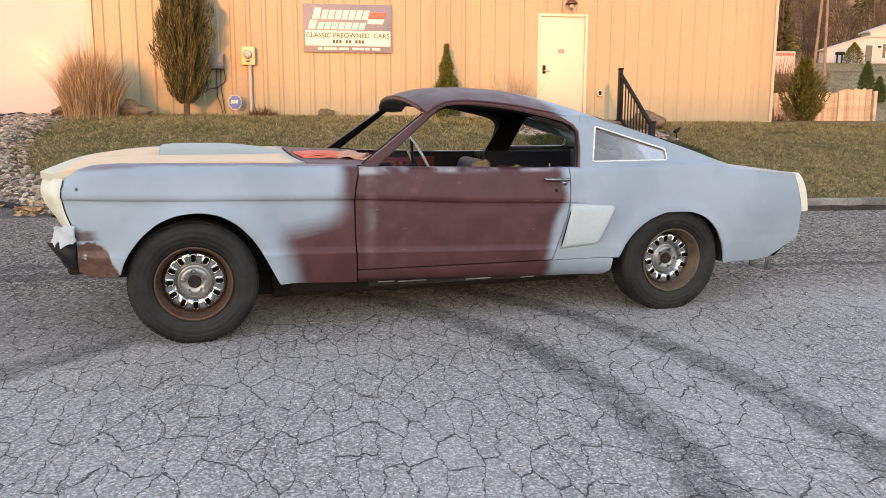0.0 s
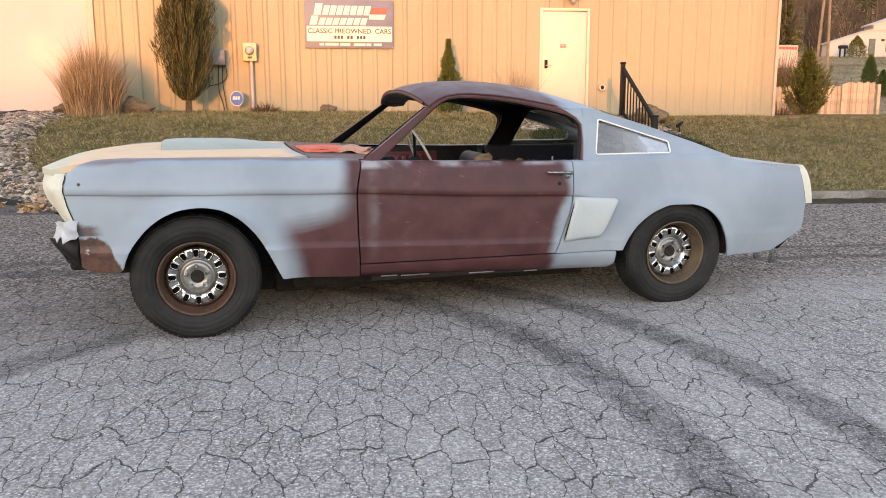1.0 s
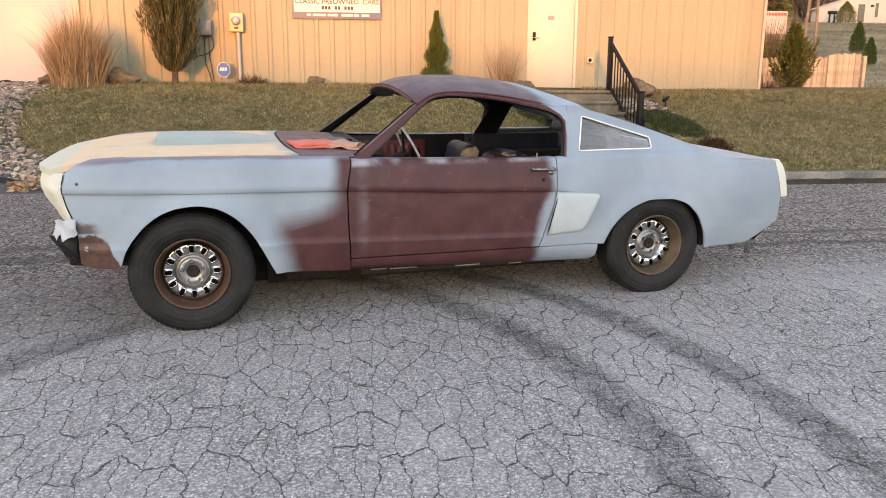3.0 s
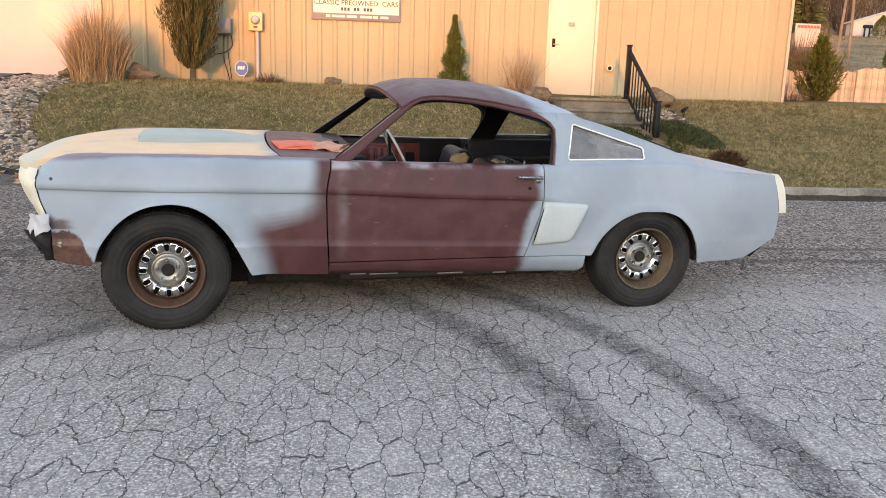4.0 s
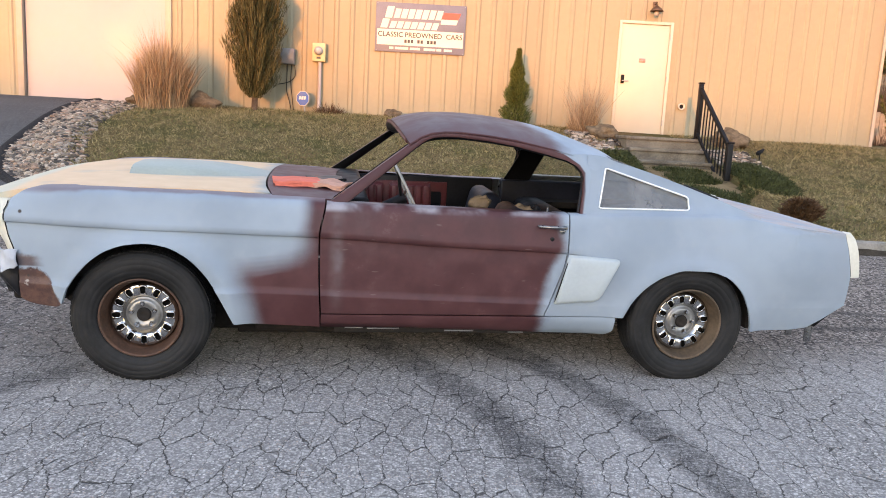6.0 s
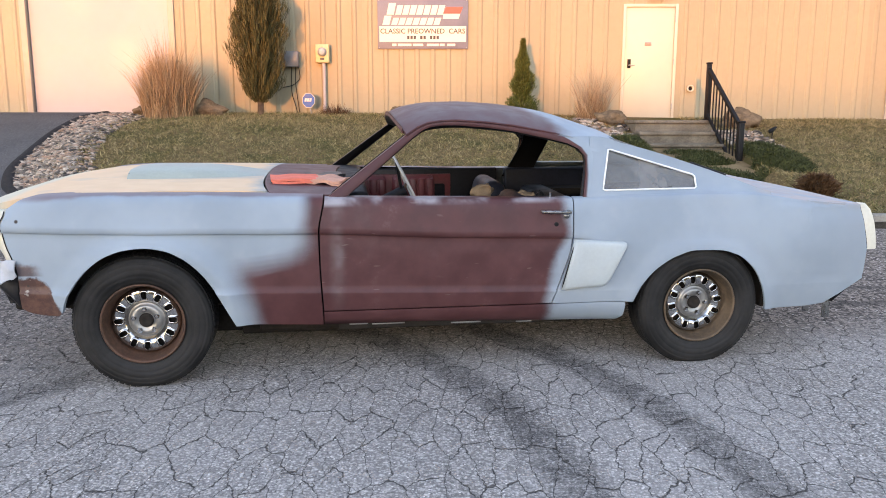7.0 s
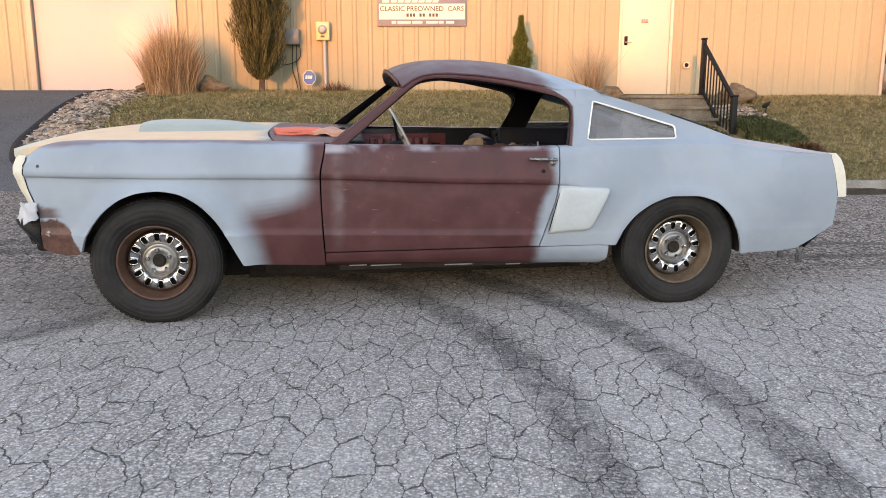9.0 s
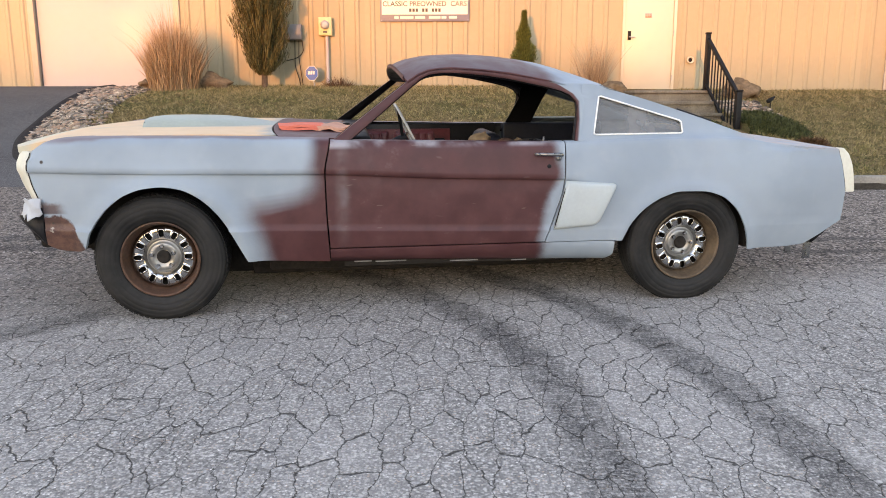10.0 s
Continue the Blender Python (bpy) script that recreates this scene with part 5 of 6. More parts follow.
def wheel(m, rim_mat, name_label):
    """A bias-look tyre on a steel rim with a twelve-slot chrome disc; outer face towards -y."""
    w = thing("wheel", None, name_label)
    w.parent = car
    w.matrix_local = m
    prof = [(0.2, 0.085), (0.225, 0.098), (0.26, 0.103), (0.29, 0.098), (0.307, 0.085), (0.313, 0.07), (0.315, 0.03), (0.315, -0.03), (0.313, -0.07), (0.309, -0.082), (0.302, -0.090), (0.298, -0.0905), (0.2955, -0.0955), (0.286, -0.0995), (0.2845, -0.0985), (0.281, -0.1005), (0.262, -0.1045), (0.2605, -0.1035), (0.257, -0.1048), (0.235, -0.1045), (0.2335, -0.1028), (0.228, -0.1035), (0.213, -0.0995), (0.2115, -0.097), (0.206, -0.0965), (0.196, -0.09), (0.182, -0.078)]
    ty = part("tyre", lathe(bmesh.new(), prof, 72, flip=True), M_tyre, w, "worn black tyre")
    bm = bmesh.new()
    for k in range(72):
        for j, (y0, y1) in enumerate(((-0.074, -0.045), (-0.04, -0.005), (0.005, 0.04), (0.045, 0.074))):
            a0 = 2 * math.pi * (k + 0.5 * (j % 2)) / 72
            a1 = a0 + 2 * math.pi / 72 * 0.78
            q = [bm.verts.new((r * math.cos(a), y, r * math.sin(a))) for r in (0.313, 0.3175) for a, y in ((a0, y0), (a1, y0), (a1, y1), (a0, y1))]
            for f in ((4, 5, 6, 7), (0, 1, 5, 4), (1, 2, 6, 5), (2, 3, 7, 6), (3, 0, 4, 7)):
                bm.faces.new([q[i] for i in f])
    part("tread", bm, M_tyre, ty, smooth=False)
    rim = [(0.193, -0.084), (0.1965, -0.092), (0.193, -0.097), (0.1865, -0.0955), (0.183, -0.084), (0.1805, -0.066), (0.176, -0.054), (0.1735, -0.045), (0.1665, -0.026), (0.1625, -0.012), (0.161, 0.0), (0.161, 0.03), (0.165, 0.05), (0.178, 0.085)]
    part("rim", lathe(bmesh.new(), [(r * 0.975, y) for r, y in rim], 64), rim_mat, w, "rust-brown steel rim")
    bm = bmesh.new()
    n = 384
    prof = [(0.168, 0.0), (0.152, -0.02), (0.149, -0.036), (0.1445, -0.047)]
    prof += [(r, S(r, [(0.086, -0.044), (0.094, -0.052), (0.115, -0.057), (0.136, -0.054), (0.142, -0.05)])) for r in np.linspace(0.1425, 0.087, 26)]
    prof += [(0.083, -0.038), (0.079, -0.034)]

    def slot(r, a):
        """Distance to the rounded edge of the nearest slot, below zero inside it."""
        b = (a + math.pi / 12) % (math.pi / 6) - math.pi / 12
        u, v = abs(r * math.sin(b)) - 0.0042, abs(r * math.cos(b) - 0.1155) - 0.0100
        return math.hypot(max(u, 0), max(v, 0)) + min(max(u, v), 0) - 0.0072

    vs = []
    for r, y in prof:
        ring = []
        for k in range(n):
            a = 2 * math.pi * k / n
            e = slot(r, a)
            ring.append(bm.verts.new((r * math.cos(a), y - 0.0045 * math.exp(-((e - 0.002) / 0.0035) ** 2), r * math.sin(a))))
        vs.append(ring)
    for i in range(len(vs) - 1):
        rm = 0.5 * (prof[i][0] + prof[i + 1][0])
        for k in range(n):
            if slot(rm, 2 * math.pi * (k + 0.5) / n) < 0:
                continue
            bm.faces.new((vs[i][k], vs[i][(k + 1) % n], vs[i + 1][(k + 1) % n], vs[i + 1][k]))
    thick(bm, (0, 0.014, 0))
    disc = part("slotted_disc", bm, M_chrome, w, "worn chrome slotted wheel disc")
    disc.location, disc.scale = (0, 0.018, 0), (1.06, 1, 1.06)
    drum = part("drum", lathe(bmesh.new(), [(0.165, 0.03), (0.165, -0.012), (0.15, -0.02), (0.04, -0.02), (0.0, -0.02)], 48), M_under, w)
    part("centre", lathe(bmesh.new(), [(0.079, -0.034), (0.072, -0.034), (0.068, -0.046), (0.062, -0.050), (0.044, -0.050), (0.038, -0.044), (0.032, -0.044)], 48), M_steel, disc, "bare steel wheel centre")
    drum.location = (0, 0.02, 0)
    hub = part("hub", lathe(bmesh.new(), [(0.032, -0.03), (0.031, -0.054), (0.025, -0.058), (0.012, -0.05), (0.0, -0.048)], 24), M_under, w, "dark rusty hub")
    hub.location = (0, 0.018, 0)
    for k in range(5):
        a = 2 * math.pi * (k + 0.3) / 5
        bm = lathe(bmesh.new(), [(0.0115, -0.045), (0.0115, -0.064), (0.007, -0.070), (0.0, -0.070)], 6)
        bmesh.ops.transform(bm, matrix=Matrix.Translation((0.052 * math.cos(a), 0.004, 0.052 * math.sin(a))), verts=bm.verts[:])
        part("lug_nut", bm, M_chrome, disc, smooth=False)
    return w


wheel(pose(0.002, -0.735, 0.312), M_rust, "front wheel, rusty rim with chrome disc")
wheel(pose(2.722, -0.742, 0.301, 0, 22, 0), M_rust2, "rear wheel, ochre rim with chrome disc")
wheel(pose(0.012, 0.712, 0.3125, 0, 0, 180), M_rust, "front wheel, rusty rim with chrome disc")
wheel(pose(2.715, 0.712, 0.300, 0, 0, 180), M_rust2, "rear wheel, ochre rim with chrome disc")

# cloths lying on the cowl
def cloth(at, sx, sy, layers, material, label, seed, rumple=0.012):
    """A cloth folded over itself: stacked rumpled layers with soft fold edges."""
    bm = bmesh.new()
    for k in range(layers):
        o, g = 0.013 * k, 0.012 * k * (-1) ** k
        rows = []
        for j in range(15):
            v = j / 14 - 0.5
            row = []
            for i in range(19):
                u = i / 18 - 0.5
                p = Vector((u * sx * (1 - 0.04 * k) + g, v * sy * (1 - 0.06 * k) + 0.5 * g, 0))
                w = Vector(noise.noise_vector(p * 11 + Vector((seed, 3 * k, 0))))
                row.append((p.x + 0.6 * rumple * w.x, p.y + 0.6 * rumple * w.y, o + 0.006 + rumple * w.z + 0.4 * rumple * math.sin(u * 9 + seed) - 0.004 * max(abs(u), abs(v)) ** 3 * 8))
            rows.append(row)
        sheet(bm, rows)
    thick(bm, (0, 0, -0.012))
    ob = part("shop_cloth", bm, material, None, label, category="cloth", group="cloths on the cowl")
    ob.matrix_world = CAR @ at
    return ob


cloth(pose(0.70, -0.36, 0.922, 0, 0, 6), 0.25, 0.24, 2, M_cloth, "folded coral shop cloth on the cowl", 1, 0.004)
cloth(pose(0.88, -0.40, 0.916, 0, 3, -20), 0.2, 0.2, 2, M_skin, "crumpled faded pink cloth on the cowl", 2)
cloth(pose(0.84, -0.16, 0.922, 0, 0, 10), 0.2, 0.16, 1, M_plastic, "black cloth strip on the cowl", 5)

# ---- things at the wall ----
M_leaf = leafy("fallen_leaf", (0.2, 0.1, 0.045), (0.5, 0.3, 0.16))
M_signgrey = dull("sign_mauve", (0.15, 0.145, 0.185), 0.5, vary=0.12, scale=3)
M_signwhite = dull("sign_white", (0.6, 0.56, 0.48), 0.5, vary=0.06, scale=3)
M_signred = dull("sign_red", (0.55, 0.07, 0.05), 0.5)
M_signblue = dull("sign_blue", (0.012, 0.08, 0.3), 0.5)
M_ink = dull("sign_ink", (0.05, 0.045, 0.05), 0.6)
M_yellowbox = dull("meter_paint", (0.48, 0.42, 0.24), 0.5, vary=0.08)


def words(text, size, at, material, parent, name="lettering"):
    """Raised letters in the built-in font, upright on the wall."""
    cu = bpy.data.curves.new("text", "FONT")
    cu.body, cu.size, cu.extrude, cu.align_x = text, size, 0.002, "CENTER"
    cu.resolution_u = 3
    cu.offset = 0.002
    tmp = new("text", cu)
    bpy.context.view_layer.update()
    me = bpy.data.meshes.new_from_object(tmp.evaluated_get(bpy.context.evaluated_depsgraph_get()))
    bpy.data.objects.remove(tmp)
    me.transform(pose(*at, 90, 0, 0))
    return mesh_part(name, me, material, parent, smooth=False)


def slab(pts, y0, y1):
    """A flat shape on the wall from (x, z) corners."""
    bm = bmesh.new()
    a = [bm.verts.new((x, y0, z)) for x, z in pts]
    b = [bm.verts.new((x, y1, z)) for x, z in pts]
    bm.faces.new(a)
    bm.faces.new(b[::-1])
    n = len(pts)
    for i in range(n):
        bm.faces.new((a[i], a[(i + 1) % n], b[(i + 1) % n], b[i]))
    bmesh.ops.recalc_face_normals(bm, faces=bm.faces[:])
    return bm


SX0, SX1, SZ0, SZ1 = -0.75, 1.0, 2.69, 3.62
SF = WY - 0.045
sign = thing("business_sign", (0, 0, 0), "flat mauve and white metal business sign on siding", "sign")
board = part("board", boxed(SX0, SX1, SF, WY - 0.028, SZ0, SZ1, 0.004), M_signgrey, sign)


def sx(u):
    return SX0 + (SX1 - SX0) * (u - 38) / 337


def sz(v):
    return SZ1 - (SZ1 - SZ0) * (v - 15) / 190


part("white_band", boxed(sx(45), sx(368), SF - 0.003, SF + 0.001, sz(178), sz(118)), M_signwhite, sign, smooth=False)
for word, u in (("CLASSIC", 95), ("PREOWNED", 219), ("CARS", 334)):
    words(word, 0.132, (sx(u), SF - 0.006, sz(146)), M_ink, sign)
for a, b, z0, z1, count, first in ((72, 286, 30, 74, 8, 1.25), (56, 272, 78, 113, 8, 1.2)):
    w = (b - a) / (count + 0.25)
    for k in range(count):
        u = a + w * (k + (0.25 if k else 0))
        ww = w * 0.82 * (first if k == 0 else 1)
        top = z0 if k == 0 else z0 + 8
        part("name_block", slab([(sx(u), sz(z1)), (sx(u + ww), sz(z1)), (sx(u + ww + 9), sz(top)), (sx(u + 9), sz(top))], SF - 0.004, SF + 0.001), M_signwhite, sign, smooth=False)
part("red_flash", slab([(sx(283), sz(70)), (sx(346), sz(70)), (sx(356), sz(45)), (sx(293), sz(45))], SF - 0.004, SF + 0.001), M_signred, sign, smooth=False)
part("white_flash", slab([(sx(281), sz(90)), (sx(339), sz(90)), (sx(346), sz(71)), (sx(283), sz(71))], SF - 0.004, SF + 0.001), M_signwhite, sign, smooth=False)
for k in range(10):
    if k in (3, 6):
        continue
    part("number_bar", boxed(sx(148 + k * 12.2), sx(157 + k * 12.2), SF - 0.006, SF - 0.002, sz(168), sz(155)), M_ink, sign, smooth=False)
for a, b in ((92, 108), (114, 164), (170, 208), (222, 266), (270, 288), (298, 328)):
    part("address_bar", boxed(sx(a), sx(b), SF - 0.003, SF + 0.001, sz(194), sz(185)), M_signwhite, sign, smooth=False)
for u, v in ((44, 20), (370, 20), (44, 200), (370, 200)):
    bm = lathe(bmesh.new(), [(0.0, -0.005), (0.01, -0.003), (0.011, 0.0)], 10)
    bmesh.ops.transform(bm, matrix=Matrix.Translation((sx(u), SF, sz(v))), verts=bm.verts[:])
    part("screw", bm, M_grey_metal, sign)

meter = thing("electric_meter", (0, 0, 0), "pale yellow meter box with round glass meter", "meter")
part("housing", boxed(-1.95, -1.69, WY - 0.16, WY - 0.03, 2.42, 2.77, 0.012), M_yellowbox, meter)
bm = lathe(bmesh.new(), [(0.085, 0.0), (0.085, -0.03), (0.075, -0.07), (0.05, -0.085), (0.0, -0.088)], 28)
bmesh.ops.transform(bm, matrix=Matrix.Translation((-1.82, WY - 0.16, 2.62)), verts=bm.verts[:])
part("dial", bm, M_grey_metal, meter, "round grey meter glass")
part("label_plate", boxed(-1.86, -1.78, WY - 0.164, WY - 0.158, 2.47, 2.51), M_ink, meter, smooth=False)
part("conduit", tube(bmesh.new(), [(-1.80, WY - 0.09, 2.42), (-1.80, WY - 0.09, 1.38)], 0.034, 12), M_white, meter, "white conduit pipe")

M_box = dull("box_grey", (0.17, 0.17, 0.18), 0.5, 0.1)
ubox = thing("utility_box", (0, 0, 0), "small grey utility box with hanging cables", "utility box")
part("housing", boxed(-2.56, -2.29, WY - 0.15, WY - 0.028, 2.34, 2.64, 0.012), M_box, ubox)
part("lid", boxed(-2.555, -2.295, WY - 0.157, WY - 0.15, 2.35, 2.635, 0.003), M_box, ubox)
for k, pts in enumerate(([(-2.36, 2.34), (-2.37, 2.05), (-2.34, 1.75), (-2.30, 1.42)], [(-2.30, 2.34), (-2.28, 2.15), (-2.42, 2.0), (-2.62, 1.95)], [(-2.44, 2.34), (-2.45, 1.9), (-2.38, 1.6), (-2.34, 1.42)])):
    sp = [(S(t, [(i, p[0]) for i, p in enumerate(pts)]), WY - 0.06, S(t, [(i, p[1]) for i, p in enumerate(pts)])) for t in np.linspace(0, 3, 16)]
    part("cable", tube(bmesh.new(), sp, 0.008, 6), M_black_metal, ubox)

alarm = thing("yard_sign", (-2.08, 15.95, 1.35), "blue octagonal security sign on a stake", "yard sign")
alarm.scale = (0.78, 0.78, 0.9)
bm = bmesh.new()
octo = [(0.155 * math.cos(radians(22.5 + 45 * k)), 0.385 + 0.155 * math.sin(radians(22.5 + 45 * k))) for k in range(8)]
part("plate", slab(octo, -0.006, 0.006), M_signblue, alarm, smooth=False)
part("rim", slab([(x * 1.08, 0.385 + (z - 0.385) * 1.08) for x, z in octo], -0.002, 0.009), M_signwhite, alarm, smooth=False)
for a in (-0.075, -0.015, 0.045):
    part("white_mark", slab([(a - 0.025, 0.36), (a + 0.02, 0.36), (a + 0.035, 0.43), (a - 0.01, 0.43)], -0.009, -0.005), M_signwhite, alarm, smooth=False)
part("stake", tube(bmesh.new(), [(0.03, 0.012, 0.25), (0.075, 0.02, 0.02)], 0.01, 6), M_grey_metal, alarm)

M_bronze = dull("bronze_paint", (0.085, 0.048, 0.03), 0.45, 0.3, vary=0.25)
lamp = thing("wall_lamp", (0, 0, 0), "unlit barn style wall lamp over the door", "lamp")
part("mount", boxed(4.60, 4.68, WY - 0.06, WY - 0.028, 3.72, 3.9, 0.008), M_bronze, lamp)
part("arm", tube(bmesh.new(), [(4.64, WY - 0.05, 3.84), (4.64, WY - 0.14, 3.88), (4.64, WY - 0.2, 3.80)], 0.012, 8), M_bronze, lamp)
bm = lathe(bmesh.new(), [(0.02, 0.1), (0.05, 0.085), (0.09, 0.05), (0.13, 0.0), (0.125, 0.0), (0.08, 0.04), (0.0, 0.07)], 28)
bmesh.ops.transform(bm, matrix=pose(4.64, WY - 0.2, 3.70, 90, 0, 0), verts=bm.verts[:])
part("shade", bm, M_bronze, lamp, "brown metal lamp shade")
bm = bmesh.new()
bmesh.ops.create_uvsphere(bm, u_segments=16, v_segments=10, radius=0.05, matrix=Matrix.Translation((4.64, WY - 0.2, 3.66)))
part("bulb", bm, M_white, lamp)

vent = thing("wall_vent", (0, 0, 0), "small round pale vent pipe with rust streak", "vent")
bm = lathe(bmesh.new(), [(0.065, 0.0), (0.068, -0.05), (0.058, -0.055), (0.045, -0.05), (0.04, 0.0)], 24)
bmesh.ops.transform(bm, matrix=Matrix.Translation((5.346, WY - 0.02, 1.943)), verts=bm.verts[:])
part("flange", bm, M_doorpaint, vent)
bm = lathe(bmesh.new(), [(0.046, -0.012), (0.0, -0.012)], 20)
bmesh.ops.transform(bm, matrix=Matrix.Translation((5.346, WY - 0.02, 1.943)), verts=bm.verts[:])
part("duct", bm, M_black_metal, vent)

# ---- steps and railing ----
steps = thing("entry_steps", (0, 0, 0), "weathered concrete steps up to the entry door", "steps", kind="structure")
part("landing", boxed(3.74, 5.0, 13.82, WY - 0.04, 0.9, 1.27), M_concrete, steps, smooth=False)
part("landing_slab", boxed(3.72, 5.02, 13.79, WY - 0.042, 1.268, 1.325, 0.012), M_concrete, steps)
for k in range(5):
    top, y1 = 1.325 - 0.185 * (k + 1), 13.82 - 0.3 * k
    part("riser", boxed(3.75, 4.99, y1 - 0.3, y1 + 0.01, 0.0, top - 0.055), M_concrete, steps, smooth=False)
    part("tread", boxed(3.735, 5.005, y1 - 0.33, y1 - 0.002, top - 0.057, top, 0.012), M_concrete, steps)
rail = thing("stair_railing", (0, 0, 0), "black metal stair railing with square balusters", "railing")
pa, pb = Vector((4.93, 13.9, 0)), Vector((5.05, 12.66, 0))
part("post", boxed(4.895, 4.965, 13.865, 13.935, 1.31, 2.23, 0.006), M_black_metal, rail)
part("post_cap", boxed(4.885, 4.975, 13.855, 13.945, 2.232, 2.262, 0.008), M_black_metal, rail)
part("post_foot", boxed(4.87, 4.99, 13.84, 13.96, 1.327, 1.345, 0.004), M_black_metal, rail)
part("post", boxed(5.01, 5.09, 12.62, 12.70, 0.3, 1.28, 0.006), M_black_metal, rail)
part("post_cap", boxed(5.0, 5.1, 12.61, 12.71, 1.282, 1.31, 0.008), M_black_metal, rail)


def bar(a, b, w):
    bm = bmesh.new()
    d = (Vector(b) - Vector(a))
    m = Matrix.Translation((Vector(a) + Vector(b)) / 2) @ d.to_track_quat("Y", "Z").to_matrix().to_4x4() @ Matrix.Diagonal((w, d.length, w, 1))
    bmesh.ops.create_cube(bm, size=1, matrix=m)
    return bm


part("top_rail", bar((4.93, 13.88, 2.15), (5.05, 12.68, 1.225), 0.05), M_black_metal, rail, smooth=False)
part("bottom_rail", bar((4.93, 13.88, 1.42), (5.05, 12.68, 0.50), 0.035), M_black_metal, rail, smooth=False)
for k in range(1, 11):
    t = k / 11
    p = pa.lerp(pb, t)
    part("baluster", bar((p.x, p.y, 2.14 - 0.925 * t), (p.x, p.y, 1.42 - 0.92 * t), 0.018), M_black_metal, rail, smooth=False)

spot = thing("garden_spotlight", (6.08, 14.0, lawn_z(6.08, 14.0)), "small black garden spotlight on a stake", "spotlight")
spot.scale = (0.66, 0.66, 0.66)
part("stake", tube(bmesh.new(), [(0, 0, -0.05), (0, 0, 0.17)], 0.014, 8), M_black_metal, spot)
part("head", tube(bmesh.new(), [(-0.09, -0.03, 0.17), (-0.05, -0.02, 0.19), (0.06, 0.05, 0.25)], [0.045, 0.06, 0.05], 12), M_black_metal, spot)
part("visor", tube(bmesh.new(), [(0.04, 0.04, 0.26), (0.12, 0.08, 0.285)], 0.03, 8), M_black_metal, spot)


# ---- stones ----
def rock_mesh(seed, sub=3, rough=0.35):
    bm = bmesh.new()
    bmesh.ops.create_icosphere(bm, subdivisions=sub, radius=0.5)
    for v in bm.verts:
        n = v.co.normalized()
        k = 1 + rough * noise.noise(n * 1.3 + Vector((seed * 7.1, 0, 0))) + 0.4 * rough * noise.noise(n * 3.1 + Vector((0, seed * 3.3, 0)))
        k += 0.12 * rough * noise.noise(n * 8 + Vector((seed, 0, 0)))
        v.co *= k
    return bm


for x, y, sx_, sy_, sz_, rz, lab in ((5.9, 15.05, 0.66, 0.45, 0.42, 12, "mossy grey boulder beside the steps"), (3.5, 14.75, 0.48, 0.4, 0.34, -10, "brown boulder beside the steps"),
                                     (-3.86, 15.45, 0.62, 0.36, 0.34, 8, "dark boulder beside the grass clump"), (-0.32, 15.9, 0.3, 0.2, 0.18, 20, "small tan rock by the wall"),
                                     (-4.95, 15.3, 0.5, 0.36, 0.25, 20, "flat tan rock at the gravel edge")):
    ob = part("boulder", rock_mesh(x, 4, 0.55), M_boulder, None, lab, category="boulder", group="boulders on the bank")
    ob.matrix_world = pose(x, y, bank_z(x, y) + 0.22 * sz_, 0, 0, rz) @ Matrix.Diagonal((sx_, sy_, sz_, 1))


def bed_z(x, y):
    a, b = drive_edge(y), grass_edge(y)
    return drive_z(x, y) + (lawn_z(x, y) - drive_z(x, y)) * ss(a, b, x)


stone_data = []
for k in range(6):
    bm = rock_mesh(20 + k, 2, 0.45)
    me = bpy.data.meshes.new("stone")
    bm.to_mesh(me)
    bm.free()
    me.polygons.foreach_set("use_smooth", [True] * len(me.polygons))
    me.materials.append(M_stone)
    stone_data.append(me)
bed = bpy.data.objects["gravel_bed"]
rnd = random.Random(4)
spots = []
for _ in range(9500):
    y = 9.2 + 6.4 * rnd.random()
    a, b = drive_edge(y) - 0.12, grass_edge(y) + 0.1
    t = rnd.random() if rnd.random() < 0.93 else 1 + 0.3 * rnd.random()
    spots.append((a + (b - a) * t, y, rnd.uniform(0.03, 0.072) * (1.5 if rnd.random() < 0.1 else 1)))
near = [p for p in spots if 9.4 < p[1] < 12.0][:300]
rest = [p for p in spots if p not in set(near)]


def stone_pose(x, y, r, z):
    return pose(x, y, z + 0.16 * r, rnd.uniform(-25, 25), rnd.uniform(-25, 25), rnd.uniform(0, 360)) @ Matrix.Diagonal((r * rnd.uniform(0.9, 1.5), r, r * rnd.uniform(0.5, 0.75), 1))


for x, y, r in near:
    ob = new("stone", rnd.choice(stone_data))
    ob.parent = bed
    ob.matrix_world = stone_pose(x, y, r, bed_z(x, y))


def scatter(name, places, parent, label, kind="stuff", fz=bed_z):
    V, F = [], []
    for x, y, r in places:
        me = rnd.choice(stone_data)
        m = stone_pose(x, y, r, fz(x, y))
        o = len(V)
        V += [tuple(m @ v.co) for v in me.vertices]
        F += [tuple(o + i for i in p.vertices) for p in me.polygons]
    return mesh_part(name, raw(V, F), M_stone, parent, label, kind=kind)


scatter("loose_stones", rest, bed, "loose grey and tan river stones")
spots = [(rnd.uniform(5.15, 6.0), rnd.uniform(13.3, 14.5), rnd.uniform(0.05, 0.12)) for _ in range(220)] + [(rnd.uniform(2.9, 3.72), rnd.uniform(13.4, 15.2), rnd.uniform(0.05, 0.12)) for _ in range(240)]
tagged(scatter("bed_stones", spots, None, "loose river stones beside the entry steps", fz=lawn_z), category="stones")


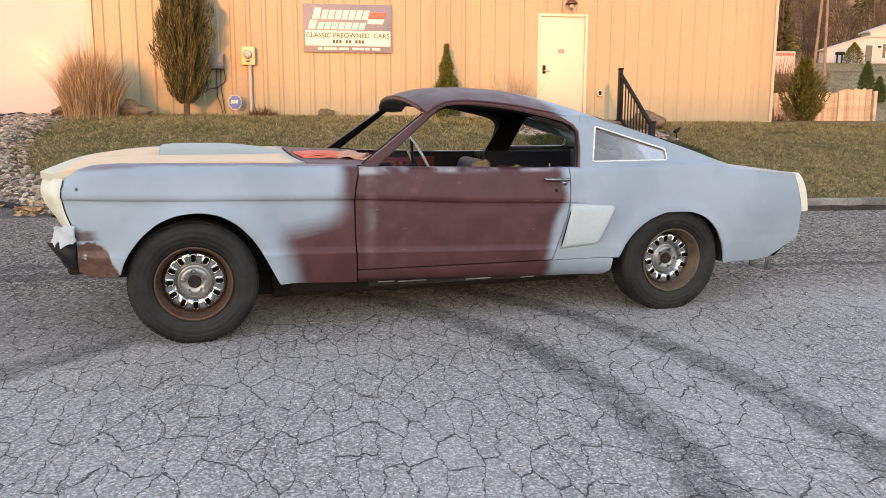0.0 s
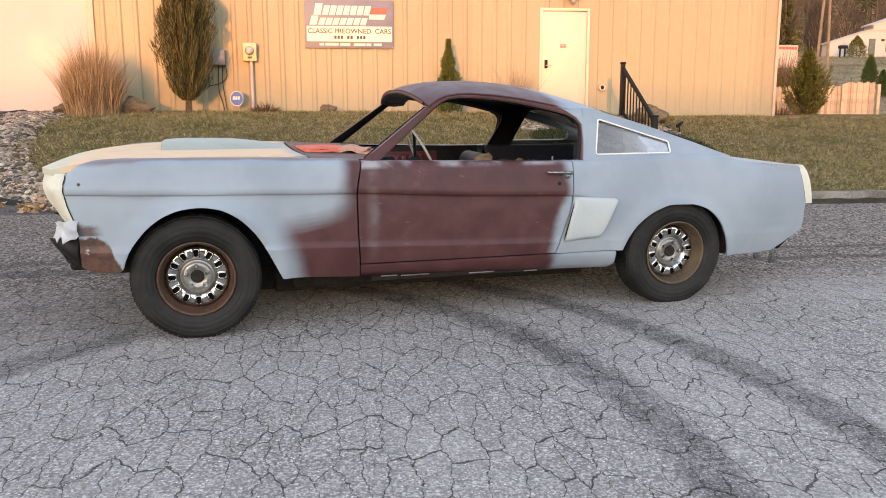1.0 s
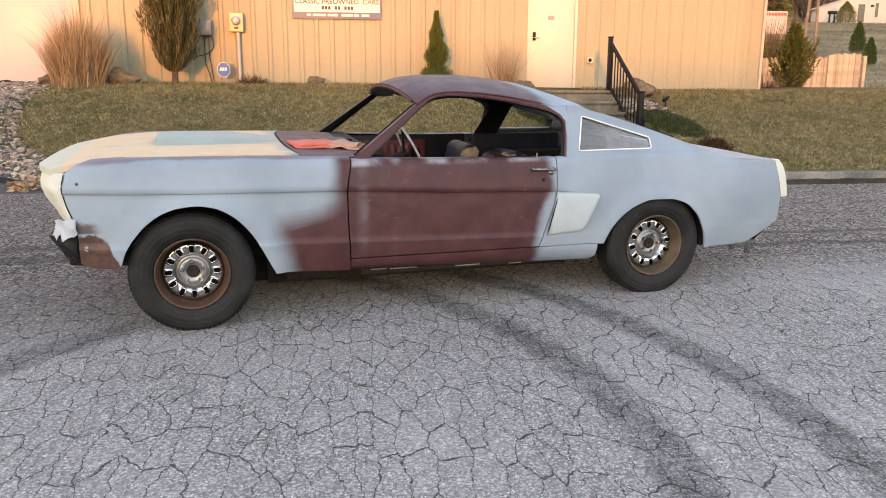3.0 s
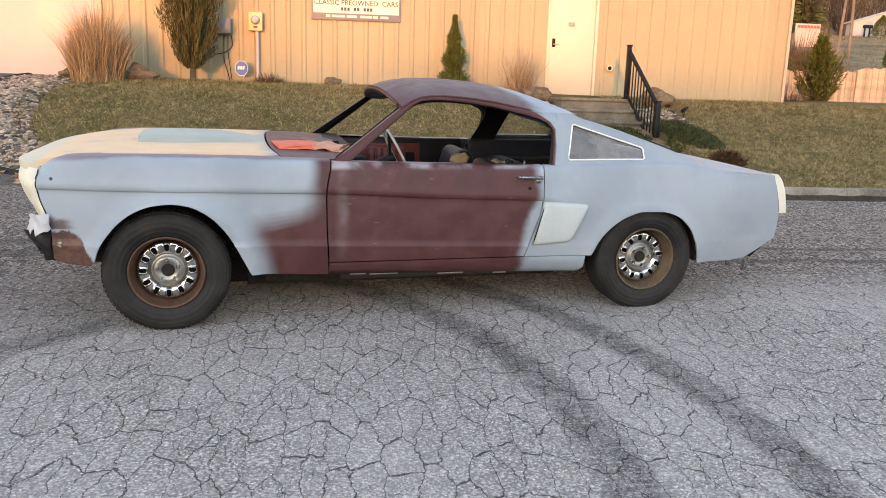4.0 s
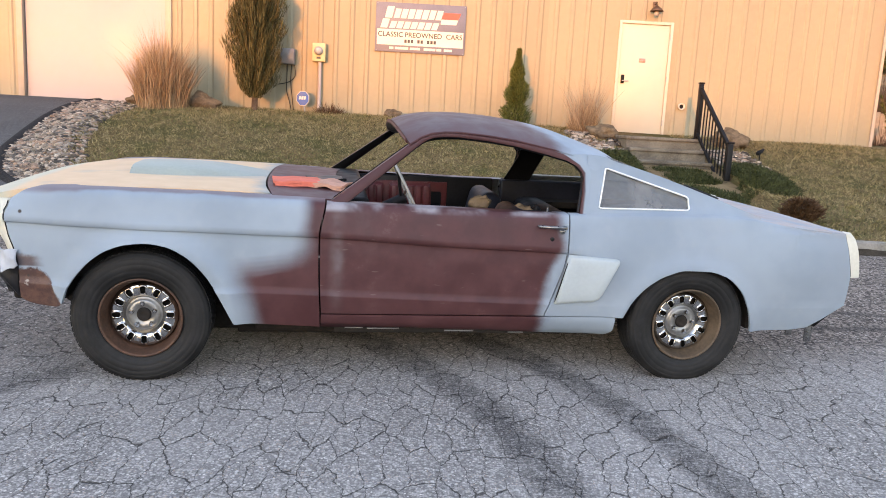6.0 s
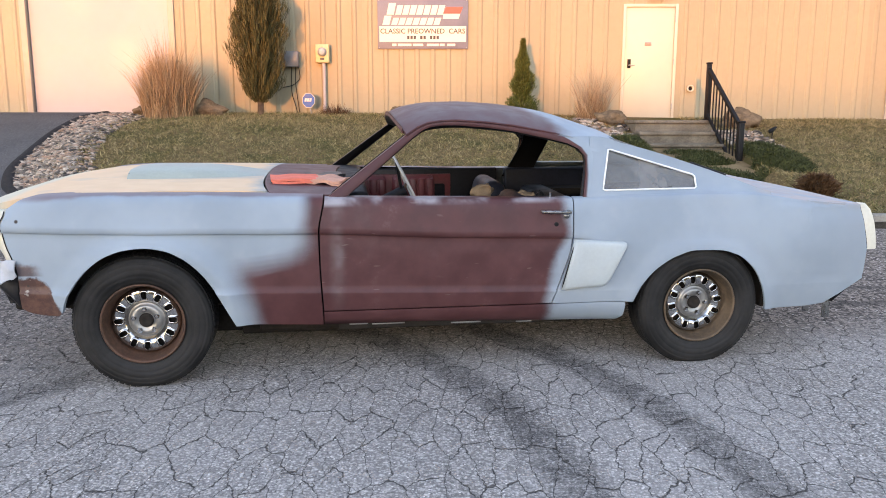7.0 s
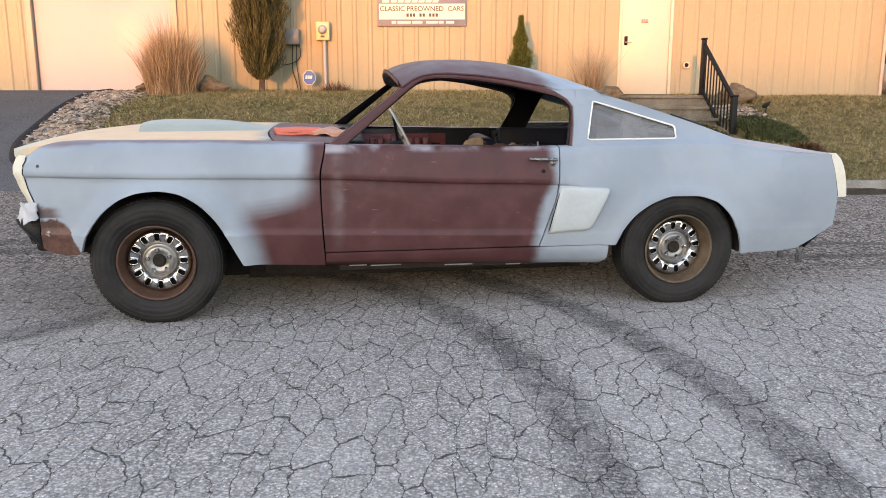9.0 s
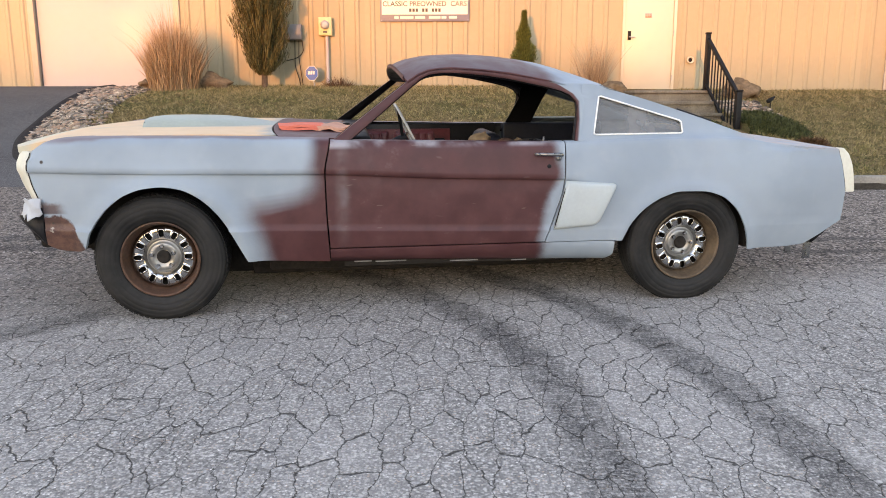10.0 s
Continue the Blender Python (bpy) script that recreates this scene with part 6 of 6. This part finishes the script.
# ---- plants ----
def blades(P, D, length, width, bend=0.0, segs=1, seed=0, curl=0.0):
    """Thin tapered leaves from points P along directions D."""
    rs = np.random.RandomState(seed)
    P, D = np.asarray(P, float), np.asarray(D, float)
    D /= np.linalg.norm(D, axis=1)[:, None]
    n = len(P)
    side = np.cross(D, rs.normal(size=(n, 3)))
    side /= np.linalg.norm(side, axis=1)[:, None] + 1e-9
    length = np.broadcast_to(length, n)[:, None]
    width = np.broadcast_to(width, n)[:, None]
    V, F = [], []
    droop = np.array([0, 0, -1.0])
    sway = rs.normal(size=(n, 3)) * (curl, curl, 0.3 * curl)
    pts = []
    for k in range(segs + 1):
        t = k / segs
        c = P + D * length * t + droop * (bend * length * t * t) + sway * (length * t * t)
        w = width * (1 - t) ** 0.7 * (1 if k < segs else 0)
        pts.append((c - side * w / 2, c + side * w / 2))
    stride = 2 * segs + 1
    arr = np.zeros((n, stride, 3))
    for k in range(segs):
        arr[:, 2 * k], arr[:, 2 * k + 1] = pts[k]
    arr[:, stride - 1] = pts[segs][0]
    base = np.arange(n) * stride
    faces = []
    for k in range(segs - 1):
        faces.append(np.stack([base + 2 * k, base + 2 * k + 1, base + 2 * k + 3, base + 2 * k + 2], 1))
    tri = np.stack([base + 2 * (segs - 1), base + 2 * (segs - 1) + 1, base + stride - 1], 1)
    return arr.reshape(-1, 3), [tuple(f) for q in faces for f in q.tolist()] + [tuple(f) for f in tri.tolist()]


def quick(name, V, F, material, parent=None, label="", kind="", category=""):
    me = bpy.data.meshes.new(name)
    me.from_pydata(V.tolist() if hasattr(V, "tolist") else V, [], F)
    me.update()
    return mesh_part(name, me, material, parent, label, False, category, kind)


rs = np.random.RandomState(11)
# lawn blades
N = 200000
y = KERB_Y + 0.15 + (16.15 - KERB_Y - 0.15) * rs.rand(N) ** 0.9
x = np.array([grass_edge(v) for v in y]) + rs.rand(N) * (15.5 - np.array([grass_edge(v) for v in y]))
keep = ~((x > 3.65) & (x < 5.1) & (y > 12.2)) & ~((x > 8.9) & (y > 15.8))
x, y = x[keep], y[keep]
P = np.array([(a, b, lawn_z(a, b) - 0.005) for a, b in zip(x, y)])
D = rs.normal(size=(len(P), 3)) * (0.75, 0.75, 0.2) + (0, 0, 0.9)
V, F = blades(P, D, rs.uniform(0.03, 0.11, len(P)), rs.uniform(0.006, 0.017, len(P)), 0.25, 1, 1)
quick("lawn_grass", V, F, M_lawn, None, "short winter lawn grass, green and straw", "stuff", "grass")


def clump(name, at, n, h, spread, material, label, w=0.012, seed=0, bend=0.45, r0=0.25, category="grass clump", curl=0.0, stray=0.16):
    rs = np.random.RandomState(seed)
    a, q = rs.rand(n) * 2 * np.pi, np.sqrt(rs.rand(n))
    P = np.stack([np.cos(a) * q * r0, np.sin(a) * q * r0, np.zeros(n)], 1)
    droopy = bend * (0.3 + 1.6 * q * rs.rand(n))
    D = np.stack([np.cos(a + rs.normal(size=n) * 0.4) * q * spread, np.sin(a + rs.normal(size=n) * 0.4) * q * spread, np.ones(n)], 1) + rs.normal(size=(n, 3)) * stray
    V, F = blades(P, D, h * rs.uniform(0.35, 1.12, n) * (1.1 - 0.42 * q), w * rs.uniform(0.6, 1.3, n), droopy[:, None], 5, seed, curl)
    ob = quick(name, V, F, material, None, label, category=category)
    ob.location = (at[0], at[1], at[2] - 0.07)
    return ob


tall_grass = clump("ornamental_grass", (-4.5, 15.15, bank_z(-4.5, 15.15)), 6000, 1.42, 0.0, M_dry, "tall dry tan ornamental grass clump", 0.012, 3, 0.16, 0.44, curl=0.17, stray=0.11)
seed_head = clump("seed_head", (0, 0, 0.07), 800, 1.62, 0.0, M_drystem, "", 0.011, 13, 0.03, 0.4, "", 0.1, 0.08)
seed_head.parent = tall_grass
clump("ornamental_grass", (3.30, 15.35, bank_z(3.3, 15.35)), 520, 1.35, 0.12, M_drystem, "sparse pale dry grass clump by the door", 0.013, 4, 0.16, 0.22, curl=0.15)
clump("dry_tuft", (3.28, 15.3, bank_z(3.28, 15.3)), 900, 0.6, 0.5, M_dry, "low dense brown dry grass tuft", 0.008, 14, 0.3, 0.2)
clump("twiggy_shrub", (-1.55, 15.85, bank_z(-1.55, 15.85)), 460, 0.34, 1.0, M_brownleaf, "low bare brown twiggy shrub", 0.014, 5, 0.1, 0.2)
clump("twiggy_shrub", (9.75, 16.9, 1.4), 220, 0.6, 0.9, M_bark, "low bare twiggy shrub at the corner", 0.012, 6, 0.1, 0.3)


def shrub(name, at, shape, height, n, material, label, leaf, width, up=1.0, trunk=0.05, seed=0, lump=0.12, clear=0.1, limbs=14, category="shrub"):
    """A trunk with limbs and a crown of many small sprays; shape gives the crown's radius by height, 0 to 1."""
    rs = np.random.RandomState(seed)
    ob = thing(name, at, label, category)
    bm = tube(bmesh.new(), [(0, 0, -0.1), (0.01, 0, clear * height), (0.0, 0.01, 0.55 * height), (0, 0, 0.92 * height)], [trunk * 1.2, trunk, trunk * 0.5, trunk * 0.1], 8)
    for k in range(limbs):
        a, t = rs.rand() * 6.28, 0.06 + 0.75 * rs.rand()
        r = 0.8 * S(t, shape)
        z = clear * height + t * (1 - clear) * height
        tube(bm, [(0, 0, z * 0.75), (0.5 * r * math.cos(a), 0.5 * r * math.sin(a), z * 0.88 + 0.06 * up), (r * math.cos(a), r * math.sin(a), z + 0.1 * up)], [trunk * 0.35, trunk * 0.22, trunk * 0.06], 5)
    part("trunk", bm, M_bark, ob)
    t = rs.rand(n) ** 0.85
    a = rs.rand(n) * 2 * np.pi
    q = np.sqrt(rs.uniform(0.12, 1.0, n))
    R = np.array([S(v, shape) for v in t])
    bumps = np.array([1 + lump * 2.2 * noise.noise((3 * math.cos(b), 3 * math.sin(b), 7 * v + seed)) for b, v in zip(a, t)])
    P = np.stack([np.cos(a) * R * q * bumps, np.sin(a) * R * q * bumps, clear * height + t * (1 - clear) * height], 1)
    out = np.stack([np.cos(a), np.sin(a), np.full(n, up)], 1) + rs.normal(size=(n, 3)) * 0.35
    V, F = blades(P, out, leaf * rs.uniform(0.5, 1.3, n), width * rs.uniform(0.6, 1.3, n), 0.1, 2, seed)
    quick("crown", V, F, material, ob)
    return ob


shrub("columnar_cypress", (-2.92, 15.55, bank_z(-2.92, 15.55)), [(0, 0.12), (0.1, 0.28), (0.25, 0.4), (0.5, 0.43), (0.75, 0.36), (0.9, 0.22), (1, 0.06)], 2.8, 22000, M_cypress, "tall columnar evergreen shrub with olive-brown sprays", 0.15, 0.013, 3.2, 0.055, 7, 0.36, 0.08, 26)
shrub("dwarf_spruce", (2.01, 15.5, bank_z(2.01, 15.5)), [(0, 0.24), (0.14, 0.265), (0.27, 0.13), (0.36, 0.2), (0.52, 0.165), (0.6, 0.1), (0.68, 0.11), (0.8, 0.05), (0.9, 0.015), (1, 0.002)], 1.38, 13000, M_conifer, "small dense conical evergreen by the wall", 0.07, 0.014, 1.3, 0.022, 8, 0.28, 0.03)


def spiky_tree(name, at, height, label, seed, material):
    """A young juniper: separate branches that reach up and out, each set with short sprays."""
    rs = np.random.RandomState(seed)
    ob = thing(name, at, label, "tree")
    bm = tube(bmesh.new(), [(0, 0, -0.1), (0.01, 0, 0.3 * height), (0, 0.01, 0.7 * height), (0, 0, height)], [0.05, 0.035, 0.015, 0.004], 8)
    P, D = [], []
    for k in range(130):
        t = (k / 130) ** 1.15 * 0.92
        a = k * 2.4 + rs.normal() * 0.3
        reach = S(t, [(0, 0.52), (0.1, 0.58), (0.3, 0.42), (0.5, 0.26), (0.75, 0.1), (1, 0.03)]) * rs.uniform(0.65, 1.2)
        rise = reach * rs.uniform(0.7, 1.5) + 0.06
        z = -0.1 + t * height * 0.88
        q = [(0, 0, z), (0.55 * reach * math.cos(a), 0.55 * reach * math.sin(a), z + 0.22 * rise), (reach * math.cos(a), reach * math.sin(a), z + rise)]
        tube(bm, q, [0.012, 0.007, 0.002], 4, False)
        for _ in range(105):
            u = rs.uniform(0.12, 1.0)
            c = Vector(q[0]).lerp(Vector(q[1]), u / 0.55) if u < 0.55 else Vector(q[1]).lerp(Vector(q[2]), (u - 0.55) / 0.45)
            P.append(tuple(c))
            D.append((math.cos(a) * 0.7 + rs.normal() * 0.5, math.sin(a) * 0.7 + rs.normal() * 0.5, 0.8 + rs.normal() * 0.3))
    part("trunk", bm, M_bark, ob)
    V, F = blades(P, D, rs.uniform(0.05, 0.17, len(P)), 0.02, 0.1, 2, seed)
    quick("crown", V, F, material, ob)
    return ob


spiky_tree("juniper_tree", (11.05, 18.0, 1.42), 1.85, "young spiky green juniper tree", 9, M_juniper)
shrub("low_shrub", (4.95, 9.95, bank_z(4.95, 9.95)), [(0, 0.16), (0.4, 0.22), (0.8, 0.17), (1, 0.06)], 0.25, 1800, M_brownleaf, "low round brown shrub on the bank", 0.07, 0.02, 0.8, 0.02, 12, 0.2, 0.02)


def carpet(name, cx, cy, rx, ry, n, h, label, seed, least=-9.0):
    rs = np.random.RandomState(seed)
    a, q = rs.rand(n) * 2 * np.pi, np.sqrt(rs.rand(n))
    X, Y = cx + rx * q * np.cos(a), cy + ry * q * np.sin(a)
    P = np.array([(u, v, max(lawn_z(u, v), least) + h * (1 - k * k) * (0.3 + 0.7 * w_) * (1 + 0.5 * noise.noise((u * 4, v * 4, seed)))) for u, v, k, w_ in zip(X, Y, q, rs.rand(n))])
    D = rs.normal(size=(n, 3)) + (0, -0.4, 0.7)
    V, F = blades(P, D, rs.uniform(0.04, 0.1, n), 0.016, 0.15, 2, seed)
    return quick(name, V, F, M_creeper, None, label, "", "ground cover")


carpet("creeping_juniper", 5.48, 12.45, 0.42, 1.0, 11000, 0.17, "spreading green creeping juniper beside the railing", 21)
carpet("creeping_juniper", 3.5, 12.7, 0.5, 0.7, 7000, 0.1, "spreading green creeping juniper beside the steps", 22)
carpet("creeping_juniper", 4.3, 11.75, 0.8, 0.55, 7000, 0.16, "dense creeping juniper below the steps", 24)
carpet("creeping_juniper", 4.3, 12.25, 0.78, 0.5, 10000, 0.2, "creeping juniper over the lowest step", 25, 0.44)
carpet("creeping_juniper", 4.4, 13.05, 0.58, 0.2, 3200, 0.09, "creeping juniper along a concrete tread", 26, 0.77)
carpet("creeping_juniper", 4.5, 12.72, 0.55, 0.36, 7000, 0.14, "green creeping juniper growing over the lower steps", 23, 0.66)

# ---- beyond the building ----
fence = thing("wood_fence", (0, 0, 0), "weathered tan wooden picket fence", "fence")
bm = boxed(-0.048, 0.048, -0.01, 0.01, -0.2, 0.80, 0.003)
for v in bm.verts:
    if v.co.z > 0.5:
        v.co.z -= abs(v.co.x) * 0.12
pick = None
k = 0
for i in range(72):
    x = 8.7 + i * 0.099
    tall = 0.0 if x < 14.75 else 0.12
    yy = 22 - (0.0 if x < 14.75 else 0.03)
    if pick is None:
        ob = part("picket", bm, M_wood, fence, smooth=False)
        pick = ob.data
    else:
        ob = new("picket", pick)
        ob.parent = fence
    ob.location = (x, yy + 0.01 * (i % 2), 1.5 + 0.012 * (x - 12) + 0.02 * math.sin(i * 2.3))
    ob.scale = (1, 1, 1 + tall)
for z in (1.7, 2.1):
    part("fence_rail", bar((8.6, 22.04, z), (15.9, 22.04, z + 0.08), 0.05), M_wood, fence, smooth=False)
for x in (8.8, 11.1, 13.4, 14.75, 15.9):
    part("fence_post", boxed(x - 0.05, x + 0.05, 21.95, 22.05, 1.3, 2.2 if x < 14 else 2.38), M_wood, fence, smooth=False)


def cone_bush(at, h, r, seed, lab):
    return shrub("cone_evergreen", at, [(0, r), (0.3, r * 1.05), (0.7, r * 0.6), (1, 0.02)], h, 5000, M_juniper, lab, 0.1 * h / 1.5, 0.035 * h / 1.5, 0.9, 0.05, seed, 0.15, 0.02, 8, "shrub")


def gz(x, y):
    return far_z(x, y)


def place(px_x, y):
    """Sideways place at a depth for an angle seen from the walk's start."""
    return 0.058 + px_x * (y - 0.643)


cone_bush((41.75, 58, gz(41.75, 58)), max(1.5, 6.8 - gz(41.75, 58)), 0.52, 31, "dark conical evergreen beyond the fence")
cone_bush((36.95, 50, gz(36.95, 50)), max(1.2, 5.0 - gz(36.95, 50)), 0.42, 32, "dark rounded evergreen beyond the fence")
cone_bush((67.2, 96, gz(67.2, 96)), max(1.5, 13.0 - gz(67.2, 96)), 1.2, 33, "round evergreen beside the white house")

M_house = dull("house_white", (0.31, 0.31, 0.325), 0.7, vary=0.05, scale=1)
M_roofdark = dull("house_roof", (0.27, 0.27, 0.28), 0.7, vary=0.1, scale=1)
M_pane = dull("dark_pane", (0.03, 0.03, 0.035), 0.2)
hz = gz(72, 100) - 0.2
HB = 10.9
house = thing("white_house", (0, 0, 0), "white house with a low sloping wing", "house")


def gabled(pts, y0, y1):
    bm = bmesh.new()
    a, b = [bm.verts.new((x, y0, z)) for x, z in pts], [bm.verts.new((x, y1, z)) for x, z in pts]
    bm.faces.new(a)
    bm.faces.new(b[::-1])
    for i in range(len(pts)):
        k = (i + 1) % len(pts)
        bm.faces.new((a[i], b[i], b[k], a[k]))
    bmesh.ops.recalc_face_normals(bm, faces=bm.faces[:])
    return bm


base = min(hz, HB) - 0.6
part("wall", gabled([(75.2, base), (97, base), (97, 15.7), (86, 19.2), (75.2, 15.7)], 104, 106), M_house, house, smooth=False)
part("wing_wall", gabled([(65.9, base), (84, base), (84, 14.35), (71.6, 14.3), (65.9, 12.6)], 100, 101.6), M_house, house, smooth=False)
bm = sheet(bmesh.new(), [[(74.8, y, 15.65), (86, y, 19.35), (97.4, y, 15.65)] for y in (103.8, 106.2)])
part("roof", thick(bm, (0, 0, -0.2)), M_roofdark, house, smooth=False)
bm = sheet(bmesh.new(), [[(65.5, y, 12.56), (71.6, y, 14.4), (84.2, y, 14.46)] for y in (99.85, 101.7)])
part("wing_roof", thick(bm, (0, 0, -0.14)), M_roofdark, house, smooth=False)
part("door", boxed(71.75, 72.7, 99.93, 100.02, HB, 13.2), M_pane, house, smooth=False)
for x0, x1 in ((71.5, 71.72), (72.73, 72.95)):
    part("door_frame", boxed(x0, x1, 99.95, 100.03, HB, 13.3), M_white, house, smooth=False)
for x0, x1, z0, z1 in ((74.3, 74.75, 11.5, 13.4), (79.0, 79.5, 11.5, 13.4)):
    w_ = part("window", boxed(x0, x1, 99.94, 100.02, z0, z1), M_pane, house, smooth=False)
    part("window_frame", boxed(x0 - 0.15, x1 + 0.15, 99.96, 100.01, z0 - 0.15, z1 + 0.15), M_white, w_, smooth=False)
part("porch_lamp", boxed(73.6, 73.95, 99.8, 100.02, 12.9, 13.15), M_black_metal, house, smooth=False)
stand = thing("mailbox_stand", (62.5, 92, gz(62.5, 92)), "black mailbox on two posts by the house", "mailbox")
part("mailbox", boxed(-0.55, 0.55, -0.25, 0.25, 1.1, 1.5, 0.08), M_black_metal, stand)
for x in (-0.35, 0.3):
    part("post", boxed(x - 0.07, x + 0.07, -0.07, 0.07, -0.3, 1.12), M_black_metal, stand, smooth=False)

bb = thing("roadside_sign", (0, 0, 0), "white roadside sign with red lettering bars", "sign")
bz = gz(35.6, 60)
M_signboard = dull("sign_board", (0.36, 0.3, 0.27), 0.6, vary=0.15, scale=3)
part("panel", boxed(34.6, 36.7, 60, 60.12, 5.95, 7.75, 0.02), M_signboard, bb)
part("post", boxed(34.9, 35.1, 60.0, 60.2, bz - 0.3, 5.95), M_wood, bb, smooth=False)
part("post", boxed(36.2, 36.4, 60.0, 60.2, bz - 0.3, 5.95), M_wood, bb, smooth=False)
for k in range(7):
    part("word_bar", boxed(34.75 + k * 0.27, 34.97 + k * 0.27, 59.97, 60.01, 7.4, 7.62), M_signred, bb, smooth=False)
for x, lean in ((38.3, 0.6), (39.42, -0.38)):
    gzz = gz(x, 60)
    po = thing("utility_pole", (x, 60, gzz), "weathered wooden utility pole", "pole", "poles on the slope")
    part("shaft", tube(bmesh.new(), [(0, 0, -0.5), (lean * 0.5, 0, 5.5), (lean, 0, 11)], [0.12, 0.105, 0.085], 10), M_pole, po)
    part("crossarm", boxed(lean - 0.9, lean + 0.9, -0.08, 0.04, 9.9, 10.02), M_pole, po, smooth=False)
    for k in (-0.7, 0.0, 0.7):
        part("insulator", boxed(lean + k - 0.05, lean + k + 0.05, -0.06, 0.02, 10.02, 10.18, 0.02), M_grey_metal, po)

# bare bushes behind the fence
for x, y, n, h, sd_ in ((17.4, 30, 1300, 3.3, 41), (19.2, 31, 900, 2.4, 42), (16.6, 29, 1100, 2.9, 43), (21.5, 33, 700, 1.8, 44)):
    clump("bare_bush", (x, y, gz(x, y)), n, h, 0.35, M_bark, "bare brown bush behind the fence", 0.03, sd_, 0.1, 0.5)
# fallen leaves at the foot of the stones
rs = np.random.RandomState(29)
n = 260
X, Y = -3.15 + 0.28 * rs.normal(size=n), 9.45 + 0.22 * rs.normal(size=n)
P = np.array([(a, b, (lot_z(a, b) if b < KERB_Y else bed_z(a, b)) + 0.03) for a, b in zip(X, Y)])
V, F = blades(P, rs.normal(size=(n, 3)) * (1, 1, 0.25), rs.uniform(0.05, 0.1, n), 0.05, 0.0, 2, 7)
quick("fallen_leaves", V, F, M_leaf, None, "curled orange-brown fallen leaves by the stones", "stuff", "leaves")
# rough brush on the slope
M_brush = leafy("slope_brush", (0.09, 0.055, 0.03), (0.26, 0.17, 0.08), (0.12, 0.12, 0.045))
rs = np.random.RandomState(17)
n = 60000
X, Y = rs.uniform(14, 100, n), rs.uniform(24, 108, n)
P = np.array([(a, b, gz(a, b)) for a, b in zip(X, Y)])
V, F = blades(P, rs.normal(size=(n, 3)) * 0.5 + (0, 0, 1), rs.uniform(0.1, 0.35, n) * (0.4 + Y / 90), rs.uniform(0.02, 0.06, n), 0.3, 1, 3)
quick("hillside_brush", V, F, M_brush, None, "dry brown brush and grass on the slope", "stuff", "brush")

# woods on the hills
rs = np.random.RandomState(5)
Vb, Fb, Vp, Fp, Vt, Ft = [], [], [], [], [], []


def add(VV, FF, V, F):
    o = len(VV)
    VV += V.tolist() if hasattr(V, "tolist") else V
    FF += [tuple(o + i for i in f) for f in F]


for k in range(210):
    x, y = rs.uniform(35, 190), rs.uniform(118, 210)
    if k < 46:
        x, y = rs.uniform(38, 66), rs.uniform(108, 128)
    z0, h = gz(x, y), rs.uniform(9, 16)
    pine = rs.rand() < (0.7 if k < 46 and x < 58 else 0.38)
    if k < 46:
        h = rs.uniform(9, 12.5)
    n = 560
    t, a = rs.rand(n), rs.rand(n) * 6.283
    if pine:
        R = 2.6 * (1 - t) ** 0.8 + 0.2
        P = np.stack([x + np.cos(a) * R * rs.rand(n) ** 0.5, y + np.sin(a) * R * 0.8, z0 + h * (0.15 + 0.85 * t)], 1)
        V, F = blades(P, np.stack([np.cos(a), np.sin(a), rs.normal(size=n) * 0.3], 1), 1.1, 0.5, 0.2, 1, k)
        add(Vp, Fp, V, F)
    else:
        R = 3.0 * np.sin(np.pi * np.clip(t * 0.85 + 0.12, 0, 1))
        P = np.stack([x + np.cos(a) * R * rs.rand(n) ** 0.5 * 0.6, y + np.sin(a) * R * 0.6, z0 + h * (0.22 + 0.72 * t)], 1)
        V, F = blades(P, np.stack([np.cos(a) * 0.8, np.sin(a) * 0.8, 1.0 + rs.rand(n)], 1), 2.0, 0.075, 0.0, 1, k)
        add(Vb, Fb, V, F)
    bm = tube(bmesh.new(), [(x, y, z0 - 1), (x, y, z0 + h * 0.6), (x, y, z0 + h * 0.9)], [0.22, 0.14, 0.03], 5, False)
    bm.verts.index_update()
    add(Vt, Ft, [tuple(v.co) for v in bm.verts], [[v.index for v in f.verts] for f in bm.faces])
    bm.free()
woods = thing("far_woods", (0, 0, 0), "bare winter woods with dark pines on the hill", "woods", kind="stuff")
quick("bare_branches", Vb, Fb, M_woods, woods, kind="stuff")
quick("pine_crowns", Vp, Fp, M_pines, woods, kind="stuff")
quick("trunks", Vt, Ft, M_bark, woods, kind="stuff")
